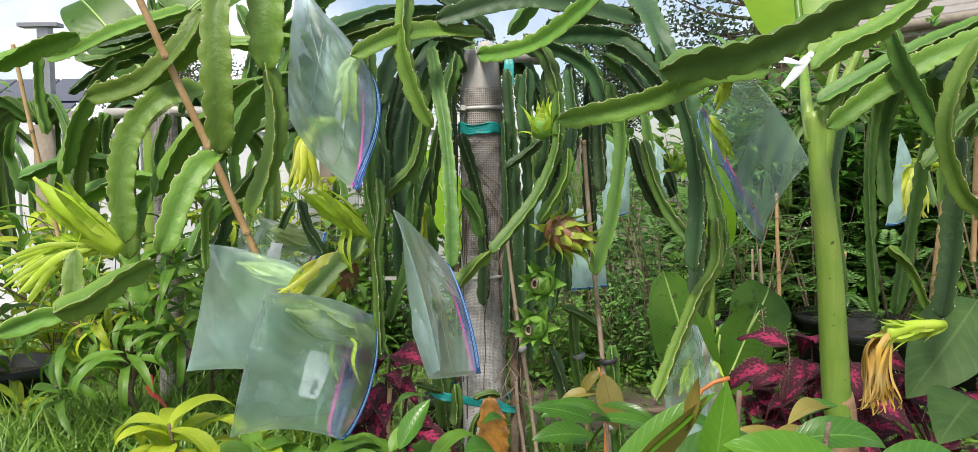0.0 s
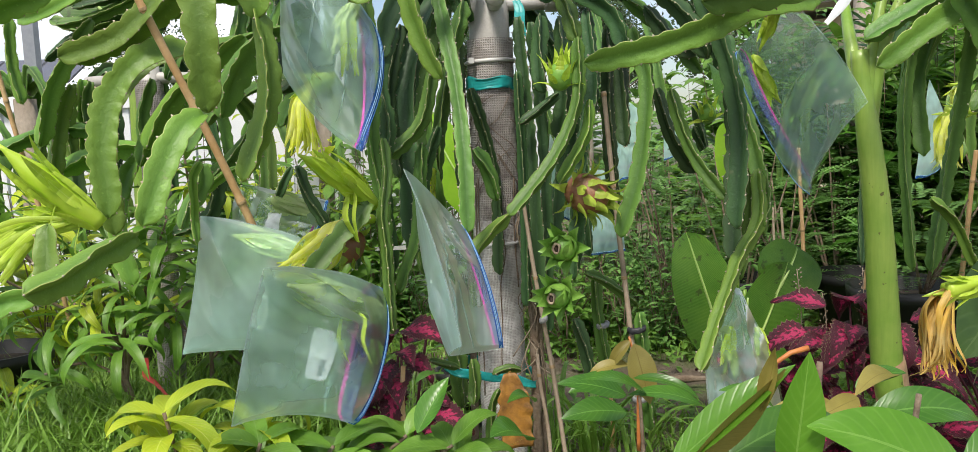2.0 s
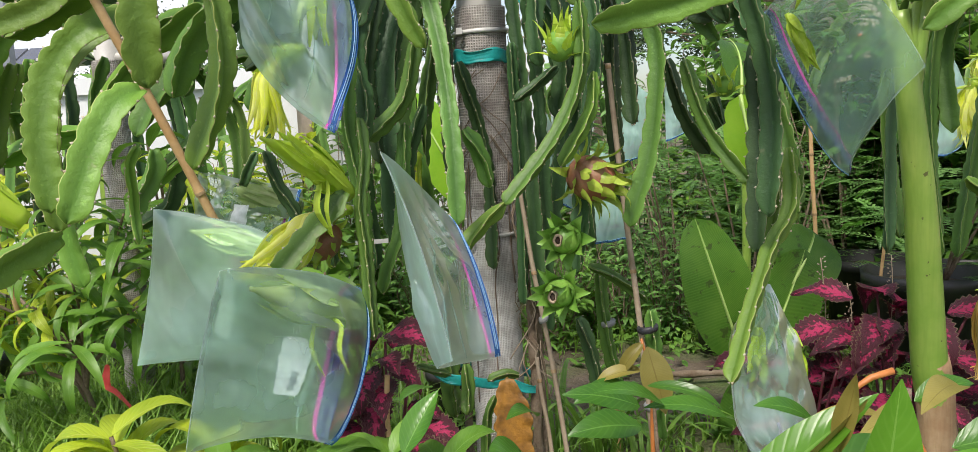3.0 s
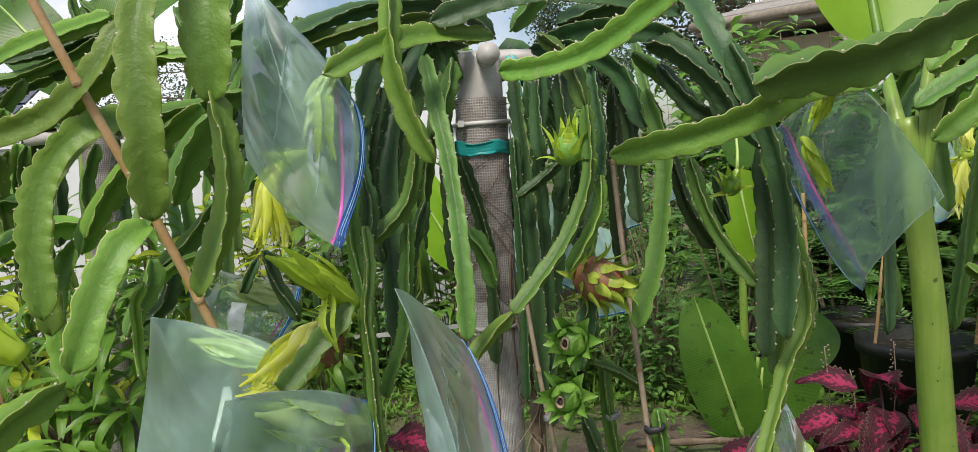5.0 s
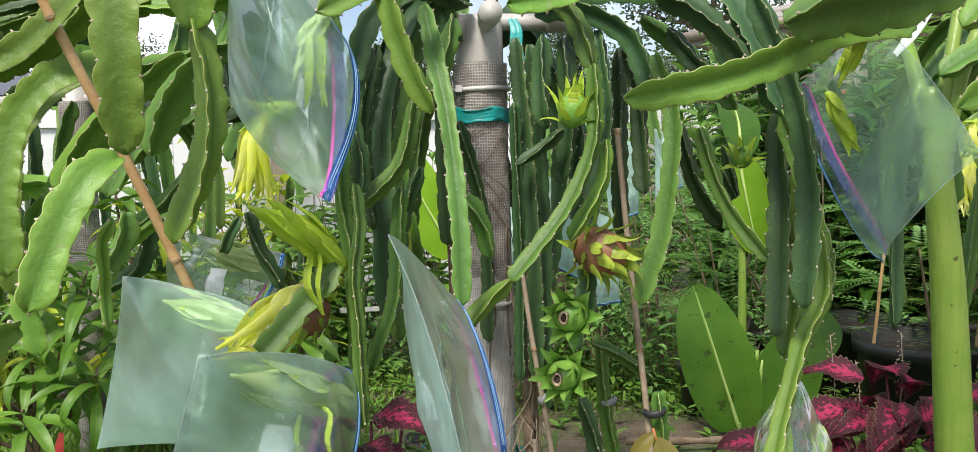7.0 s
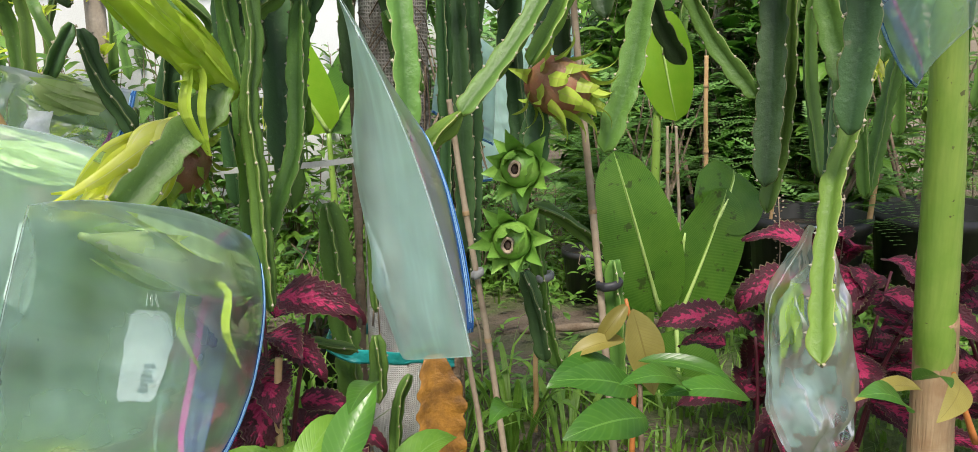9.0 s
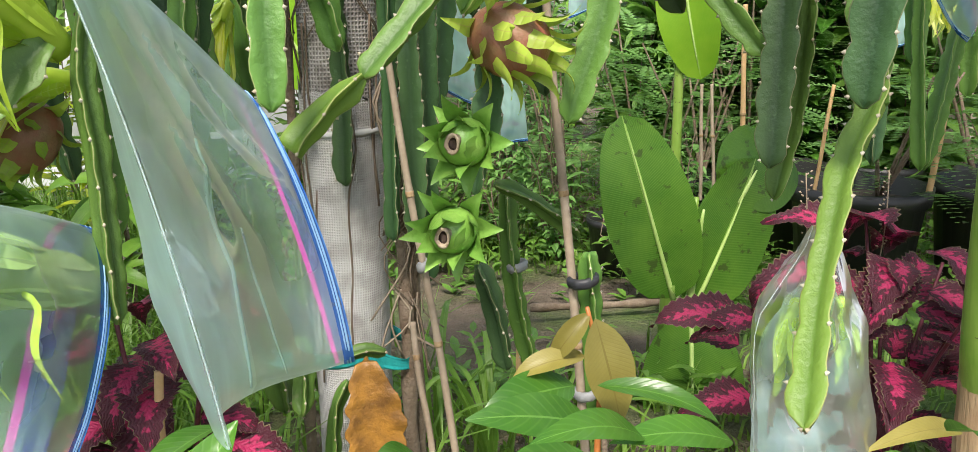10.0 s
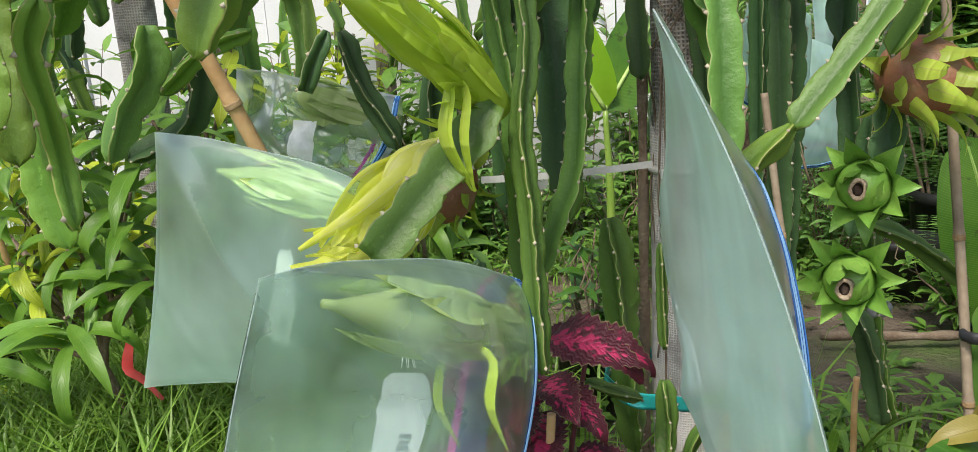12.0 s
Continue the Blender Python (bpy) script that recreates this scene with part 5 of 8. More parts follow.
for k in range(16):
    a = rnd.uniform(3.3, 6.1)
    z0 = rnd.uniform(1.0, 1.27)
    bm = bmesh.new()
    tube(bm, [(POST_X + math.cos(a + 0.5 * q * s0) * (POST_R + 0.007), POST_Y + math.sin(a + 0.5 * q * s0) * (POST_R + 0.007), z0 - 0.035 * q + rnd.uniform(-0.012, 0.012)) for s0 in (rnd.choice((-1, 1)),) for q in range(4)], 0.0010, 4, 0.015)
    part("root", bm, BARK, post, "thin brown aerial root")

# ---- the dragon fruit plants ----
centre_plant = thing("dragon_fruit_plant", (0.0, 2.30, 0.12), "sprawling dragon fruit cactus draped over the wrapped post", "cactus", "dragon fruit plants")
left_plant = thing("dragon_fruit_plant", (-0.75, 2.2, 0.12), "dragon fruit cactus with long pale green arching stems", "cactus", "dragon fruit plants")
right_plant = thing("dragon_fruit_plant", (1.15, 2.0, 0.12), "dragon fruit cactus with thick arching stems beside a banana", "cactus", "dragon fruit plants")
stem(left_plant, [(-0.461, 1.750, 1.600), (-0.480, 1.660, 1.515), (-0.505, 1.600, 1.402), (-0.504, 1.580, 1.272), (-0.509, 1.600, 1.130)], 0.059, YOUNG, 180, 0.3)
stem(left_plant, [(-0.435, 1.780, 1.607), (-0.436, 1.720, 1.517), (-0.433, 1.680, 1.408), (-0.439, 1.680, 1.293)], 0.074, YOUNG, 175, 0.2)
stem(left_plant, [(-0.437, 1.680, 1.311), (-0.424, 1.680, 1.232), (-0.430, 1.680, 1.129), (-0.481, 1.680, 1.008)], 0.045, YOUNG, 10, 0.4)
stem(left_plant, [(-0.761, 2.250, 1.311), (-0.848, 2.200, 1.275), (-0.916, 2.160, 1.178), (-0.933, 2.140, 1.040), (-0.916, 2.120, 0.877)], 0.059, YOUNG, 185, 0.3)
stem(left_plant, [(-0.725, 2.250, 1.218), (-0.771, 2.200, 1.176), (-0.824, 2.160, 1.109), (-0.856, 2.150, 1.035)], 0.052, YOUNG, 0, 0.3)
stem(left_plant, [(-0.571, 2.050, 1.266), (-0.596, 2.000, 1.185), (-0.651, 1.980, 1.119), (-0.679, 1.970, 1.064)], 0.051, STEM, 160, 0.3)
stem(left_plant, [(-0.507, 1.570, 1.125), (-0.532, 1.530, 1.100), (-0.556, 1.500, 1.040), (-0.582, 1.470, 0.953)], 0.051, YOUNG, 182, 0.2)
stem(left_plant, [(-0.592, 1.470, 0.938), (-0.624, 1.400, 0.919), (-0.650, 1.340, 0.894), (-0.682, 1.300, 0.880)], 0.050, YOUNG, 0, 0.2)
stem(left_plant, [(-0.696, 1.360, 0.863), (-0.730, 1.340, 0.863), (-0.778, 1.300, 0.848)], 0.036, YOUNG, 180, 0.3)
stem(left_plant, [(-0.716, 1.400, 0.854), (-0.709, 1.420, 0.904), (-0.712, 1.440, 0.966)], 0.036, YOUNG, 170, 0.3)
stem(left_plant, [(-0.661, 2.000, 1.454), (-0.733, 2.050, 1.382), (-0.845, 2.100, 1.329), (-0.994, 2.150, 1.281)], 0.058, YOUNG, 0, 0.2)
stem(left_plant, [(-0.809, 2.300, 1.533), (-1.001, 2.350, 1.493), (-1.183, 2.400, 1.433), (-1.271, 2.450, 1.432)], 0.042, YOUNG, 170, 0.3)
stem(left_plant, [(-1.106, 2.300, 1.469), (-1.200, 2.300, 1.445), (-1.286, 2.300, 1.410), (-1.389, 2.300, 1.381)], 0.061, YOUNG, 0, 0.3)
stem(left_plant, [(-1.324, 2.500, 1.448), (-1.330, 2.500, 1.330), (-1.308, 2.500, 1.211)], 0.037, YOUNG, 0, 0.3)
stem(left_plant, [(-1.053, 2.300, 1.344), (-1.126, 2.300, 1.227), (-1.166, 2.300, 1.091)], 0.051, YOUNG, 0, 0.3)
stem(left_plant, [(-1.097, 2.350, 1.246), (-1.140, 2.350, 1.143), (-1.154, 2.330, 1.005)], 0.045, YOUNG, 0, 0.3)
stem(left_plant, [(-1.185, 2.600, 1.280), (-1.200, 2.600, 1.147), (-1.208, 2.600, 1.051)], 0.050, YOUNG, 0, 0.3)
stem(left_plant, [(-0.716, 2.150, 1.301), (-0.801, 2.100, 1.282), (-0.873, 2.080, 1.205), (-0.899, 2.060, 1.091), (-0.890, 2.040, 0.924)], 0.068, YOUNG, 180, 0.3)
stem(left_plant, [(-0.575, 2.100, 1.318), (-0.702, 2.100, 1.228), (-0.767, 2.080, 1.151), (-0.808, 2.070, 1.074)], 0.052, YOUNG, 0, 0.3)
stem(left_plant, [(-0.880, 2.200, 1.057), (-0.921, 2.200, 0.975), (-0.937, 2.200, 0.860), (-0.917, 2.200, 0.744)], 0.052, YOUNG, 180, 0.3)
stem(left_plant, [(-0.491, 1.950, 1.302), (-0.565, 1.950, 1.218), (-0.597, 1.950, 1.132)], 0.072, STEM, 0, 0.3)
stem(left_plant, [(-0.576, 2.200, 1.135), (-0.660, 2.200, 1.038), (-0.761, 2.200, 0.954)], 0.046, STEM, 0, 0.3)
stem(left_plant, [(-0.505, 2.200, 1.344), (-0.633, 2.250, 1.326), (-0.750, 2.300, 1.307)], 0.050, STEM, 0, 0.3)
stem(left_plant, [(-1.071, 2.500, 1.126), (-1.228, 2.500, 1.136), (-1.397, 2.500, 1.083)], 0.048, STEM, 0, 0.3)
stem(left_plant, [(-0.950, 2.400, 1.079), (-1.057, 2.400, 1.072), (-1.184, 2.400, 1.020)], 0.061, YOUNG, 0, 0.3)
stem(left_plant, [(-0.694, 2.300, 1.457), (-0.831, 2.350, 1.415), (-0.955, 2.400, 1.405)], 0.059, YOUNG, 160, 0.3)
stem(left_plant, [(-0.525, 2.300, 1.455), (-0.661, 2.300, 1.440), (-0.761, 2.300, 1.454)], 0.044, YOUNG, 20, 0.3)
stem(left_plant, [(-1.124, 2.700, 1.453), (-1.214, 2.700, 1.435), (-1.312, 2.700, 1.465)], 0.040, STEM, 20, 0.3)
stem(left_plant, [(-0.591, 1.900, 1.600), (-0.679, 1.850, 1.551), (-0.795, 1.850, 1.504)], 0.036, STEM, 20, 0.3)
stem(left_plant, [(-0.638, 1.900, 1.452), (-0.678, 1.880, 1.377), (-0.778, 1.880, 1.296), (-0.891, 1.880, 1.264)], 0.049, YOUNG, 180, 0.3)
stem(left_plant, [(-0.868, 2.500, 1.566), (-1.035, 2.500, 1.520), (-1.202, 2.500, 1.481)], 0.036, YOUNG, 0, 0.3)
stem(left_plant, [(-0.643, 1.950, 1.039), (-0.647, 1.950, 0.995), (-0.672, 1.930, 0.947), (-0.688, 1.920, 0.903)], 0.040, STEM, 0, 0.3)
stem(left_plant, [(-0.512, 1.550, 1.051), (-0.530, 1.560, 1.025), (-0.538, 1.580, 0.988), (-0.547, 1.600, 0.951), (-0.545, 1.600, 0.906)], 0.015, YOUNG, 0, 0.3)
stem(left_plant, [(-1.102, 2.600, 0.983), (-1.089, 2.600, 0.926), (-1.073, 2.600, 0.879)], 0.034, YOUNG, 0, 0.3)
stem(left_plant, [(-0.585, 2.100, 1.027), (-0.650, 2.120, 1.008), (-0.727, 2.150, 0.957)], 0.023, YOUNG, 0, 0.3)
stem(left_plant, [(-0.873, 2.600, 1.588), (-1.004, 2.600, 1.506), (-1.149, 2.600, 1.449), (-1.244, 2.600, 1.437)], 0.035, STEM, 0, 0.3)
stem(left_plant, [(-0.970, 2.700, 1.432), (-1.100, 2.700, 1.462), (-1.234, 2.700, 1.418), (-1.337, 2.700, 1.348)], 0.037, DARK, 0, 0.3)
stem(left_plant, [(-0.864, 2.600, 1.485), (-0.955, 2.600, 1.536), (-1.067, 2.600, 1.508), (-1.194, 2.600, 1.482)], 0.032, DARK, 20, 0.3)
stem(left_plant, [(-1.111, 2.900, 1.577), (-1.141, 2.900, 1.649), (-1.145, 2.900, 1.721)], 0.029, STEM, 0, 0.3)
stem(left_plant, [(-1.067, 2.900, 1.557), (-1.075, 2.900, 1.629), (-1.121, 2.900, 1.684)], 0.025, STEM, 0, 0.3)
stem(left_plant, [(-1.162, 2.600, 1.274), (-1.183, 2.600, 1.195), (-1.176, 2.600, 1.083)], 0.038, STEM, 0, 0.3)
stem(left_plant, [(-1.158, 2.500, 1.260), (-1.188, 2.500, 1.170), (-1.182, 2.500, 1.047)], 0.040, YOUNG, 0, 0.3)
stem(left_plant, [(-1.192, 2.800, 1.274), (-1.185, 2.800, 1.134), (-1.203, 2.800, 0.994)], 0.042, DARK, 0, 0.3)
stem(left_plant, [(-0.701, 2.400, 1.560), (-0.649, 2.350, 1.452), (-0.656, 2.300, 1.324)], 0.042, STEM, 0, 0.3)
stem(left_plant, [(-0.512, 2.300, 1.442), (-0.559, 2.300, 1.348), (-0.641, 2.280, 1.255), (-0.678, 2.250, 1.148)], 0.047, STEM, 20, 0.3)
stem(left_plant, [(-0.476, 2.500, 1.566), (-0.584, 2.500, 1.525), (-0.693, 2.500, 1.468)], 0.040, STEM, 0, 0.3)
stem(left_plant, [(-0.480, 2.400, 1.392), (-0.532, 2.400, 1.249), (-0.578, 2.400, 1.207)], 0.041, DARK, 0, 0.3)
stem(left_plant, [(-1.053, 2.400, 1.416), (-1.115, 2.400, 1.346), (-1.180, 2.400, 1.233)], 0.038, STEM, 0, 0.3)
stem(left_plant, [(-0.948, 2.500, 1.266), (-0.985, 2.500, 1.161), (-0.977, 2.500, 1.052)], 0.040, STEM, 0, 0.3)
stem(left_plant, [(-0.683, 2.200, 1.019), (-0.716, 2.200, 0.914), (-0.811, 2.200, 0.865)], 0.040, DARK, 0, 0.3)
stem(left_plant, [(-0.426, 2.500, 1.639), (-0.537, 2.500, 1.553), (-0.632, 2.500, 1.481), (-0.685, 2.500, 1.362)], 0.046, STEM, 0, 0.3)
stem(left_plant, [(-0.500, 2.450, 1.486), (-0.566, 2.400, 1.410), (-0.614, 2.400, 1.282)], 0.047, DARK, 0, 0.3)
stem(left_plant, [(-0.493, 2.600, 1.326), (-0.561, 2.600, 1.248), (-0.632, 2.600, 1.122)], 0.045, STEM, 20, 0.3)
stem(left_plant, [(-0.590, 2.700, 1.416), (-0.616, 2.700, 1.250), (-0.609, 2.700, 1.081)], 0.044, DARK, 20, 0.3)
stem(left_plant, [(-0.626, 2.700, 1.650), (-0.665, 2.700, 1.553), (-0.640, 2.700, 1.418)], 0.040, STEM, 20, 0.3)
stem(left_plant, [(-0.496, 2.500, 1.200), (-0.600, 2.500, 1.251), (-0.709, 2.500, 1.210)], 0.034, STEM, 20, 0.3)
stem(left_plant, [(-0.556, 2.500, 1.561), (-0.551, 2.480, 1.411), (-0.532, 2.460, 1.247)], 0.050, STEM, 20, 0.3)
stem(left_plant, [(-0.507, 2.550, 1.584), (-0.507, 2.520, 1.429), (-0.498, 2.500, 1.218)], 0.054, DARK, 0, 0.3)
stem(left_plant, [(-0.446, 2.500, 1.543), (-0.444, 2.480, 1.393), (-0.462, 2.460, 1.186)], 0.050, STEM, 10, 0.3)
stem(left_plant, [(-0.418, 2.600, 1.545), (-0.412, 2.580, 1.372), (-0.403, 2.560, 1.201)], 0.053, DARK, 20, 0.3)
stem(left_plant, [(-0.618, 2.650, 1.527), (-0.626, 2.620, 1.366), (-0.613, 2.600, 1.223)], 0.054, DARK, 0, 0.3)
stem(left_plant, [(-0.574, 2.700, 1.534), (-0.574, 2.700, 1.372), (-0.572, 2.700, 1.158)], 0.056, YOUNG, 0, 0.3)
stem(left_plant, [(-0.373, 2.600, 1.513), (-0.363, 2.600, 1.373), (-0.366, 2.600, 1.200)], 0.047, STEM, 0, 0.3)
stem(centre_plant, [(-0.010, 1.950, 1.403), (-0.116, 1.900, 1.405), (-0.199, 1.840, 1.386), (-0.287, 1.780, 1.336)], 0.041, YOUNG, 172, 0.2)
stem(centre_plant, [(-0.160, 2.050, 1.583), (-0.177, 1.900, 1.499), (-0.182, 1.830, 1.374), (-0.161, 1.820, 1.279), (-0.121, 1.820, 1.186)], 0.043, YOUNG, 0, 0.3)
stem(centre_plant, [(-0.131, 2.000, 1.381), (-0.114, 1.950, 1.280), (-0.096, 1.900, 1.168), (-0.086, 1.850, 1.041), (-0.083, 1.820, 0.883)], 0.033, STEM, 180, 0.2)
stem(centre_plant, [(0.226, 1.200, 1.416), (0.211, 1.280, 1.403), (0.175, 1.400, 1.373), (0.102, 1.500, 1.326), (0.041, 1.550, 1.310), (-0.019, 1.600, 1.311)], 0.034, YOUNG, 178, 0.1)
stem(centre_plant, [(0.092, 2.100, 1.424), (0.139, 2.050, 1.368), (0.165, 2.000, 1.269)], 0.041, STEM, 0, 0.3)
stem(centre_plant, [(0.165, 2.000, 1.275), (0.159, 1.970, 1.141), (0.101, 1.950, 1.017), (0.002, 1.920, 0.903)], 0.032, STEM, 10, 0.3)
stem(centre_plant, [(0.002, 1.920, 0.906), (-0.040, 1.910, 0.871), (-0.073, 1.900, 0.835)], 0.032, YOUNG, 0, 0.3, tip=False)
stem(centre_plant, [(0.191, 2.020, 1.142), (0.178, 2.000, 1.067), (0.115, 1.980, 0.965)], 0.029, YOUNG, 0, 0.3)
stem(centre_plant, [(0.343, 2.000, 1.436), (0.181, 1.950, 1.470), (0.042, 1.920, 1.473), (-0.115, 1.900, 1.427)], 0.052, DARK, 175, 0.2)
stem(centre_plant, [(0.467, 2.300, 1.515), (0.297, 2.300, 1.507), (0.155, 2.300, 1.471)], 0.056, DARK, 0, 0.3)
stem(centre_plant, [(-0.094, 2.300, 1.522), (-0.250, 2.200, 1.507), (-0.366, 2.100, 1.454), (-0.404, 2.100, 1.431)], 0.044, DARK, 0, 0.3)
stem(centre_plant, [(-0.121, 2.200, 1.483), (-0.248, 2.150, 1.462), (-0.381, 2.100, 1.418)], 0.038, STEM, 0, 0.3)
stem(centre_plant, [(-0.180, 2.000, 1.580), (-0.268, 1.950, 1.539), (-0.328, 1.900, 1.505)], 0.045, YOUNG, 0, 0.3)
stem(centre_plant, [(-0.377, 2.200, 1.577), (-0.453, 2.200, 1.612), (-0.514, 2.200, 1.665)], 0.042, STEM, 0, 0.3)
stem(centre_plant, [(-0.019, 2.400, 1.577), (-0.054, 2.400, 1.622), (-0.094, 2.400, 1.695)], 0.029, STEM, 0, 0.3)
stem(centre_plant, [(0.018, 2.300, 1.545), (-0.007, 2.300, 1.601), (-0.032, 2.300, 1.671)], 0.042, DARK, 0, 0.3)
stem(centre_plant, [(0.259, 2.400, 1.567), (0.210, 2.400, 1.612), (0.176, 2.400, 1.686)], 0.088, DARK, 0, 0.3)
stem(centre_plant, [(0.319, 2.400, 1.572), (0.259, 2.400, 1.552), (0.156, 2.400, 1.556)], 0.038, DARK, 0, 0.3)
stem(centre_plant, [(0.431, 2.300, 1.523), (0.384, 2.300, 1.573), (0.331, 2.250, 1.593)], 0.055, STEM, 20, 0.3)
stem(centre_plant, [(0.060, 2.350, 1.467), (0.101, 2.300, 1.515), (0.160, 2.250, 1.572), (0.189, 2.200, 1.627)], 0.047, STEM, 20, 0.3)
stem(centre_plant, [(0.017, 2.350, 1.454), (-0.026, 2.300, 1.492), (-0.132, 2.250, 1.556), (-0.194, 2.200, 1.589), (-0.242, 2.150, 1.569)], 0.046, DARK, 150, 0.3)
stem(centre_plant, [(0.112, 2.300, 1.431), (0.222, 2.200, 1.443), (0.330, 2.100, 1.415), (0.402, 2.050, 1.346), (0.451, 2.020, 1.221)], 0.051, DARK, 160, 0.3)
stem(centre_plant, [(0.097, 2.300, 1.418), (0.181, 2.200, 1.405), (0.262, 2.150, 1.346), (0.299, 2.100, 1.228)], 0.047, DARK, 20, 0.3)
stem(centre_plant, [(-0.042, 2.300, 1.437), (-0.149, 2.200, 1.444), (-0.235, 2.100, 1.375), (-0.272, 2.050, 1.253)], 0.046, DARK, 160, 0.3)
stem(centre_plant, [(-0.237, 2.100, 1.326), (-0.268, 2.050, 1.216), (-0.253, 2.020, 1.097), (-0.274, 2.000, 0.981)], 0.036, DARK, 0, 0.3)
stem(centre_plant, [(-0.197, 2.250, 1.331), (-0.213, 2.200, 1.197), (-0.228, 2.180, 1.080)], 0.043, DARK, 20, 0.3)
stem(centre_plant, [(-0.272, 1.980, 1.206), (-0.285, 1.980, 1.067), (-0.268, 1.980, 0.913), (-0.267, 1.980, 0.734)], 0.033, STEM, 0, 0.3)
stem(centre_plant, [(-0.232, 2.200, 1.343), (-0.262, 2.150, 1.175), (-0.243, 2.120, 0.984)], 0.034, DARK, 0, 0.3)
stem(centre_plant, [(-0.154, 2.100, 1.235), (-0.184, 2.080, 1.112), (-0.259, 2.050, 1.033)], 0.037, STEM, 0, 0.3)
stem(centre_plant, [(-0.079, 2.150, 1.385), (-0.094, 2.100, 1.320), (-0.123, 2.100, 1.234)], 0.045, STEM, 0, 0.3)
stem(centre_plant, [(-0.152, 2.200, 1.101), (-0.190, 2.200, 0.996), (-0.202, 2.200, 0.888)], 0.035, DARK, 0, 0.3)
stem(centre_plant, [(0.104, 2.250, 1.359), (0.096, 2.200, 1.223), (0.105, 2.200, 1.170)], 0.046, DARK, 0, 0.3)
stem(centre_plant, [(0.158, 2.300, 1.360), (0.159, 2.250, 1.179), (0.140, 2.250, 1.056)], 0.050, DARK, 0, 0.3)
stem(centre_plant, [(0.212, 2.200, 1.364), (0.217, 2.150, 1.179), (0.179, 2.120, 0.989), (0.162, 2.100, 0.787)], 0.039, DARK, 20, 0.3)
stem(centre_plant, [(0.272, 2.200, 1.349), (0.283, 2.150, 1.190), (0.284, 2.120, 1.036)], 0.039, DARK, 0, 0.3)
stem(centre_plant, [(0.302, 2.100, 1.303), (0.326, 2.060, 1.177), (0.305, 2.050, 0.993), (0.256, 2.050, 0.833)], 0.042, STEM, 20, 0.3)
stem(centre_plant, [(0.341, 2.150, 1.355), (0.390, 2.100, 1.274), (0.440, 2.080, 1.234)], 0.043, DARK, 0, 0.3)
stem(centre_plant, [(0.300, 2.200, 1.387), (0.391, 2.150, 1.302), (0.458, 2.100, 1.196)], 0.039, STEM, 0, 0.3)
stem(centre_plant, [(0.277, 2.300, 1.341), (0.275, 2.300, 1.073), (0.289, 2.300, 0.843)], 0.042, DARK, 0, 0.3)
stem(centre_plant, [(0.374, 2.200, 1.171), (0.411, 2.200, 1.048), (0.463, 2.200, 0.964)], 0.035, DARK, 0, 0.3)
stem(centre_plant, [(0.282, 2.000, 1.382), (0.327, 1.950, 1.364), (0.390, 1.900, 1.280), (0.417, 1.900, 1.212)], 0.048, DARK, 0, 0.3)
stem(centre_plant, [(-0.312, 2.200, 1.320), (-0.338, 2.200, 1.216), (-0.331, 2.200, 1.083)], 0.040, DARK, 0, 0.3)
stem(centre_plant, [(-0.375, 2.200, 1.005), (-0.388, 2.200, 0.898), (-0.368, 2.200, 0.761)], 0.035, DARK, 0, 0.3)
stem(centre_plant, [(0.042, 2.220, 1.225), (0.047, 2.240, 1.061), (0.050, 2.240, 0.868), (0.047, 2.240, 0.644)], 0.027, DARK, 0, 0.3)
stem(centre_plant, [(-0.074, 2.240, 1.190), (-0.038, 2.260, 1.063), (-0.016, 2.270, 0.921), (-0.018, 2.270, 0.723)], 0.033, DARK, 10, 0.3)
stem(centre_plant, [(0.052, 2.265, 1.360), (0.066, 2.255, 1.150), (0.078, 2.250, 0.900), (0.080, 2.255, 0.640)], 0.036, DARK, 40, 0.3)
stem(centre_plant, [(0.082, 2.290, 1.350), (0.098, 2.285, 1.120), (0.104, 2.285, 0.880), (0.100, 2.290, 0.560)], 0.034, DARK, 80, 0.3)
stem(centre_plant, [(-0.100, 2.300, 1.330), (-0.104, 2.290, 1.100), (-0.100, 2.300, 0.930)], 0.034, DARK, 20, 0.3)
stem(centre_plant, [(0.138, 2.200, 1.168), (0.090, 2.200, 1.130), (0.042, 2.200, 1.099)], 0.024, DARK, 0, 0.3)
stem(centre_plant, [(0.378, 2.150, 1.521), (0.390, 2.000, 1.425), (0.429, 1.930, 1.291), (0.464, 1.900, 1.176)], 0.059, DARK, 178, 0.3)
stem(centre_plant, [(0.464, 1.900, 1.182), (0.495, 1.870, 1.065), (0.507, 1.820, 0.930), (0.484, 1.780, 0.871)], 0.039, STEM, 0, 0.3, tip=False)
stem(centre_plant, [(0.487, 1.800, 0.987), (0.480, 1.770, 0.892), (0.430, 1.730, 0.827), (0.370, 1.660, 0.734), (0.315, 1.580, 0.653)], 0.030, YOUNG, 0, 0.15)
stem(centre_plant, [(0.498, 2.000, 1.184), (0.502, 1.990, 1.004), (0.485, 1.970, 0.781)], 0.045, DARK, 10, 0.3)
stem(centre_plant, [(0.535, 2.000, 1.086), (0.536, 2.000, 0.892), (0.511, 2.000, 0.734)], 0.031, STEM, 0, 0.3)
stem(centre_plant, [(0.386, 2.100, 1.161), (0.418, 2.050, 1.025), (0.485, 2.000, 0.913)], 0.033, STEM, 0, 0.3)
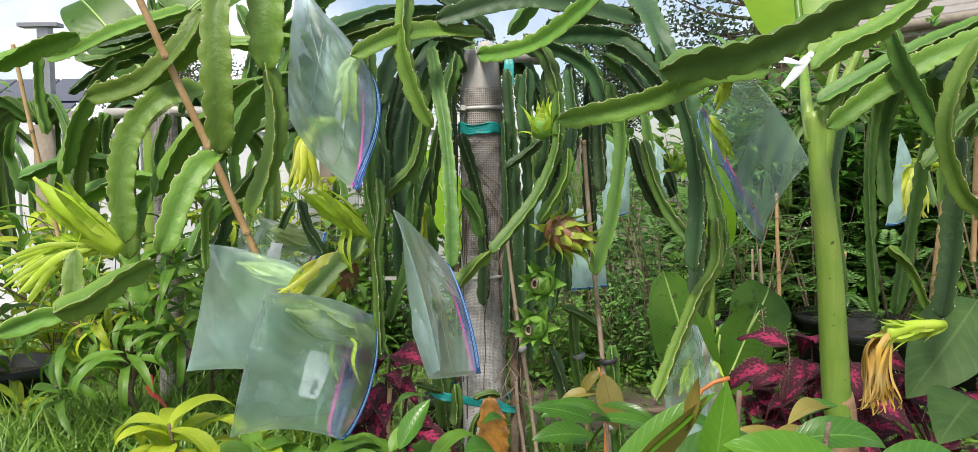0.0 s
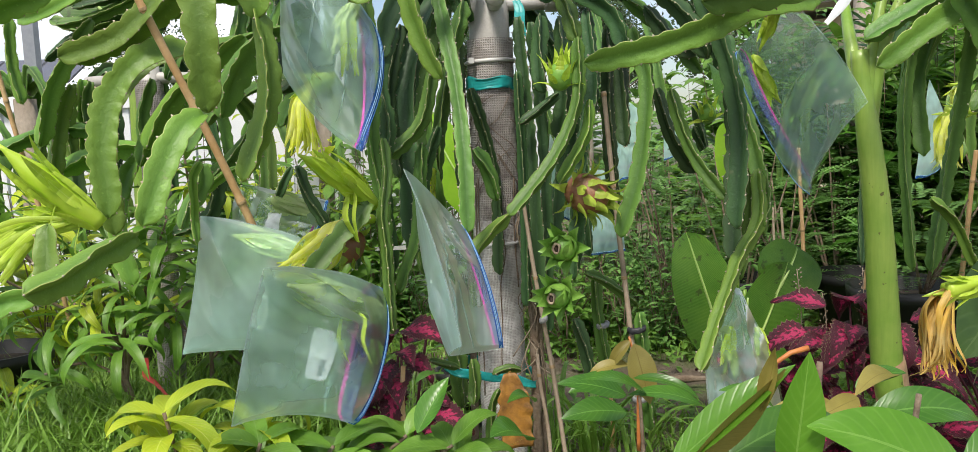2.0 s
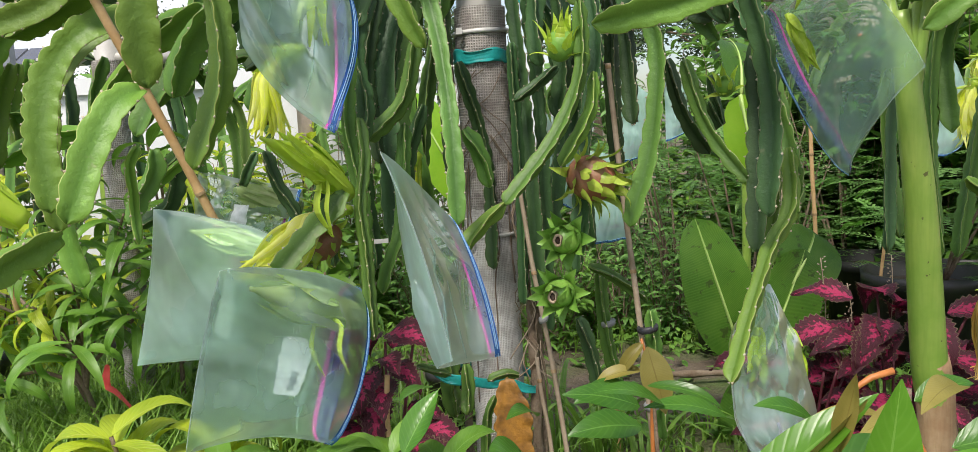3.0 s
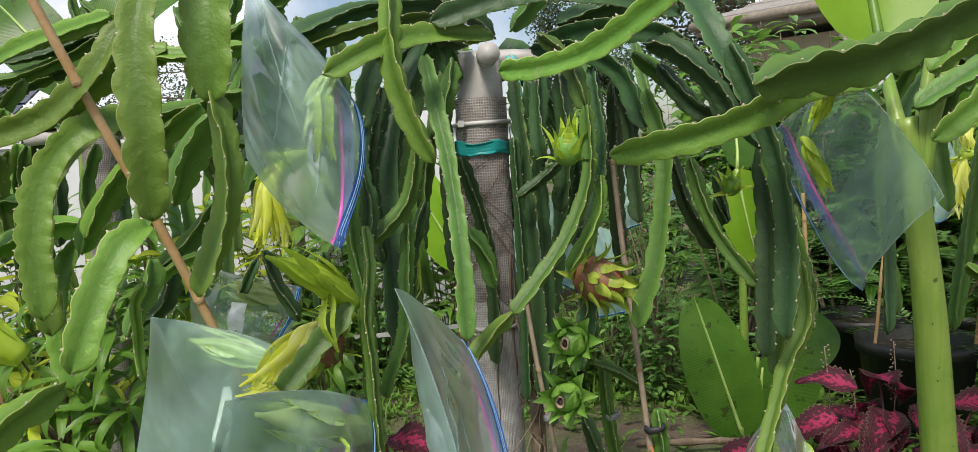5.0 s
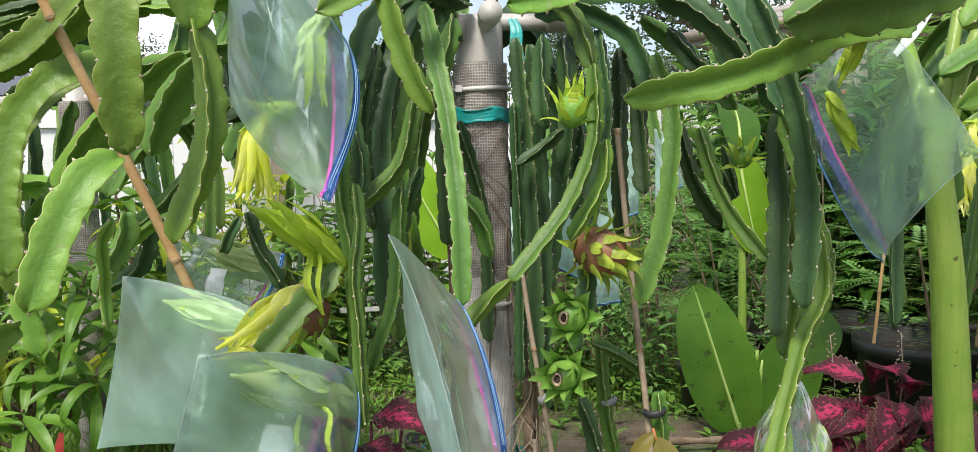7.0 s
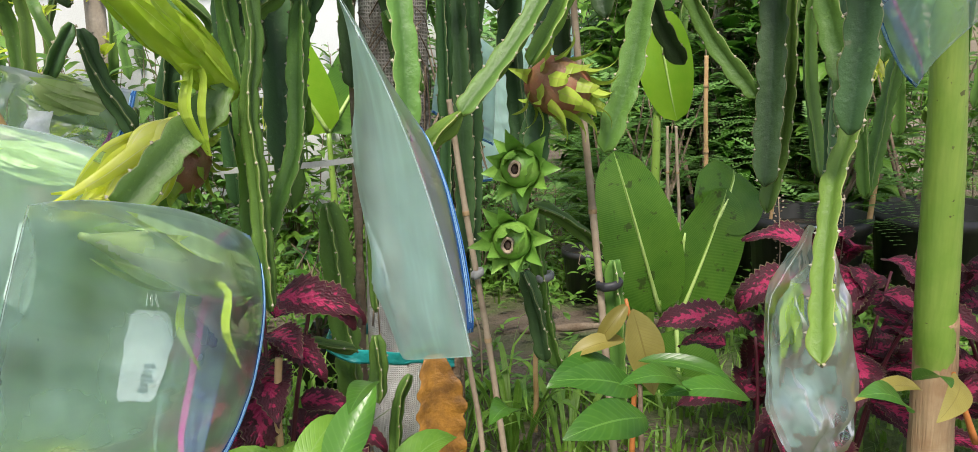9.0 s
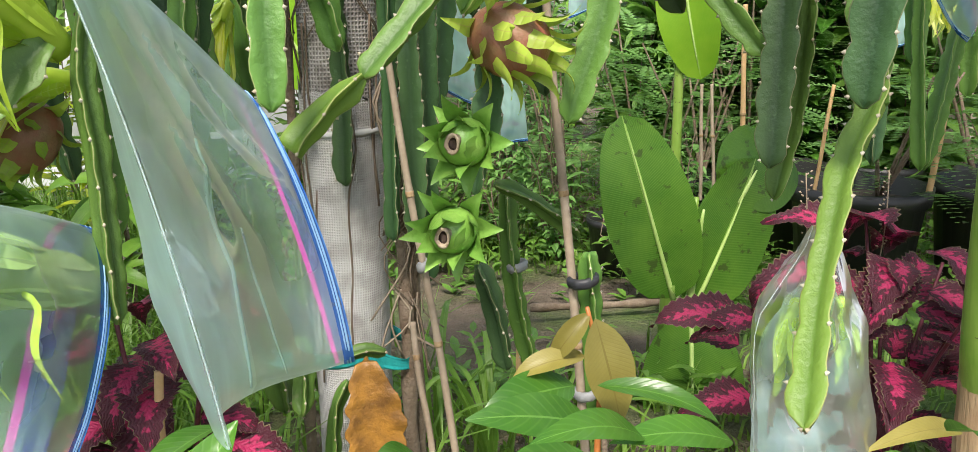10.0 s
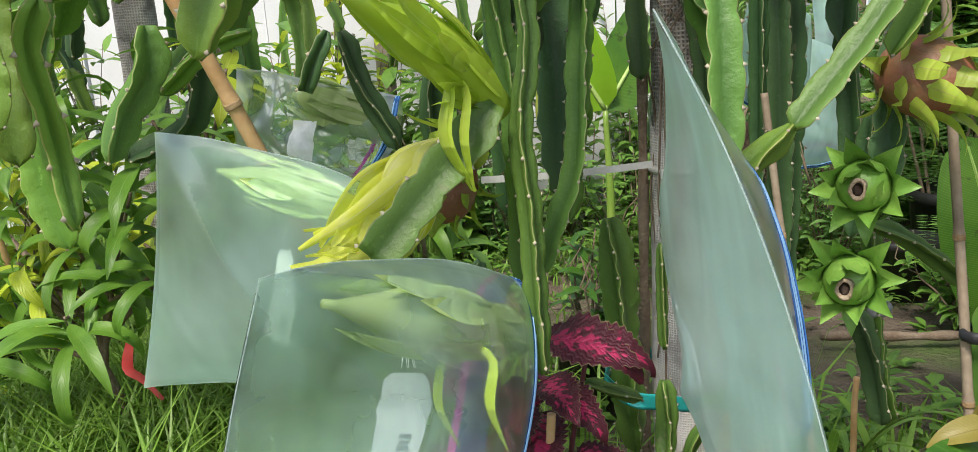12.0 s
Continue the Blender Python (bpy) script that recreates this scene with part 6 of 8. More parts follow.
stem(centre_plant, [(0.452, 2.150, 1.130), (0.475, 2.150, 1.024), (0.450, 2.150, 1.077)], 0.026, DARK, 0, 0.3)
stem(right_plant, [(0.540, 1.640, 1.285), (0.470, 1.600, 1.278), (0.404, 1.585, 1.265), (0.323, 1.580, 1.232), (0.234, 1.585, 1.207), (0.129, 1.595, 1.188)], 0.046, YOUNG, 200, 0.1)
stem(right_plant, [(0.900, 1.440, 1.545), (0.740, 1.460, 1.438), (0.610, 1.490, 1.364), (0.516, 1.495, 1.322), (0.446, 1.500, 1.296), (0.371, 1.505, 1.287), (0.305, 1.505, 1.268)], 0.070, STEM, 215, 0.15)
stem(right_plant, [(0.892, 1.700, 1.447), (0.794, 1.700, 1.374), (0.708, 1.700, 1.332), (0.649, 1.700, 1.287)], 0.050, YOUNG, 0, 0.1)
stem(right_plant, [(1.192, 1.900, 1.445), (1.000, 1.900, 1.371), (0.862, 1.900, 1.304), (0.738, 1.900, 1.236)], 0.047, STEM, 0, 0.3)
stem(right_plant, [(1.162, 1.850, 1.396), (0.974, 1.850, 1.331), (0.840, 1.850, 1.251), (0.740, 1.850, 1.178)], 0.052, YOUNG, 170, 0.3)
stem(right_plant, [(0.854, 1.800, 1.390), (0.882, 1.800, 1.312), (0.931, 1.800, 1.220), (0.966, 1.800, 1.147)], 0.045, STEM, 0, 0.3)
stem(right_plant, [(0.988, 1.700, 1.348), (0.935, 1.700, 1.237), (0.925, 1.700, 1.138), (0.960, 1.700, 1.037), (1.031, 1.700, 0.986)], 0.043, YOUNG, 0, 0.3)
stem(right_plant, [(1.125, 2.000, 1.159), (1.115, 2.000, 0.996), (1.104, 2.000, 0.847), (1.085, 2.000, 0.726)], 0.060, DARK, 0, 0.3)
stem(right_plant, [(1.144, 2.400, 0.861), (1.209, 2.400, 0.797), (1.266, 2.400, 0.670)], 0.032, YOUNG, 0, 0.3)
stem(right_plant, [(0.347, 1.720, 1.345), (0.374, 1.700, 1.270), (0.405, 1.690, 1.165), (0.422, 1.690, 1.055), (0.418, 1.690, 0.960), (0.413, 1.690, 0.885)], 0.040, DARK, 0, 0.2)
stem(right_plant, [(1.388, 2.200, 1.276), (1.260, 2.200, 1.229), (1.134, 2.200, 1.085)], 0.042, STEM, 0, 0.3)
stem(centre_plant, [(-0.155, 2.250, 0.743), (-0.144, 2.240, 0.672), (-0.136, 2.230, 0.553), (-0.123, 2.220, 0.395)], 0.054, STEM, 0, 0.3)
stem(centre_plant, [(-0.067, 2.100, 1.046), (-0.035, 2.100, 0.989), (-0.020, 2.100, 0.923)], 0.041, STEM, 0, 0.3)
stem(centre_plant, [(-0.258, 1.950, 1.076), (-0.252, 1.930, 1.005), (-0.262, 1.910, 0.922), (-0.256, 1.900, 0.843), (-0.254, 1.890, 0.755), (-0.250, 1.880, 0.672)], 0.026, STEM, 0, 0.3)
stem(centre_plant, [(-0.187, 2.100, 1.061), (-0.195, 2.080, 0.956), (-0.203, 2.060, 0.857), (-0.232, 2.050, 0.778), (-0.248, 2.050, 0.725)], 0.032, STEM, 20, 0.3)
stem(centre_plant, [(-0.088, 2.200, 0.717), (-0.087, 2.200, 0.637), (-0.085, 2.200, 0.563)], 0.017, STEM, 0, 0.3)
stem(centre_plant, [(-0.093, 2.150, 0.539), (-0.090, 2.140, 0.479), (-0.095, 2.120, 0.435)], 0.034, STEM, 0, 0.3)
stem(centre_plant, [(-0.197, 2.150, 0.540), (-0.161, 2.130, 0.534), (-0.125, 2.120, 0.527)], 0.020, STEM, 0, 0.3)
stem(centre_plant, [(0.023, 2.150, 0.508), (-0.010, 2.150, 0.513), (-0.047, 2.150, 0.499)], 0.020, STEM, 0, 0.3)
stem(centre_plant, [(-0.031, 2.200, 0.447), (-0.051, 2.200, 0.398), (-0.061, 2.200, 0.297)], 0.023, STEM, 0, 0.3)
stem(centre_plant, [(-0.006, 2.120, 0.510), (0.000, 2.120, 0.451), (0.002, 2.120, 0.395), (0.006, 2.120, 0.329)], 0.082, DEAD, 180, 0.1, spines=False, tip=False)
stem(centre_plant, [(0.157, 2.150, 0.627), (0.180, 2.150, 0.557), (0.197, 2.150, 0.466)], 0.036, DARK, 0, 0.3)
stem(centre_plant, [(0.190, 2.200, 0.731), (0.232, 2.200, 0.712), (0.282, 2.200, 0.675), (0.316, 2.200, 0.643)], 0.028, STEM, 0, 0.3)
stem(centre_plant, [(0.228, 2.300, 0.708), (0.234, 2.300, 0.587), (0.250, 2.300, 0.482), (0.272, 2.300, 0.394)], 0.034, STEM, 0, 0.3)
stem(centre_plant, [(0.310, 2.130, 0.641), (0.316, 2.130, 0.564), (0.323, 2.130, 0.470), (0.330, 2.130, 0.351)], 0.039, STEM, 0, 0.3)
stem(centre_plant, [(0.183, 2.200, 0.879), (0.175, 2.200, 0.793), (0.162, 2.200, 0.714)], 0.029, DARK, 0, 0.3)
stem(centre_plant, [(-0.285, 1.895, 0.945), (-0.310, 1.880, 0.915), (-0.355, 1.845, 0.868), (-0.400, 1.818, 0.818)], 0.046, STEM, 60, 0.1, tip=False)
stem(centre_plant, [(-0.488, 2.150, 1.021), (-0.467, 2.150, 0.951), (-0.439, 2.150, 0.902), (-0.426, 2.150, 0.869)], 0.032, DARK, 0, 0.3)
stem(centre_plant, [(-0.466, 2.000, 1.022), (-0.482, 2.000, 0.997), (-0.500, 2.000, 0.961)], 0.020, DARK, 90, 0.3, tip=False)
stem(centre_plant, [(-0.335, 2.200, 0.701), (-0.356, 2.200, 0.647), (-0.365, 2.200, 0.573)], 0.035, DARK, 0, 0.3)
wilted_flower(centre_plant, (-0.359, 2.000, 1.211), (-0.414, 1.980, 1.196), (-0.434, 1.970, 1.058), 0.14, 30, 0.0135, PETAL, 4, spread=0.029, label='wilted yellow-green bloom hanging limp')
flower_bud(centre_plant, (-0.283, 1.930, 0.937), (-0.333, 1.860, 1.000), (-0.400, 1.780, 1.051), 0.026, BUD, 5, 'closed yellow-green flower bud with curling scales')
wilted_flower(centre_plant, (-0.296, 2.010, 0.901), (-0.349, 1.955, 0.898), (-0.440, 1.865, 0.812), 0.16, 40, 0.021, PETAL, 8, spread=0.042, label='wilted yellow bloom with long folded petals')
scaly_fruit(centre_plant, (-0.351, 2.000, 0.846), (-0.3, -0.5, -0.6), 0.036, FRUIT_RED, FRUIT_SCALE, 24, 'ripening reddish fruit with green scales', False, 0.034, flare_out=1.4, wide=0.5)
scaly_fruit(centre_plant, (0.183, 2.060, 0.934), (0.70, -0.40, -0.30), 0.045, FRUIT_RED, FRUIT_SCALE, 34, 'ripening brown-red dragon fruit with green scales', False, 0.060, 3, flare_out=1.3, wide=0.55)
scaly_fruit(centre_plant, (0.128, 2.070, 0.812), (-0.50, -0.85, 0.08), 0.031, FRUIT_GREEN, FRUIT_GREEN, 16, 'unripe green fruit with dried flower scar', True, 0.050, 4, flare_out=0.65, wide=1.0)
scaly_fruit(centre_plant, (0.109, 2.050, 0.705), (-0.46, -0.88, 0.0), 0.030, FRUIT_GREEN, FRUIT_GREEN, 16, 'unripe green fruit with dried flower scar', True, 0.050, 6, flare_out=0.65, wide=1.0)
scaly_fruit(centre_plant, (0.126, 2.000, 1.194), (0.1, -0.3, 1), 0.027, FRUIT_GREEN, BUD, 16, 'young green fruit with long upright scales', False, 0.055, 7)
scaly_fruit(centre_plant, (0.468, 2.100, 1.104), (-0.3, -0.6, 0.6), 0.020, FRUIT_GREEN, BUD, 12, 'small green fruit set', False, 0.04, 8)
flower_bud(left_plant, (-0.715, 1.620, 0.945), (-0.780, 1.590, 1.015), (-0.845, 1.560, 1.090), 0.026, BUD, 9, 'large closed yellow-green flower bud', 1)
half_open = flower_bud(left_plant, (-0.720, 1.640, 0.950), (-0.780, 1.610, 0.962), (-0.850, 1.590, 0.945), 0.015, BUD, 14, 'half-open yellow-green bud with limp sepals', 1)
rnd = random.Random(141)
for k in range(15):
    f = k / 14
    a0 = Vector((-0.770 + 0.03 * rnd.random(), 1.605 + rnd.uniform(-0.02, 0.02), 0.955 + rnd.uniform(-0.012, 0.012)))
    b0 = Vector((-0.935 + 0.075 * f, 1.585 + rnd.uniform(-0.04, 0.03), 0.915 - 0.065 * f + rnd.uniform(-0.015, 0.015)))
    bm = bmesh.new()
    strip(bm, [a0, a0.lerp(b0, 0.4) + Vector((0, -0.01, 0.018)), a0.lerp(b0, 0.75) + Vector((0, 0, 0.012)), b0], rnd.uniform(0.010, 0.016), cup=0.5)
    part("sepal", bm, BUD, half_open)
wilted_flower(centre_plant, (-0.185, 2.500, 0.989), (-0.202, 2.500, 0.959), (-0.224, 2.500, 0.848), 0.14, 20, 0.012, PETAL, 44, spread=0.02, label='wilted yellow-green bloom behind the post')
wilted_flower(right_plant, (0.966, 1.780, 0.754), (0.837, 1.760, 0.739), (0.820, 1.750, 0.587), 0.2, 44, 0.010, PETAL_OLD, 15, spread=0.034, label='spent bloom with dried golden petals hanging down')
flower_bud(right_plant, (0.978, 1.790, 0.752), (0.920, 1.780, 0.744), (0.811, 1.760, 0.733), 0.016, BUD, 16, 'green scaly flower tube', 0)
wilted_flower(right_plant, (1.666, 3.100, 1.089), (1.563, 3.100, 1.097), (1.565, 3.100, 0.906), 0.2, 20, 0.020, PETAL, 17, spread=0.040, label='wilted yellow bloom on a far stem')
wilted_flower(right_plant, (1.799, 3.400, 1.199), (1.776, 3.400, 1.189), (1.766, 3.400, 1.090), 0.2, 14, 0.020, PETAL, 18, spread=0.035, label='wilted yellow bloom on a far stem')
hung_bag((((-0.276, 1.921, 0.762), (-0.288, 1.870, 0.630), (-0.335, 1.820, 0.500)),
          ((-0.362, 1.790, 0.826), (-0.390, 1.755, 0.690), (-0.425, 1.720, 0.560)),
          ((-0.448, 1.658, 0.851), (-0.482, 1.630, 0.720), (-0.515, 1.620, 0.573))), (FILM_FRONT, FILM_BACK), 0.046, 0.026, 0.005, 3, 4.0, ((1, (0.40, 0.37), (0.39, 0.23), (0.52, 0.18), (0.77, 0.22), (0.77, 0.39)),), ridges=((0.50, 0.15, 0.98, 0.20, 0.035, 1),))
hung_bag((((-0.430, 1.930, 0.870), (-0.462, 1.960, 0.745), (-0.510, 1.985, 0.610)),
          ((-0.545, 1.965, 0.905), (-0.585, 1.990, 0.765), (-0.625, 2.000, 0.622)),
          ((-0.672, 2.000, 0.922), (-0.700, 2.010, 0.770), (-0.737, 2.005, 0.614))), (FILM_DIM, FILM_BACK), 0.040, 0.018, 0.0025, 5, 2.0, ((1, (0.47, 0.44), (0.46, 0.37), (0.70, 0.30), (0.88, 0.28), (0.83, 0.43)),), False, ridges=((0.86, 0.22, 1.0, 0.30, 0.05, -1),))
zip_bag((-0.425, 2.200, 0.935), (-0.481, 2.200, 0.821), (-0.690, 2.280, 0.807), (-0.672, 2.280, 0.980), bulge=0.026, seed=6, label_at=(0.35, 0.95, 0.40, 0.55, -1))
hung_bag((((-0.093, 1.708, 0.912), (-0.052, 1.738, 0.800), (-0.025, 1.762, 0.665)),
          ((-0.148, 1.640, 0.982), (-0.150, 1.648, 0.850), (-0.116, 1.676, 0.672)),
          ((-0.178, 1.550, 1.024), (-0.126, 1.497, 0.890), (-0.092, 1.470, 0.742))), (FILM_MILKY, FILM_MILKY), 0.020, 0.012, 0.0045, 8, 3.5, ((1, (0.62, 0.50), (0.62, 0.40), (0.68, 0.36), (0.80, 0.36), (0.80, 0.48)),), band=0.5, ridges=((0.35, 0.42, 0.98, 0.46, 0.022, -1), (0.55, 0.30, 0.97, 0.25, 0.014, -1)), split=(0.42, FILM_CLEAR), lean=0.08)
hung_bag((((-0.267, 1.850, 1.321), (-0.248, 1.850, 1.209), (-0.287, 1.825, 1.053)),
          ((-0.345, 1.850, 1.427), (-0.340, 1.825, 1.270), (-0.373, 1.850, 1.118)),
          ((-0.412, 1.860, 1.500), (-0.434, 1.860, 1.355), (-0.437, 1.860, 1.211))), (FILM_FRONT, FILM_BACK), 0.032, 0.018, 0.005, 9, 5.0, ((1, (0.52, 0.44), (0.55, 0.37), (0.62, 0.34), (0.72, 0.33), (0.68, 0.46)),), ridges=((0.10, 0.55, 0.70, 0.62, 0.02, -1), (0.05, 0.80, 0.55, 0.45, 0.02, -1), (0.55, 0.30, 0.95, 0.35, 0.02, 1)))
hung_bag((((0.445, 1.790, 1.212), (0.497, 1.790, 1.075), (0.584, 1.785, 0.938)),
          ((0.465, 1.705, 1.255), (0.535, 1.700, 1.130), (0.565, 1.690, 1.008)),
          ((0.490, 1.620, 1.276), (0.555, 1.605, 1.195), (0.600, 1.580, 1.103))), (FILM_CLEAR, FILM_CLEAR), 0.022, 0.012, 0.007, 11, 6.0, band=0.62)
zip_bag((0.375, 1.770, 0.768), (0.480, 1.770, 0.755), (0.535, 1.780, 0.436), (0.368, 1.750, 0.470), bulge=0.04, gape=0.004, seed=12, wrinkle=0.008, pinch=(0.0, 0.88, 1.05, 0.5), bow=0, strong=False, film=FILM_SHINY, crush=5.0)
zip_bag((1.559, 3.300, 0.853), (1.657, 3.300, 0.894), (1.708, 3.300, 0.991), (1.607, 3.300, 1.219), bulge=0.03, seed=13, film=FILM_SUNLIT)
zip_bag((0.449, 3.300, 0.887), (0.550, 3.300, 0.916), (0.555, 3.300, 1.125), (0.425, 3.300, 1.218), bulge=0.035, seed=20, bow=0, film=FILM_SUNLIT)
stem(centre_plant, [(0.404, 3.550, 1.583), (0.415, 3.350, 1.354), (0.441, 3.300, 1.152)], 0.045, STEM, 0, 0.3, step=0.016, spines=False)
zip_bag((0.684, 3.600, 0.947), (0.790, 3.600, 0.991), (0.761, 3.600, 1.149), (0.682, 3.600, 1.206), bulge=0.035, seed=21, bow=0, film=FILM_SUNLIT)
stem(centre_plant, [(0.668, 3.850, 1.601), (0.672, 3.650, 1.354), (0.700, 3.600, 1.133)], 0.050, STEM, 0, 0.3, step=0.016, spines=False)
zip_bag((0.119, 2.750, 0.857), (0.263, 2.750, 0.776), (0.270, 2.750, 0.995), (0.155, 2.750, 1.072), bulge=0.035, seed=22, bow=0, film=FILM_SUNLIT)
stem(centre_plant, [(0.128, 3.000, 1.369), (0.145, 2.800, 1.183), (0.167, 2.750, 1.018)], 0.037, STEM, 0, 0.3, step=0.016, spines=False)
zip_bag((0.291, 3.000, 0.656), (0.423, 3.000, 0.670), (0.400, 3.000, 0.924), (0.291, 3.000, 0.949), bulge=0.035, seed=23, bow=0, film=FILM_SUNLIT)
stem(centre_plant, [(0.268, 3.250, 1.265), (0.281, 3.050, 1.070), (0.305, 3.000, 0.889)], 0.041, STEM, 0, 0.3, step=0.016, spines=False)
zip_bag((0.072, 3.500, 0.752), (0.190, 3.500, 0.723), (0.221, 3.500, 0.912), (0.105, 3.500, 0.965), bulge=0.035, seed=24, bow=0, film=FILM_SUNLIT)
stem(centre_plant, [(0.057, 3.750, 1.338), (0.089, 3.550, 1.108), (0.121, 3.500, 0.893)], 0.049, STEM, 0, 0.3, step=0.016, spines=False)
flower_bud(centre_plant, (-0.272, 1.905, 0.705), (-0.350, 1.803, 0.762), (-0.422, 1.720, 0.810), 0.032, PALE_BUD, 31, 'pale green bud inside a clear bag', 2, hug=0.03)
flower_bud(centre_plant, (-0.436, 1.945, 0.834), (-0.512, 1.964, 0.856), (-0.600, 1.984, 0.880), 0.027, PALE_BUD, 32, 'pale green bud inside a clear bag', 0, hug=0.03)
flower_bud(centre_plant, (-0.434, 2.210, 0.890), (-0.502, 2.220, 0.913), (-0.592, 2.240, 0.942), 0.030, PALE_BUD, 33, 'pale green bud inside a clear bag', 0, hug=0.03)
flower_bud(centre_plant, (-0.281, 1.850, 1.343), (-0.304, 1.850, 1.307), (-0.309, 1.850, 1.212), 0.020, PALE_BUD, 34, 'green bud inside a clear bag', 3)
flower_bud(right_plant, (0.467, 1.620, 1.289), (0.459, 1.650, 1.240), (0.445, 1.660, 1.200), 0.009, BUD, 35, 'green bud inside a clear bag', 0, hug=0.03)
flower_bud(right_plant, (0.443, 1.690, 1.198), (0.464, 1.685, 1.154), (0.493, 1.685, 1.109), 0.006, BUD, 39, 'yellow-green petal inside a clear bag', 0)
flower_bud(centre_plant, (0.432, 1.800, 0.677), (0.428, 1.800, 0.634), (0.440, 1.800, 0.569), 0.009, BUD, 36, 'yellow-green bud inside a clear bag', 0)
flower_bud(centre_plant, (0.482, 1.800, 0.674), (0.494, 1.800, 0.628), (0.513, 1.800, 0.572), 0.009, BUD, 37, 'yellow-green bud inside a clear bag', 0)
cane((-0.520, 2.060, 0.751), (-0.814, 1.780, 1.678), 0.0088, CANE)
cane((-1.283, 2.600, 0.573), (-1.396, 2.500, 1.476), 0.007, CANE)
cane((-0.258, 2.000, 0.294), (-0.245, 2.000, 0.569), 0.006, CANE)
cane((0.306, 2.100, 0.290), (0.247, 2.200, 1.168), 0.0065, CANE_GREY)
cane((0.124, 2.150, 0.292), (0.045, 2.200, 0.912), 0.0055, CANE_GREY)
cane((0.090, 2.160, 0.267), (0.066, 2.200, 0.531), 0.005, CANE_GREY)
cane((0.288, 2.500, 0.169), (0.291, 2.500, 0.376), 0.006, CANE)
cane((1.675, 3.200, 0.406), (1.729, 3.200, 0.954), 0.009, CANE)
cane((1.366, 3.300, 0.403), (1.404, 3.300, 0.752), 0.006, CANE)
cane((1.144, 3.600, 0.355), (1.129, 3.600, 0.737), 0.006, CANE_GREY)
cane((1.191, 3.600, 0.353), (1.163, 3.600, 0.736), 0.006, CANE_GREY)
cane((1.182, 3.400, 0.446), (1.162, 3.400, 0.982), 0.008, CANE)
cane((1.503, 2.600, 0.790), (1.503, 2.600, 1.176), 0.008, CANE)



def drape(plant, cx, cy, top, count, seed, reach=0.42, low=0.45, keep=lambda a: True, width=0.045, material=DARK, step=0.016):
    """Stems that climb out of the top of a post, arch over and hang down all round."""
    rnd = random.Random(seed)
    made = 0
    while made < count:
        a = rnd.random() * 6.283
        if not keep(a):
            continue
        r = reach * rnd.uniform(0.45, 1.1)
        d = Vector((math.cos(a), math.sin(a), 0))
        s = Vector((-math.sin(a), math.cos(a), 0)) * rnd.uniform(-0.12, 0.12)
        b = Vector((cx, cy, top))
        z1 = rnd.uniform(low, top - 0.3)
        pts = [b + d * 0.05, b + d * r * 0.45 + Vector((0, 0, rnd.uniform(0.02, 0.12))), b + d * r * 0.9 + s * 0.5 + Vector((0, 0, -0.10)), Vector((cx, cy, (top + z1) / 2)) + d * r * 1.02 + s, Vector((cx, cy, z1)) + d * r * rnd.uniform(0.85, 1.1) + s * 1.5]
        stem(plant, [tuple(p) for p in pts], width * rnd.uniform(0.75, 1.2), rnd.choice((material, material, STEM)), rnd.uniform(0, 120), 0.6, step=step, spines=False)
        made += 1


drape(centre_plant, -0.02, 2.38, 1.36, 7, 31, 0.42, 0.70, keep=lambda a: 0.15 < a < 3.0)
drape(centre_plant, -0.02, 2.34, 1.36, 3, 33, 0.30, 0.7, keep=lambda a: a < 0.5 or 2.7 < a < 3.6)
drape(left_plant, -1.12, 2.93, 1.30, 8, 35, 0.45, 0.5, keep=lambda a: 0.2 < a < 3.3)
drape(right_plant, 1.25, 2.45, 1.35, 8, 37, 0.45, 0.55, keep=lambda a: -0.1 < a < 2.4)
for x0, y0, z0 in ((1.85, 2.75, 1.35),):
    ob = thing("trellis_post", (x0, y0, 0), "round timber trellis post under the cactus stems", "post", "timber trellis posts")
    bm = bmesh.new()
    spun(bm, (x0, y0, -0.05), (0, 0, 1), [(0, 0.045), (0.6, 0.043), (z0, 0.042), (z0 + 0.02, 0.036)], 16, 0.02)
    part("post", bm, WOOD, ob)
for k, (x0, y0, n0) in enumerate(((-2.0, 3.8, 14), (-1.0, 5.2, 10), (0.7, 6.3, 14), (1.9, 4.6, 12), (2.9, 4.7, 14), (-3.0, 4.6, 14), (2.3, 3.3, 11))):
    ob = thing("dragon_fruit_plant", (x0, y0, ground_height(x0, y0)), "dragon fruit cactus hanging from a trellis further back", "cactus", "dragon fruit plants")
    bm = bmesh.new()
    spun(bm, (x0, y0, -0.02), (0, 0, 1), [(0, 0.05), (0.7, 0.045), (1.33, 0.045)], 12, 0.02)
    part("support_post", bm, WOOD, ob, "weathered support post")
    drape(ob, x0, y0, 1.33, n0, 50 + k, 0.5, 0.5, width=0.05, material=STEM, step=0.026)

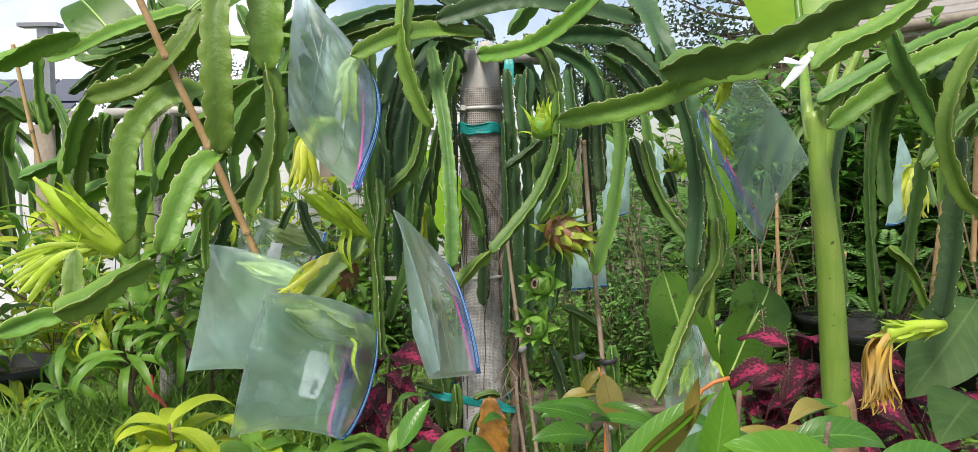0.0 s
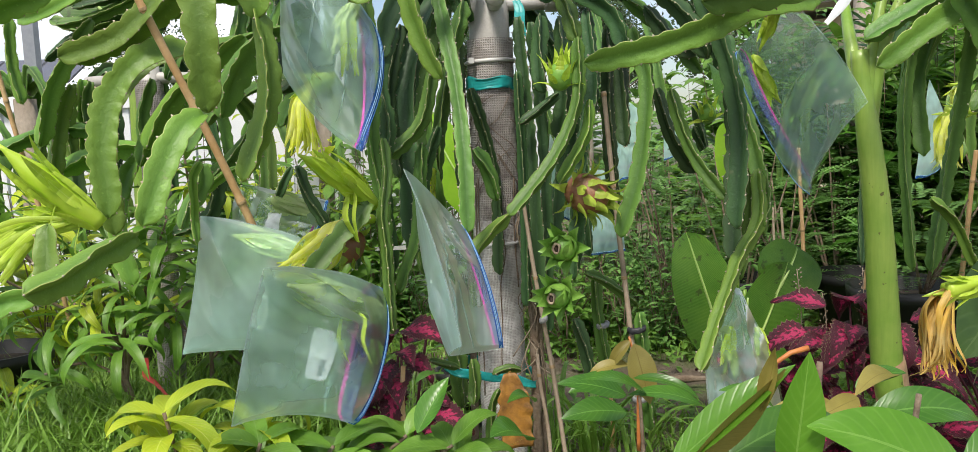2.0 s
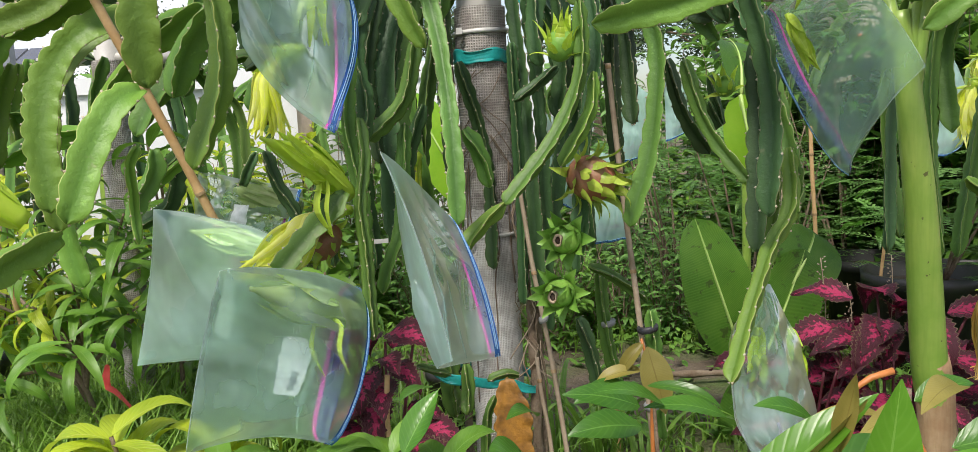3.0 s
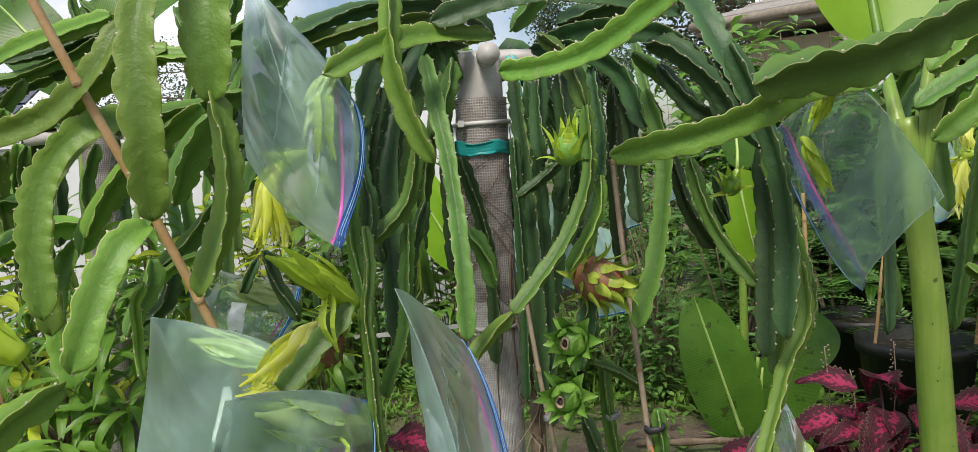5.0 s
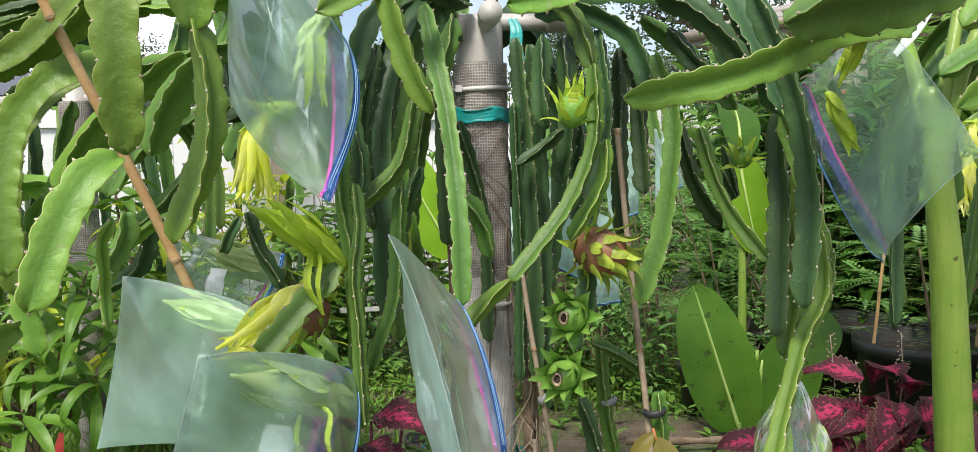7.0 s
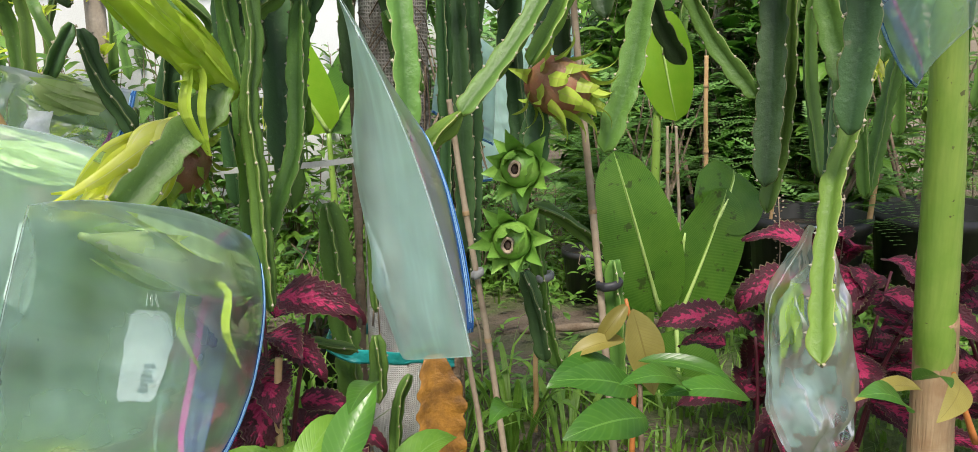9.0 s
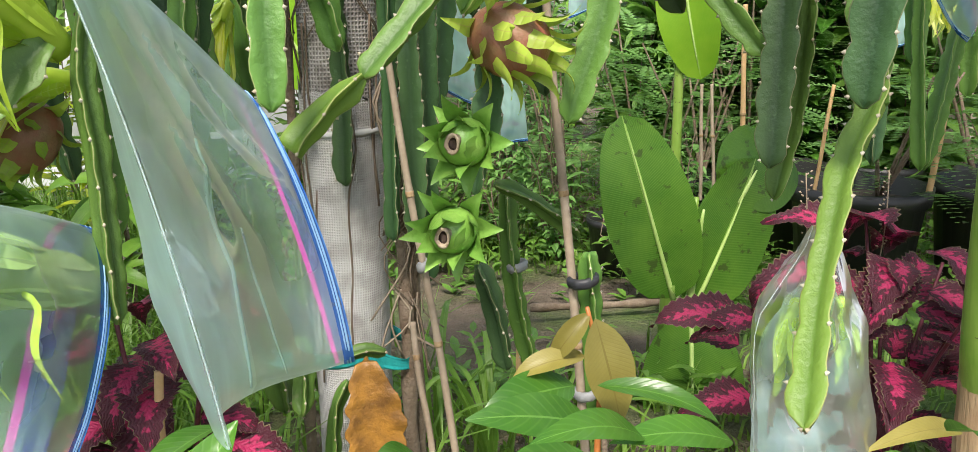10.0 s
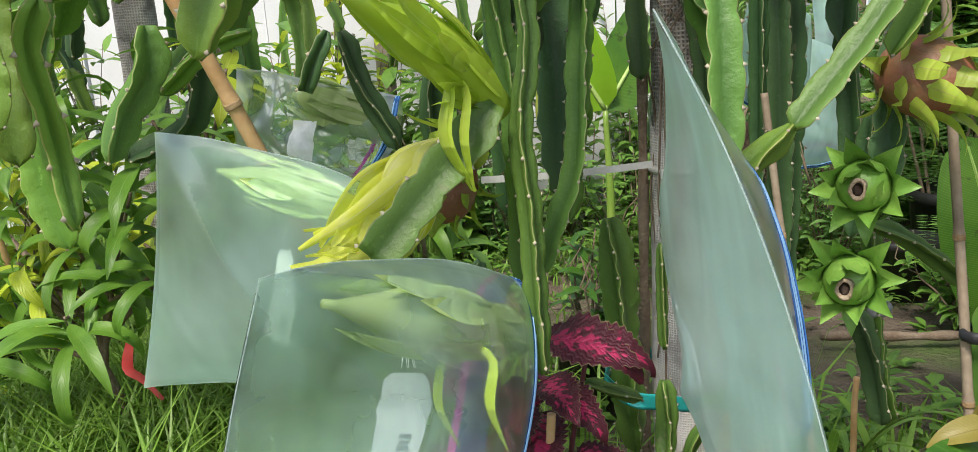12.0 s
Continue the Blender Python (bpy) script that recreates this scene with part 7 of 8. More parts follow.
tag = thing("plastic_ribbon", (0.720, 1.920, 1.354), "white plastic ribbon tied beside the banana stalk", "ribbon")
bm = bmesh.new()
strip(bm, [(0.735, 1.920, 1.352), (0.712, 1.912, 1.328), (0.687, 1.905, 1.300), (0.660, 1.90, 1.272)], 0.022, blunt=0.05, first=(0.1, -1, 0.1))
part("ribbon", bm, LABEL, tag)
bm = bmesh.new()
strip(bm, [(0.632, 1.915, 1.332), (0.660, 1.908, 1.335), (0.685, 1.905, 1.330), (0.708, 1.91, 1.325)], 0.014, blunt=0.05, first=(0.1, -1, 0.3))
part("ribbon", bm, LABEL, tag)

# a second post in white netting behind the mango
wrapped = thing("trellis_post", (-1.14, 2.97, 0), "round post wrapped in pale netting behind the mango sapling", "post", "wrapped posts")
bm = bmesh.new()
uv = bm.loops.layers.uv.new()
rings = []
for k in range(61):
    z = 1.30 * k / 60
    rings.append([(bm.verts.new((-1.14 + math.cos(6.2832 * j / 20) * 0.045 * (1 + 0.07 * noise.noise(Vector((j * 0.7, z * 9, 2)))), 2.97 + math.sin(6.2832 * j / 20) * 0.045, z)), (6.2832 * j / 20 * 0.045, z)) for j in range(20)])
for a, b in zip(rings, rings[1:]):
    for j in range(20):
        i = (j + 1) % 20
        f = bm.faces.new((a[j][0], a[i][0], b[i][0], b[j][0]))
        for loop, c in zip(f.loops, (a[j][1], (a[j][1][0] + 0.01414, a[j][1][1]), (b[j][1][0] + 0.01414, b[j][1][1]), b[j][1])):
            loop[uv].uv = c
part("wrap", bm, WEAVE, wrapped, "pale woven netting")
bm = bmesh.new()
tube(bm, [(-1.14, 2.97, 0.0), (-1.14, 2.97, 0.7), (-1.14, 2.97, 1.36)], 0.036, 12, 0.2)
part("core_pipe", bm, PVC, wrapped, "white plastic pipe")
bm = bmesh.new()
tube(bm, [(-1.34, 2.96, 1.30), (-1.14, 2.97, 1.31), (-0.94, 2.98, 1.30)], 0.019, 12, 0.2)
part("cross_pipe", bm, PVC, wrapped, "white plastic pipe arm")

# ---- banana plants ----
PALE_RIB = plain("pale_midrib", (0.46, 0.62, 0.20), (0.38, 0.55, 0.14), 14.0, 0.4, 0.1)


def banana_leaf(parent, base, way, up, length, width, droop, fold=0.15, name="leaf", seed=0, rib=None, material=BANANA_LEAF):
    bm = bmesh.new()
    leaf(bm, base, way, up, length, width, droop, fold, 0.85, 22, 0.016, 0, seed=seed, blunt=0.42)
    ob = part(name, bm, material, parent)
    bm = bmesh.new()
    w = Vector(way).normalized()
    side = w.cross(Vector(up)).normalized()
    p, d, pts = Vector(base), w.copy(), []
    for k in range(13):
        pts.append(p + side.cross(d).normalized() * 0.002)
        p = p + d * (length / 12)
        d = (Matrix.Rotation(-droop / 12 * 2 * (0.4 + k / 12), 3, side) @ d).normalized()
    tube(bm, pts[:12], lambda f: 0.0145 * (1.05 - f) * max(0.42, length), 7, 0.03)
    part("midrib", bm, rib or PALE_RIB, ob, "green midrib")
    return ob


big_banana = thing("banana_plant", (0.87, 1.99, 0.12), "tall banana plant with thick green stalk and dry foot sheath", "banana plant")
bm = bmesh.new()
tube(bm, [(0.872, 1.995, 0.05), (0.845, 1.985, 0.46), (0.826, 1.973, 0.548)], lambda f: 0.0395 - 0.0045 * f + 0.0006 * math.sin(f * 40), 18, 0.02)
part("sheath", bm, SHEATH, big_banana, "dry tan sheath")
bm = bmesh.new()
tube(bm, [(0.848, 1.987, 0.44), (0.824, 1.972, 0.55), (0.795, 1.955, 0.85), (0.765, 1.94, 1.05), (0.745, 1.94, 1.22)], lambda f: 0.0338 - 0.016 * f ** 2, 20, 0.02)
part("stalk", bm, BANANA_STALK, big_banana, "smooth pale green stalk")
for a, b, c in (((0.744, 1.940, 1.145), (0.750, 2.000, 1.256), (0.779, 2.100, 1.366)), ((0.765, 1.945, 1.033), (0.769, 1.935, 1.196), (0.820, 1.970, 1.404)), ((0.765, 1.940, 1.045), (0.792, 1.930, 1.230), (0.881, 1.940, 1.433))):
    bm = bmesh.new()
    tube(bm, [a, b, c], lambda f: 0.017 - 0.008 * f, 10, 0.03)
    part("leaf_stalk", bm, BANANA_STALK, big_banana)
banana_leaf(big_banana, (0.780, 2.100, 1.359), (0.015, 0.330, 0.944), (-0.15, -0.95, 0.25), 0.80, 0.34, 0.3, 0.28, rib=BANANA_RIB_SHADED, material=BANANA_BACKLIT)
banana_leaf(big_banana, (0.95, 1.95, 1.62), (0.6, 0.2, 0.7), (-0.2, -0.9, 0.4), 0.9, 0.34, 0.9, 0.1, seed=2, material=BANANA_BACKLIT)

small_banana = thing("banana_plant", (0.735, 2.72, 0.12), "young banana plant with three broad upright leaves", "banana plant")
bm = bmesh.new()
tube(bm, [(0.74, 2.75, 0.08), (0.735, 2.75, 0.25), (0.73, 2.75, 0.36)], lambda f: 0.019 - 0.008 * f, 10, 0.03)
part("stalk", bm, BANANA_STALK, small_banana)
for a, b, c in (((0.735, 2.75, 0.28), (0.70, 2.74, 0.33), (0.69, 2.73, 0.37)), ((0.735, 2.75, 0.28), (0.76, 2.75, 0.34), (0.785, 2.75, 0.38)), ((0.735, 2.75, 0.28), (0.745, 2.76, 0.42), (0.76, 2.78, 0.56))):
    bm = bmesh.new()
    tube(bm, [a, b, c], 0.006, 8, 0.02)
    part("leaf_stalk", bm, BANANA_STALK, small_banana)
bm = bmesh.new()
tube(bm, [(0.737, 2.745, 0.28), (0.742, 2.735, 0.42), (0.751, 2.72, 0.545)], lambda f: 0.008 + 0.004 * math.sin(3.0 * f) - 0.006 * f, 9, 0.02)
part("spear", bm, PALE_RIB, small_banana, "rolled new leaf")
banana_leaf(small_banana, (0.695, 2.735, 0.34), (-0.30, -0.02, 0.95), (-0.25, -0.95, 0.10), 0.43, 0.20, 0.15, 0.12)
banana_leaf(small_banana, (0.752, 2.745, 0.315), (0.36, 0.01, 0.80), (0.12, -0.95, 0.10), 0.36, 0.21, 0.12, 0.14, seed=4)
banana_leaf(small_banana, (0.852, 2.765, 0.545), (0.46, 0.04, 0.72), (0.05, -0.95, 0.25), 0.19, 0.21, 0.55, 0.10, seed=5)
banana_leaf(small_banana, (0.725, 2.70, 0.30), (-0.10, -0.35, -0.75), (0.0, -0.95, 0.3), 0.36, 0.24, 0.1, 0.12, seed=6)
for (b0, w0, u0, L0, W0, d0) in (((-0.06, 3.6, 0.75), (-0.35, -0.1, 0.6), (-0.3, -0.9, 0.2), 0.5, 0.2, 0.5), ((0.78, 2.98, 1.10), (0.05, -0.15, -0.6), (-0.6, -0.8, 0.0), 0.30, 0.15, 0.2)):
    pl = thing("banana_plant", (b0[0], b0[1], 0.1), "young banana plant among the cactus stems", "banana plant")
    bm = bmesh.new()
    tube(bm, [(b0[0], b0[1] + 0.01, 0.0), (b0[0] + 0.01, b0[1], b0[2] * 0.6), b0], lambda f: 0.02 - 0.012 * f, 9, 0.04)
    part("stalk", bm, BANANA_STALK, pl)
    banana_leaf(pl, b0, w0, u0, L0, W0, d0, material=BANANA_BACKLIT)
    banana_leaf(pl, b0, (-w0[0] + 0.2, 0.3, 0.8), (0.3, -0.8, 0.4), L0, W0, 0.8, seed=7)

# ---- coleus ----
def coleus(place, height, spread, count, seed, scale=1.0, spikes=0):
    rnd = random.Random(seed)
    place = Vector(place)
    ob = thing("coleus_plant", place, "bushy coleus with magenta and dark maroon serrated leaves", "coleus", "coleus plants")
    for k in range(max(4, count // 7)):
        a = rnd.random() * 6.283
        e = place + Vector((math.cos(a) * spread * 0.6, math.sin(a) * spread * 0.6, height * rnd.uniform(0.7, 0.95)))
        bm = bmesh.new()
        tube(bm, [place + Vector((math.cos(a), math.sin(a), 0)) * 0.02, place.lerp(e, 0.5) + Vector((0, 0, 0.03)), e], lambda f: 0.005 - 0.002 * f, 6, 0.03)
        part("stalk", bm, COLEUS_STALK, ob, "maroon stalk")
    for k in range(count):
        a = rnd.random() * 6.283
        f = (k + 0.5) / count
        r = spread * rnd.uniform(0.15, 0.75) * (1.15 - 0.5 * f)
        p = place + Vector((math.cos(a) * r, math.sin(a) * r, height * (0.25 + 0.72 * f)))
        d = Vector((math.cos(a), math.sin(a), rnd.uniform(-0.25, 0.45)))
        d.y -= 0.25
        bm = bmesh.new()
        L0 = rnd.uniform(0.10, 0.17) * scale
        leaf(bm, p, d, Vector((0, -0.55, 1)), L0, L0 * 0.58, rnd.uniform(0.4, 1.3), 0.20, 0.58, 26, 0.06, 0.17, seed=k, blunt=1.0)
        part("leaf", bm, COLEUS, ob)
    for k in range(spikes):
        a = rnd.random() * 6.283
        q = place + Vector((math.cos(a) * spread * 0.6, math.sin(a) * spread * 0.6, height * 0.7))
        flower_spike(ob, q, q + Vector((rnd.uniform(-0.05, 0.05), 0, rnd.uniform(0.14, 0.24))))


def flower_spike(ob, base, tip):
    """A thin upright stalk set with tiny pale flowers."""
    rnd = random.Random(int(abs(base[0]) * 1000))
    base, tip = Vector(base), Vector(tip)
    bm = bmesh.new()
    tube(bm, [base, base.lerp(tip, 0.5) + Vector((0.006, 0, 0)), tip], 0.0013, 5, 0.02)
    for k in range(26):
        p = base.lerp(tip, 0.3 + 0.7 * k / 25)
        a = rnd.random() * 6.283
        q = p + Vector((math.cos(a), math.sin(a), 0.3)) * rnd.uniform(0.004, 0.011)
        spun(bm, q, (math.cos(a), math.sin(a), 0.5), [(-0.003, 0.0005), (0.0, 0.0022), (0.003, 0.0005)], 5)
    part("flower_spike", bm, CANE_GREY, ob, "thin stalk of tiny pale flowers")


coleus((-0.270, 2.08, 0.12), 0.57, 0.13, 40, 3, 0.92)
coleus((0.90, 2.27, 0.12), 0.50, 0.25, 60, 4, 1.0, 3)
coleus((0.72, 2.30, 0.12), 0.36, 0.15, 26, 5)
coleus((1.25, 2.20, 0.12), 0.44, 0.24, 40, 6, 1.0, 4)

# ---- mango saplings ----
def whorl(ob, p, d, count, length, width, material, seed, droop=(0.5, 1.4), spread=0.9):
    rnd = random.Random(seed)
    d = Vector(d).normalized()
    s = d.orthogonal().normalized()
    for k in range(count):
        out = Matrix.Rotation(k * 2.4 + rnd.uniform(-0.3, 0.3), 3, d) @ s
        bm = bmesh.new()
        q = Vector(p) - d * 0.085 * (k / count)
        L0 = length * rnd.uniform(0.7, 1.2)
        leaf(bm, q, out * spread + d * rnd.uniform(0.1, 0.8), d + Vector((0, 0, 0.3)), L0, width * rnd.uniform(0.85, 1.15), rnd.uniform(*droop), 0.3, 0.8, 10, 0.03, seed=k)
        part("leaf", bm, material, ob)


mango = thing("mango_sapling", (-1.10, 2.62, 0.05), "leafy mango sapling with long drooping dark green leaves", "sapling")
bm = bmesh.new()
tube(bm, [(-1.10, 2.62, 0.02), (-1.11, 2.62, 0.25), (-1.16, 2.6, 0.45), (-1.28, 2.58, 0.62)], lambda f: 0.012 - 0.006 * f, 8, 0.03)
part("trunk", bm, BARK, mango)
for k, (p, d, n0, L0) in enumerate((((-1.28, 2.58, 0.62), (-0.3, -0.1, 1), 16, 0.24), ((-1.05, 2.55, 0.62), (0.2, -0.2, 1), 15, 0.23), ((-1.32, 2.50, 0.45), (-0.5, -0.5, 0.6), 13, 0.24), ((-1.15, 2.6, 0.78), (0, 0, 1), 12, 0.20), ((-0.85, 2.65, 0.68), (0.3, 0.1, 1), 12, 0.22), ((-1.55, 2.75, 0.85), (-0.2, 0, 1), 14, 0.24), ((-1.75, 2.9, 0.95), (-0.2, 0, 1), 14, 0.24))):
    bm = bmesh.new()
    tube(bm, [(-1.14, 2.61, 0.36 + 0.02 * k), tuple((Vector((-1.14, 2.61, 0.42)) + Vector(p)) / 2 + Vector((0, 0, 0.03))), p], lambda f: 0.006 - 0.002 * f, 6, 0.03)
    part("branch", bm, BARK, mango)
    whorl(mango, p, d, n0 - 3, L0 * 1.1, 0.033, MANGO, 60 + k, (0.9, 2.7), 0.7)
for k, (p, d, n0) in enumerate((((-1.06, 2.45, 0.93), (-0.3, -0.1, 1), 11), ((-0.92, 2.45, 0.88), (0.2, -0.2, 1), 11), ((-0.93, 2.42, 0.78), (0.3, -0.4, 0.8), 11), ((-1.05, 2.42, 0.72), (-0.2, -0.5, 0.8), 11), ((-1.17, 2.45, 0.66), (-0.5, -0.4, 0.7), 11), ((-1.20, 2.48, 0.80), (-0.4, -0.1, 1), 10), ((-1.02, 2.32, 0.60), (0.1, -0.5, 0.9), 12), ((-0.88, 2.38, 0.66), (0.3, -0.4, 0.9), 12), ((-1.45, 2.3, 0.85), (-0.2, -0.3, 1), 12))):
    bm = bmesh.new()
    tube(bm, [(-1.14, 2.61, 0.38 + 0.02 * k), tuple((Vector((-1.14, 2.61, 0.46)) + Vector(p)) / 2 + Vector((0, 0.02, 0.02))), p], lambda f: 0.005 - 0.002 * f, 6, 0.03)
    part("branch", bm, BARK, mango)
    whorl(mango, p, d, n0 - 2, 0.21, 0.030, MANGO_NEW if k == 4 else MANGO, 90 + k, (0.9, 2.6), 0.7)
bm = bmesh.new()
strip(bm, [(-1.061, 2.580, 0.468), (-1.031, 2.500, 0.438), (-1.007, 2.500, 0.415), (-0.973, 2.500, 0.371)], 0.020, first=(0.5, -1, 0.5), blunt=0.05)
tagged(part("red_ribbon", bm, RED_TAG, mango, "red plastic ribbon tied to the trunk"))

for k, (x0, y0, z0, h0) in enumerate(((-1.7, 2.75, 0.1, 0.8), (-0.85, 2.95, 0.1, 0.75), (-0.6, 3.3, 0.1, 0.6))):
    sap = thing("mango_sapling", (x0, y0, z0), "leafy mango sapling with long glossy green leaves", "sapling", "mango saplings")
    rnd = random.Random(300 + k)
    bm = bmesh.new()
    tube(bm, [(x0, y0, 0.0), (x0 + 0.02, y0, h0 * 0.5), (x0, y0 + 0.02, h0)], lambda f: 0.010 - 0.005 * f, 8, 0.03)
    part("trunk", bm, BARK, sap)
    for j in range(6):
        f = 0.35 + 0.65 * j / 5
        a0 = j * 2.3 + k
        e0 = Vector((x0 + math.cos(a0) * 0.16 * (1.2 - f), y0 + math.sin(a0) * 0.16 * (1.2 - f), h0 * f + 0.05))
        bm = bmesh.new()
        tube(bm, [(x0, y0, h0 * f * 0.8), tuple(e0)], 0.004, 6, 0.05)
        part("branch", bm, BARK, sap)
        whorl(sap, e0, (math.cos(a0) * 0.5, math.sin(a0) * 0.5 - 0.2, 1), 10, 0.20, 0.045, MANGO_NEW if (k + j) % 5 == 0 else MANGO, 310 + k * 10 + j)

new_mango = thing("mango_sapling", (-0.62, 1.80, 0.12), "young mango sapling with glossy yellow-green new leaves", "sapling")
for k, (p, d, n0, L0, m0) in enumerate((((-0.69, 1.76, 0.56), (0, -0.1, 1), 12, 0.17, MANGO_NEW), ((-0.52, 1.80, 0.52), (0.2, 0, 1), 11, 0.17, MANGO_NEW), ((-0.38, 1.86, 0.45), (0.3, -0.1, 1), 11, 0.17, MANGO), ((-0.60, 1.70, 0.46), (0, -0.3, 1), 10, 0.18, MANGO_NEW), ((-0.495, 1.720, 0.505), (0.1, -0.3, 1), 10, 0.16, MANGO), ((-0.367, 1.780, 0.472), (-0.1, -0.3, 1), 10, 0.16, MANGO), ((-0.229, 1.850, 0.463), (0.1, -0.3, 1), 10, 0.16, MANGO), ((-0.129, 1.750, 0.475), (-0.1, -0.3, 1), 10, 0.16, MANGO))):
    bm = bmesh.new()
    tube(bm, [(-0.62 + 0.05 * k, 1.82, 0.10), tuple((Vector((-0.62, 1.82, 0.12)) + Vector(p)) / 2), p], 0.004, 6, 0.03)
    part("branch", bm, BARK, new_mango)
    whorl(new_mango, p, d, n0, L0, 0.052, m0, 80 + k, (0.7, 1.5))

for k, (x0, y0, z0, h0) in enumerate(((-1.95, 2.9, 0.1, 1.1), (-0.98, 2.85, 0.1, 1.0))):
    sap = thing("mango_sapling", (x0, y0, z0), "leafy mango sapling with bright yellow-green young leaves", "sapling", "mango saplings")
    bm = bmesh.new()
    tube(bm, [(x0, y0, 0.0), (x0 + 0.02, y0, h0 * 0.5), (x0, y0 + 0.02, h0)], lambda f: 0.009 - 0.005 * f, 8, 0.03)
    part("trunk", bm, BARK, sap)
    for j in range(7):
        f = 0.45 + 0.55 * j / 6
        a0 = j * 2.3 + k
        e0 = Vector((x0 + math.cos(a0) * 0.2 * (1.3 - f), y0 + math.sin(a0) * 0.2 * (1.3 - f), h0 * f + 0.05))
        bm = bmesh.new()
        tube(bm, [(x0, y0, h0 * f * 0.8), tuple(e0)], 0.004, 6, 0.05)
        part("branch", bm, BARK, sap)
        whorl(sap, e0, (math.cos(a0) * 0.5, math.sin(a0) * 0.5 - 0.2, 1), 10, 0.15, 0.042, MANGO_NEW if (k + j) % 2 == 0 else MANGO, 410 + k * 10 + j)

# ---- foreground broad-leaved saplings ----
ficus = thing("broadleaf_sapling", (0.36, 1.30, 0.12), "sapling with large glossy oval leaves and russet undersides", "sapling", "broad-leaved saplings")


def twig(ob, pts, r, m=ORANGE_TWIG):
    bm = bmesh.new()
    tube(bm, pts, lambda f: r * (1.1 - 0.5 * f), 7, 0.02)
    part("twig", bm, m, ob)


def broad(ob, base, way, up, length, width, droop=0.5, fold=0.2, m=BROAD, seed=0, wavy=0.01):
    bm = bmesh.new()
    leaf(bm, base, way, up, length, width, droop, fold, 0.85, 14, wavy, seed=seed)
    part("leaf", bm, m, ob)
broad(ficus, (0.150, 1.075, 0.690), (0.740, 0.020, 0.640), (-0.550, -0.420, 0.720), 0.185, 0.052, 0.10, 0.35, BROAD_NEW, 1, 0.010)
broad(ficus, (0.162, 1.066, 0.688), (0.730, 0.030, 0.660), (0.400, -0.850, -0.350), 0.165, 0.050, 0.05, 0.25, RUSSET, 31, 0.010)
broad(ficus, (0.254, 1.075, 0.752), (0.300, 0.000, 0.950), (-0.600, -0.800, 0.200), 0.082, 0.026, -0.40, 0.70, RUSSET, 2, 0.030)
broad(ficus, (0.283, 1.060, 0.668), (0.100, -0.080, 0.990), (-0.250, -0.950, 0.100), 0.158, 0.056, 0.06, 0.42, BROAD_NEW, 3, 0.010)
broad(ficus, (0.470, 1.030, 0.672), (-0.800, -0.150, 0.580), (0.250, -0.620, 0.740), 0.200, 0.092, 0.45, 0.22, BROAD_NEW, 4, 0.010)
broad(ficus, (0.440, 1.220, 0.690), (0.880, -0.250, 0.300), (-0.100, -0.500, 0.860), 0.150, 0.064, 0.70, 0.25, BROAD, 5, 0.010)
broad(ficus, (0.230, 1.160, 0.660), (0.850, 0.200, 0.420), (-0.300, -0.600, 0.740), 0.190, 0.060, 0.50, 0.25, BROAD, 6, 0.010)
broad(ficus, (0.520, 1.140, 0.650), (0.820, 0.100, 0.450), (-0.300, -0.550, 0.780), 0.170, 0.066, 0.60, 0.25, BROAD, 32, 0.010)
broad(ficus, (0.614, 1.500, 0.656), (-0.621, -0.687, 0.377), (-0.100, -0.400, 0.900), 0.157, 0.044, 0.60, 0.30, RUSSET, 7, 0.010)
broad(ficus, (0.547, 1.500, 0.639), (0.808, -0.176, 0.562), (-0.100, -0.400, 0.900), 0.089, 0.039, 0.60, 0.30, BROAD, 8, 0.010)
broad(ficus, (0.264, 1.950, 0.612), (0.213, -0.259, -0.942), (0.100, -1.000, 0.100), 0.134, 0.064, 0.15, 0.20, RUSSET, 9, 0.010)
broad(ficus, (0.256, 1.950, 0.620), (-0.740, -0.292, -0.606), (-0.500, -0.800, 0.200), 0.080, 0.032, 0.90, 0.50, RUSSET, 10, 0.030)
broad(ficus, (0.252, 1.950, 0.565), (-0.950, -0.274, 0.150), (0.000, -0.500, 0.800), 0.100, 0.034, 0.70, 0.40, RUSSET, 11, 0.020)
broad(ficus, (0.228, 1.850, 0.529), (-0.708, -0.516, 0.481), (0.050, -0.700, 0.700), 0.168, 0.051, 0.50, 0.20, BROAD, 12, 0.010)
broad(ficus, (0.252, 1.900, 0.550), (0.800, -0.580, 0.151), (0.000, -0.500, 0.800), 0.150, 0.030, 0.70, 0.40, BROAD, 13, 0.020)
broad(ficus, (0.251, 1.750, 0.564), (-0.546, -0.608, 0.577), (0.050, -0.500, 0.850), 0.187, 0.038, 0.50, 0.20, BROAD, 14, 0.010)
broad(ficus, (0.372, 1.800, 0.519), (-0.751, -0.431, 0.500), (0.050, -0.500, 0.850), 0.177, 0.041, 0.50, 0.20, BROAD, 15, 0.010)
broad(ficus, (0.544, 1.700, 0.566), (-0.199, -0.804, 0.560), (0.050, -0.500, 0.850), 0.113, 0.034, 0.50, 0.20, BROAD, 16, 0.010)
broad(ficus, (0.448, 1.600, 0.577), (-0.630, -0.486, 0.606), (0.050, -0.500, 0.850), 0.137, 0.038, 0.50, 0.20, BROAD, 17, 0.010)
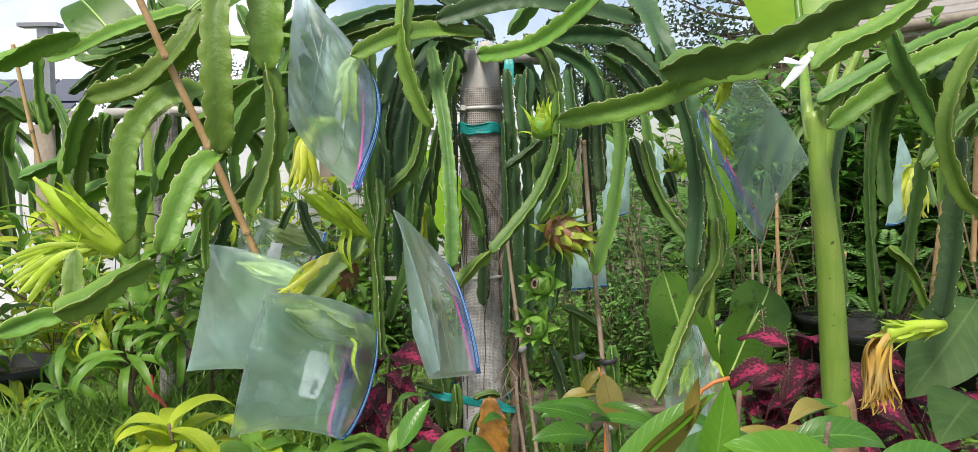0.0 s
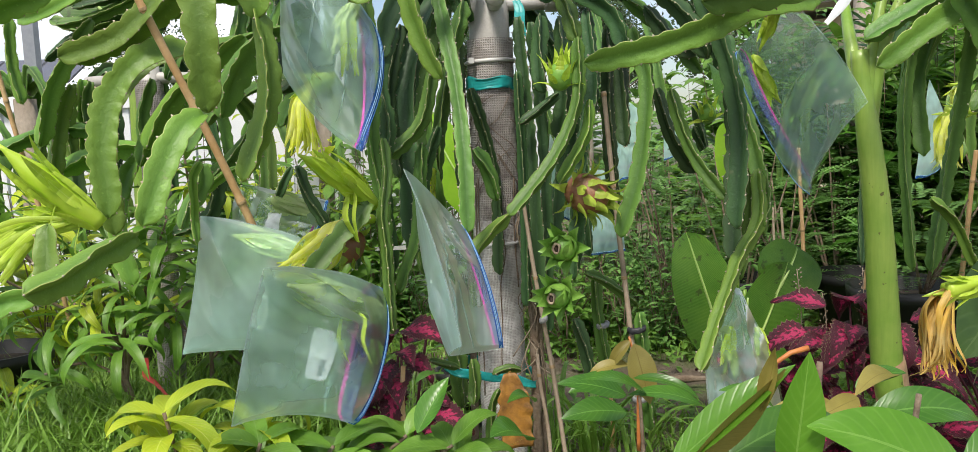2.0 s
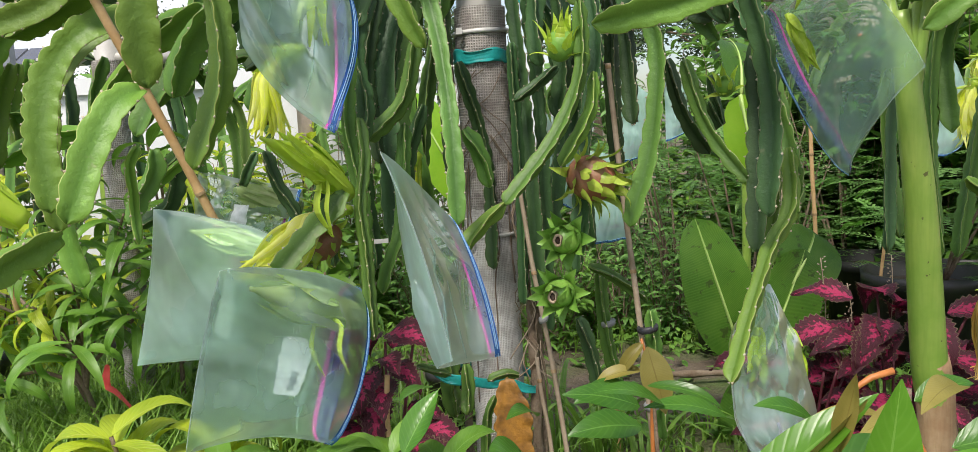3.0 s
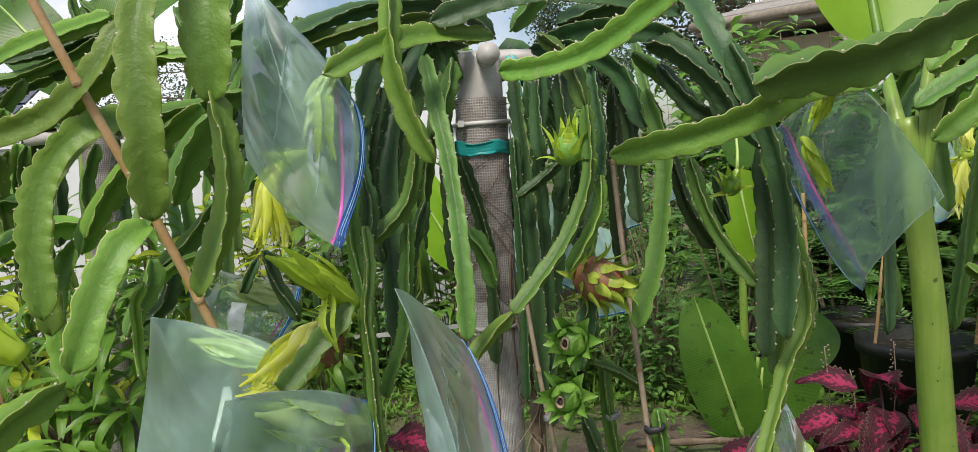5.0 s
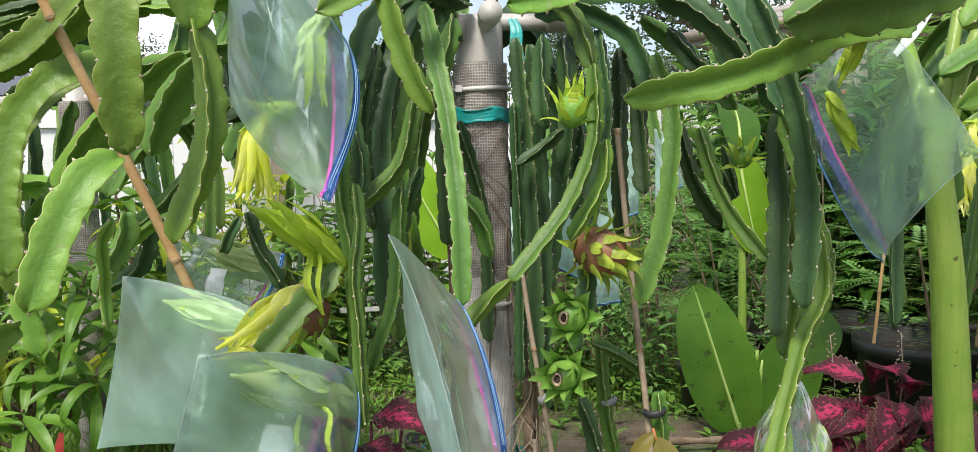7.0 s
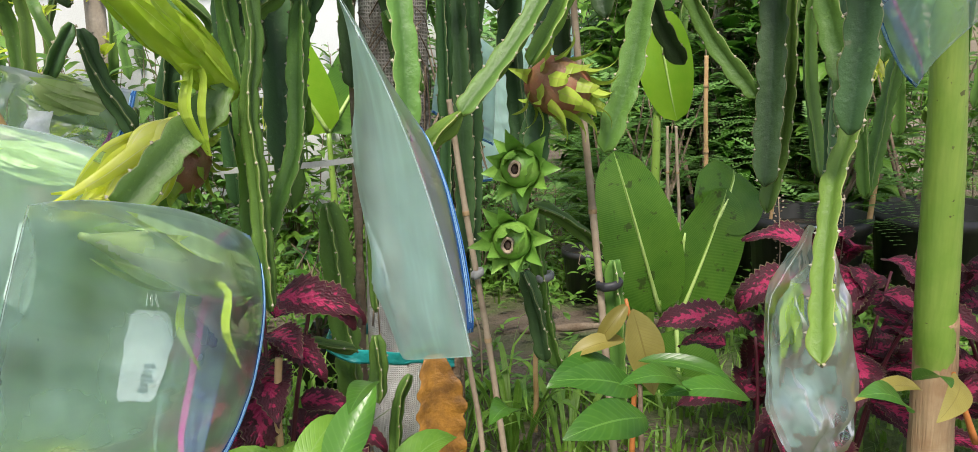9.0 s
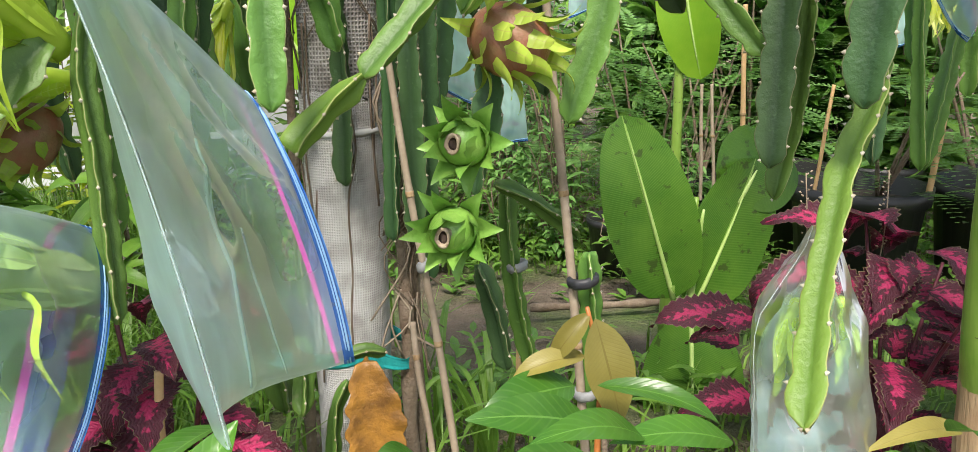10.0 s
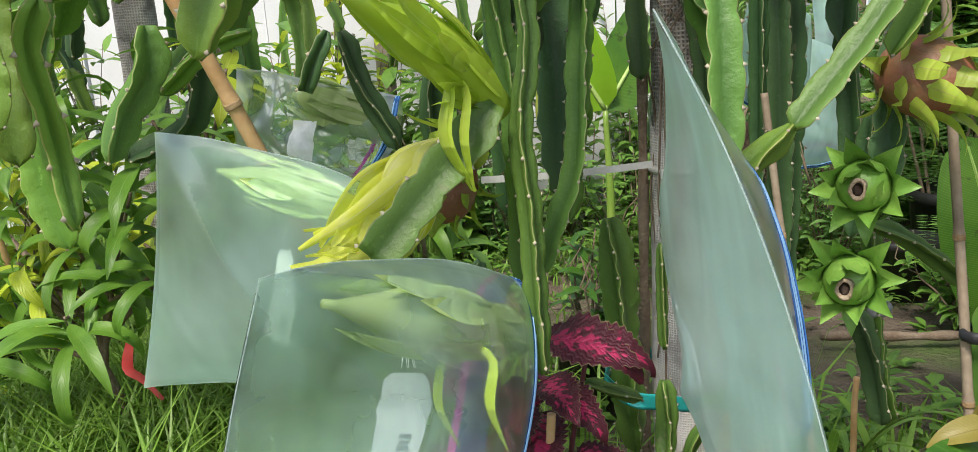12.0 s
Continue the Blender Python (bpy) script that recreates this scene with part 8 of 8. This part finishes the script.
broad(ficus, (0.664, 1.750, 0.537), (-0.646, -0.749, 0.147), (-0.300, -0.800, 0.400), 0.170, 0.041, 0.40, 0.20, RUSSET, 18, 0.010)
broad(ficus, (0.650, 1.800, 0.501), (-0.773, -0.458, 0.438), (0.000, -0.500, 0.850), 0.179, 0.029, 0.60, 0.40, RUSSET, 19, 0.010)
broad(ficus, (0.036, 1.800, 0.539), (-0.281, -0.752, 0.596), (0.000, -0.500, 0.850), 0.123, 0.036, 0.60, 0.30, BROAD, 20, 0.010)
broad(ficus, (-0.141, 1.750, 0.618), (-0.243, -0.921, 0.306), (-0.200, -0.800, 0.500), 0.158, 0.031, 0.20, 0.40, BROAD, 21, 0.010)
broad(ficus, (-0.197, 1.750, 0.503), (0.476, 0.284, 0.832), (-0.300, -0.800, 0.500), 0.124, 0.054, 0.20, 0.40, BROAD, 22, 0.010)
broad(ficus, (0.014, 1.700, 0.499), (-0.310, -0.706, 0.636), (0.000, -0.500, 0.850), 0.133, 0.075, 0.60, 0.30, BROAD, 23, 0.010)
broad(ficus, (0.239, 1.950, 0.528), (-0.808, -0.538, 0.241), (0.000, -0.600, 0.800), 0.141, 0.058, 0.50, 0.20, BROAD, 24, 0.010)
broad(ficus, (0.220, 1.800, 0.510), (-0.795, -0.512, 0.325), (0.000, -0.600, 0.800), 0.151, 0.062, 0.50, 0.20, BROAD, 25, 0.010)
broad(ficus, (1.108, 1.900, 0.556), (-0.607, -0.786, 0.113), (-0.300, -0.700, 0.600), 0.284, 0.150, 0.40, 0.20, BROAD_SHADED, 26, 0.010)
broad(ficus, (1.288, 2.200, 0.738), (-0.681, -0.475, -0.558), (-0.300, -0.900, 0.200), 0.353, 0.194, 0.30, 0.15, BROAD_SHADED, 27, 0.010)
broad(ficus, (1.189, 2.250, 0.594), (0.494, -0.535, 0.685), (0.000, -0.900, 0.200), 0.150, 0.134, 0.30, 0.15, BROAD_SHADED, 28, 0.010)
twig(ficus, [(0.269, 1.950, 0.372), (0.270, 1.950, 0.466), (0.271, 1.950, 0.548), (0.260, 1.950, 0.600), (0.253, 1.950, 0.628)], 0.0045)
twig(ficus, [(0.705, 1.750, 0.436), (0.680, 1.750, 0.488), (0.654, 1.750, 0.546)], 0.005)
twig(ficus, [(0.317, 1.100, 0.817), (0.284, 1.100, 0.806), (0.272, 1.100, 0.780), (0.251, 1.100, 0.747)], 0.003)
twig(ficus, [(0.30, 1.08, 0.10), (0.31, 1.09, 0.45), (0.33, 1.10, 0.80)], 0.006, BARK)
twig(ficus, [(0.45, 1.25, 0.10), (0.46, 1.2, 0.45), (0.47, 1.15, 0.74)], 0.006, BARK)
twig(ficus, [(0.30, 1.95, 0.10), (0.28, 1.93, 0.3), (0.27, 1.93, 0.5)], 0.006, BARK)
twig(ficus, [(0.95, 1.75, 0.10), (0.94, 1.73, 0.3), (0.93, 1.73, 0.5)], 0.006, BARK)


# ---- pots and their plants ----
def feathery(place, height, spread, fronds, seed):
    """A small tree with feathery compound leaves, in a pot."""
    rnd = random.Random(seed)
    place = Vector(place)
    ob = thing("feathery_shrub", place, "bushy sapling with feathery compound leaves in a black pot", "shrub", "feathery saplings")
    for k in range(5):
        bm = bmesh.new()
        a = rnd.random() * 6.283
        tube(bm, [place, place + Vector((math.cos(a) * spread * 0.3, math.sin(a) * spread * 0.3, height * 0.5)), place + Vector((math.cos(a) * spread * 0.6, math.sin(a) * spread * 0.6, height))], lambda f: 0.008 - 0.005 * f, 6, 0.05)
        part("branch", bm, BARK, ob)
    bm = bmesh.new()
    uv = bm.loops.layers.uv.new()
    for k in range(fronds):
        a = rnd.random() * 6.283
        r = spread * math.sqrt(rnd.random()) * 0.75
        p = place + Vector((math.cos(a) * r, math.sin(a) * r, height * rnd.uniform(0.15, 1.0)))
        d = Vector((math.cos(a), math.sin(a) - 0.3, rnd.uniform(-0.1, 0.7))).normalized()
        side = d.cross(Vector((0, 0, 1))).normalized()
        L0 = rnd.uniform(0.12, 0.24)
        for q in range(11):
            f = q / 10
            c = p + d * (L0 * f) - Vector((0, 0, 0.06 * f * f))
            for sgn in (-1, 1):
                w = (side * sgn + d * 0.35).normalized()
                n0 = 0.042 * (1.1 - 0.5 * f)
                v = [bm.verts.new(x) for x in (c, c + w * n0 * 0.5 + d * 0.0065, c + w * n0, c + w * n0 * 0.5 - d * 0.0065)]
                fc = bm.faces.new(v)
                for loop, u in zip(fc.loops, ((0.5, 0), (1, 0.5), (0.5, 1), (0, 0.5))):
                    loop[uv].uv = u
    part("crown", bm, FEATHER, ob)


def shrub(place, height, spread, count, seed, material=WEED, size=(0.05, 0.11), label="leafy green shrub in a pot behind the cactus"):
    rnd = random.Random(seed)
    place = Vector(place)
    ob = thing("shrub", place, label, "shrub", "leafy shrubs")
    bl = bmesh.new()
    uv = bl.loops.layers.uv.new()
    for k in range(9):
        a = rnd.random() * 6.283
        e = place + Vector((math.cos(a) * spread * rnd.random(), math.sin(a) * spread * rnd.random(), height * rnd.uniform(0.6, 1)))
        bm = bmesh.new()
        tube(bm, [place, place.lerp(e, 0.35) + Vector((rnd.uniform(-0.05, 0.05), rnd.uniform(-0.05, 0.05), 0.04)), place.lerp(e, 0.7) + Vector((rnd.uniform(-0.05, 0.05), rnd.uniform(-0.05, 0.05), 0.0)), e], lambda f: 0.0045 - 0.003 * f, 5, 0.06)
        part("branch", bm, BARK, ob)
        for q in range(count // 9):
            f = rnd.uniform(0.08, 1)
            b = rnd.random() * 6.283
            p = place.lerp(e, f) + Vector((math.cos(b), math.sin(b), 0)) * 0.01
            leaf(bl, p, (math.cos(b), math.sin(b) - 0.2, rnd.uniform(0, 0.9)), (0, -0.2, 1), rnd.uniform(*size), rnd.uniform(*size) * 0.36, rnd.uniform(0.3, 1.2), 0.25, 0.8, 4, uv=uv)
    part("crown", bl, material, ob)


for k, (x0, y0, r0, h0) in enumerate(((0.98, 3.95, 0.11, 0.22), (1.55, 3.35, 0.20, 0.36), (1.98, 3.25, 0.20, 0.36), (1.25, 4.15, 0.18, 0.34), (1.70, 4.10, 0.19, 0.36), (2.35, 3.6, 0.20, 0.36), (2.2, 4.2, 0.19, 0.34), (-1.75, 3.0, 0.17, 0.32), (-2.15, 3.2, 0.17, 0.32), (-0.150, 2.95, 0.088, 0.20), (-1.30, 3.5, 0.16, 0.30))):
    nursery_pot((x0, y0, ground_height(x0, y0) - 0.004), r0, h0)
feathery((0.90, 4.35, 0.1), 0.85, 0.45, 90, 3)
feathery((1.30, 3.95, 0.35), 0.50, 0.40, 70, 4)
feathery((1.62, 3.35, 0.38), 0.40, 0.34, 60, 5)
feathery((2.1, 3.5, 0.36), 0.6, 0.4, 60, 6)
feathery((1.15, 4.10, 0.12), 0.85, 0.42, 120, 17)
feathery((1.75, 4.45, 0.12), 1.05, 0.50, 130, 18)
feathery((0.72, 4.75, 0.10), 1.00, 0.45, 120, 19)
shrub((0.55, 4.6, 0.0), 1.0, 0.4, 220, 7)
shrub((1.9, 4.9, 0.0), 1.3, 0.6, 300, 8)
shrub((2.9, 3.9, 0.0), 1.2, 0.6, 300, 9)
shrub((-0.55, 4.9, 0.0), 1.2, 0.6, 260, 10, MANGO, (0.1, 0.2))
shrub((-0.150, 2.95, 0.26), 0.28, 0.12, 60, 13, BROAD, (0.05, 0.10), "small green seedling in a black pot")
shrub((0.25, 5.6, 0.0), 1.1, 0.6, 260, 14)
shrub((3.6, 5.4, 0.0), 1.7, 0.9, 340, 15)
shrub((1.2, 5.7, 0.0), 1.3, 0.8, 300, 16)

# low bright weeds and seedlings between the cactus and the pots
for k, (x0, y0, h0, w0) in enumerate(((0.45, 4.35, 0.45, 0.22), (0.80, 4.15, 0.60, 0.25), (0.98, 3.55, 0.42, 0.20), (1.15, 3.70, 0.55, 0.25), (0.30, 4.15, 0.55, 0.28), (0.62, 4.35, 0.70, 0.30), (1.42, 4.45, 0.80, 0.32), (-0.42, 4.65, 0.50, 0.28), (0.05, 4.45, 0.60, 0.30))):
    shrub((x0, y0, ground_height(x0, y0)), h0, w0, 300, 210 + k, (WEED, FEATHER)[k % 2], (0.035, 0.085), "low bright green weed clump in the grass")

# tall leafy hedge that closes the garden
for k in range(16):
    x0 = -6.0 + k * 0.85
    shrub((x0, 7.2 + 0.5 * math.sin(k * 2.1), 0.0), (1.75 if x0 < 1.5 else 2.15) + 0.25 * math.sin(k * 1.3), 0.8, 540, 100 + k, (WEED, MANGO, FEATHER, WEED)[k % 4], (0.12, 0.26), "tall leafy hedge shrub at the back of the garden")
for k, (x0, y0, h0) in enumerate(((0.2, 5.2, 1.1), (0.9, 5.4, 1.25), (1.6, 5.5, 1.35), (2.85, 5.3, 1.5), (3.2, 5.0, 1.6), (2.9, 4.3, 1.3), (-0.9, 5.1, 1.1))):
    shrub((x0, y0, 0.0), h0, 0.5, 420, 130 + k, (WEED, FEATHER, MANGO)[k % 3], (0.07, 0.15), "leafy green shrub behind the potted saplings")
for k, (x0, y0, h0) in enumerate(((-1.75, 3.45, 1.1), (-1.1, 3.7, 1.1))):
    shrub((x0, y0, 0.0), h0, 0.45, 260, 190 + k, (MANGO_NEW, MANGO, MANGO_NEW)[k], (0.10, 0.19), "bright yellow-green leafy shrub behind the cactus")
# loose leafy growth in front of the white fence
for k, (x0, y0, h0) in enumerate(((-2.35, 5.00, 1.15), (-1.70, 4.75, 1.22), (-1.15, 4.95, 1.30), (-0.62, 4.60, 1.20), (-0.15, 4.95, 1.28))):
    shrub((x0, y0, ground_height(x0, y0)), h0, 0.36, 230, 230 + k, (WEED, MANGO, MANGO_NEW, WEED, MANGO)[k], (0.09, 0.19), "loose leafy green shrub in front of the white fence")
# woody old stems climbing beside the wrapped post
for k, pts in enumerate((((0.062, 2.30, 0.10), (0.066, 2.30, 0.45), (0.060, 2.31, 0.70), (0.052, 2.32, 0.86)), ((0.085, 2.33, 0.10), (0.082, 2.33, 0.5), (0.072, 2.34, 0.95), (0.06, 2.35, 1.30)), ((-0.10, 2.36, 0.10), (-0.095, 2.35, 0.6), (-0.092, 2.35, 1.25)))):
    bm = bmesh.new()
    tube(bm, pts, lambda f: (0.013 if k == 0 else 0.009) * (1.1 - 0.4 * f) * (1 + 0.15 * math.sin(f * 37)), 9, 0.012)
    part("woody_stem", bm, BARK, centre_plant, "old brown woody stem")
rnd = random.Random(77)
for k in range(34):
    x0, z0 = rnd.uniform(0.045, 0.11), rnd.uniform(0.52, 0.90)
    bm = bmesh.new()
    tube(bm, [(x0, 2.295, z0), (x0 + rnd.uniform(-0.03, 0.03), 2.285, z0 - 0.05), (x0 + rnd.uniform(-0.05, 0.04), 2.29, z0 - rnd.uniform(0.08, 0.16))], 0.0009 + 0.0013 * rnd.random(), 4, 0.02)
    part("root", bm, CANE_GREY if k % 3 else BARK, centre_plant, "thin brown aerial root")
# ties on the canes
for (x0, y0, z0), r0, m0, lb in (((0.302, 2.130, 0.601), 0.0195, RUBBER, "black tape tie"), ((0.307, 2.120, 0.434), 0.017, GREYTAPE, "grey tape tie"), ((0.244, 2.300, 0.575), 0.014, GREYTAPE, "grey tape tie"), ((0.083, 2.172, 0.624), 0.0075, GREYTAPE, "grey tape tie")):
    band(centre_plant, (x0, y0, z0), r0, 0.015, m0, "tie", 0.0015, lb, 0.003, 9)


def strappy(place, count, length, seed, label="clump of long strappy green blades beside the path"):
    """A lily-like clump of long arching blades."""
    rnd = random.Random(seed)
    place = Vector(place)
    ob = thing("strappy_plant", place, label, "plant", "strappy clumps")
    for k in range(count):
        a = rnd.random() * 6.283
        d = Vector((math.cos(a), math.sin(a), 0))
        L0 = length * rnd.uniform(0.6, 1.1)
        b0 = place + d * 0.02
        bm = bmesh.new()
        strip(bm, [b0, b0 + d * L0 * 0.18 + Vector((0, 0, L0 * 0.5)), b0 + d * L0 * 0.45 + Vector((0, 0, L0 * 0.75)), b0 + d * L0 * 0.8 + Vector((0, 0, L0 * rnd.uniform(0.45, 0.8)))], rnd.uniform(0.010, 0.018), first=d, blunt=0.8)
        part("blade", bm, GRASS, ob)


strappy((0.24, 2.50, 0.10), 16, 0.34, 3)
strappy((0.34, 2.42, 0.10), 12, 0.30, 4)
strappy((0.14, 2.62, 0.10), 10, 0.30, 5)
strappy((-0.50, 2.55, 0.10), 12, 0.34, 6)
strappy((-0.85, 2.15, 0.10), 16, 0.36, 7)
strappy((-1.25, 2.05, 0.08), 16, 0.36, 8)
strappy((-0.62, 2.35, 0.08), 14, 0.34, 9)

for k, (x0, y0, h0) in enumerate(((2.05, 5.0, 1.75), (2.6, 5.6, 1.9), (3.3, 6.0, 2.0), (3.9, 6.2, 2.1), (1.5, 5.2, 1.5), (2.3, 4.2, 1.5))):
    shrub((x0, y0, 0.0), h0, 0.45, 330, 150 + k, (WEED, MANGO_NEW, WEED, BROAD)[k % 4] if k % 4 != 1 else WEED, (0.14, 0.30), "tall bright green leafy shrub in front of the house")
far_banana = thing("banana_plant", (-1.45, 3.6, 0.05), "banana plant with bright leaves behind the cactus", "banana plant")
bm = bmesh.new()
tube(bm, [(-1.45, 3.6, 0.0), (-1.45, 3.6, 0.8), (-1.43, 3.58, 1.5)], lambda f: 0.045 - 0.02 * f, 12, 0.05)
part("stalk", bm, BANANA_STALK, far_banana)
banana_leaf(far_banana, (-1.43, 3.58, 1.48), (0.35, -0.3, 0.6), (0.1, -0.8, 0.6), 0.65, 0.26, 1.0, 0.1)
banana_leaf(far_banana, (-1.43, 3.58, 1.48), (-0.45, -0.2, 0.7), (-0.1, -0.8, 0.6), 0.65, 0.26, 1.0, 0.1, seed=3)
banana_leaf(far_banana, (-1.43, 3.58, 1.45), (0.1, 0.3, 0.9), (0.1, -0.9, 0.3), 0.6, 0.24, 0.6, 0.1, seed=4)

for k, (x0, y0, h0) in enumerate(((1.48, 4.80, 1.66), (1.84, 5.20, 1.73), (1.97, 5.00, 1.73), (1.32, 4.60, 1.56), (1.91, 4.40, 1.57), (2.16, 4.40, 1.56), (2.46, 4.60, 1.60))):
    shrub((x0, y0, 0.0), h0 + 0.12, 0.34, 480, 170 + k, (WEED, BROAD, MANGO)[k % 3], (0.10, 0.24), "tall bright green leafy shrub in front of the house")
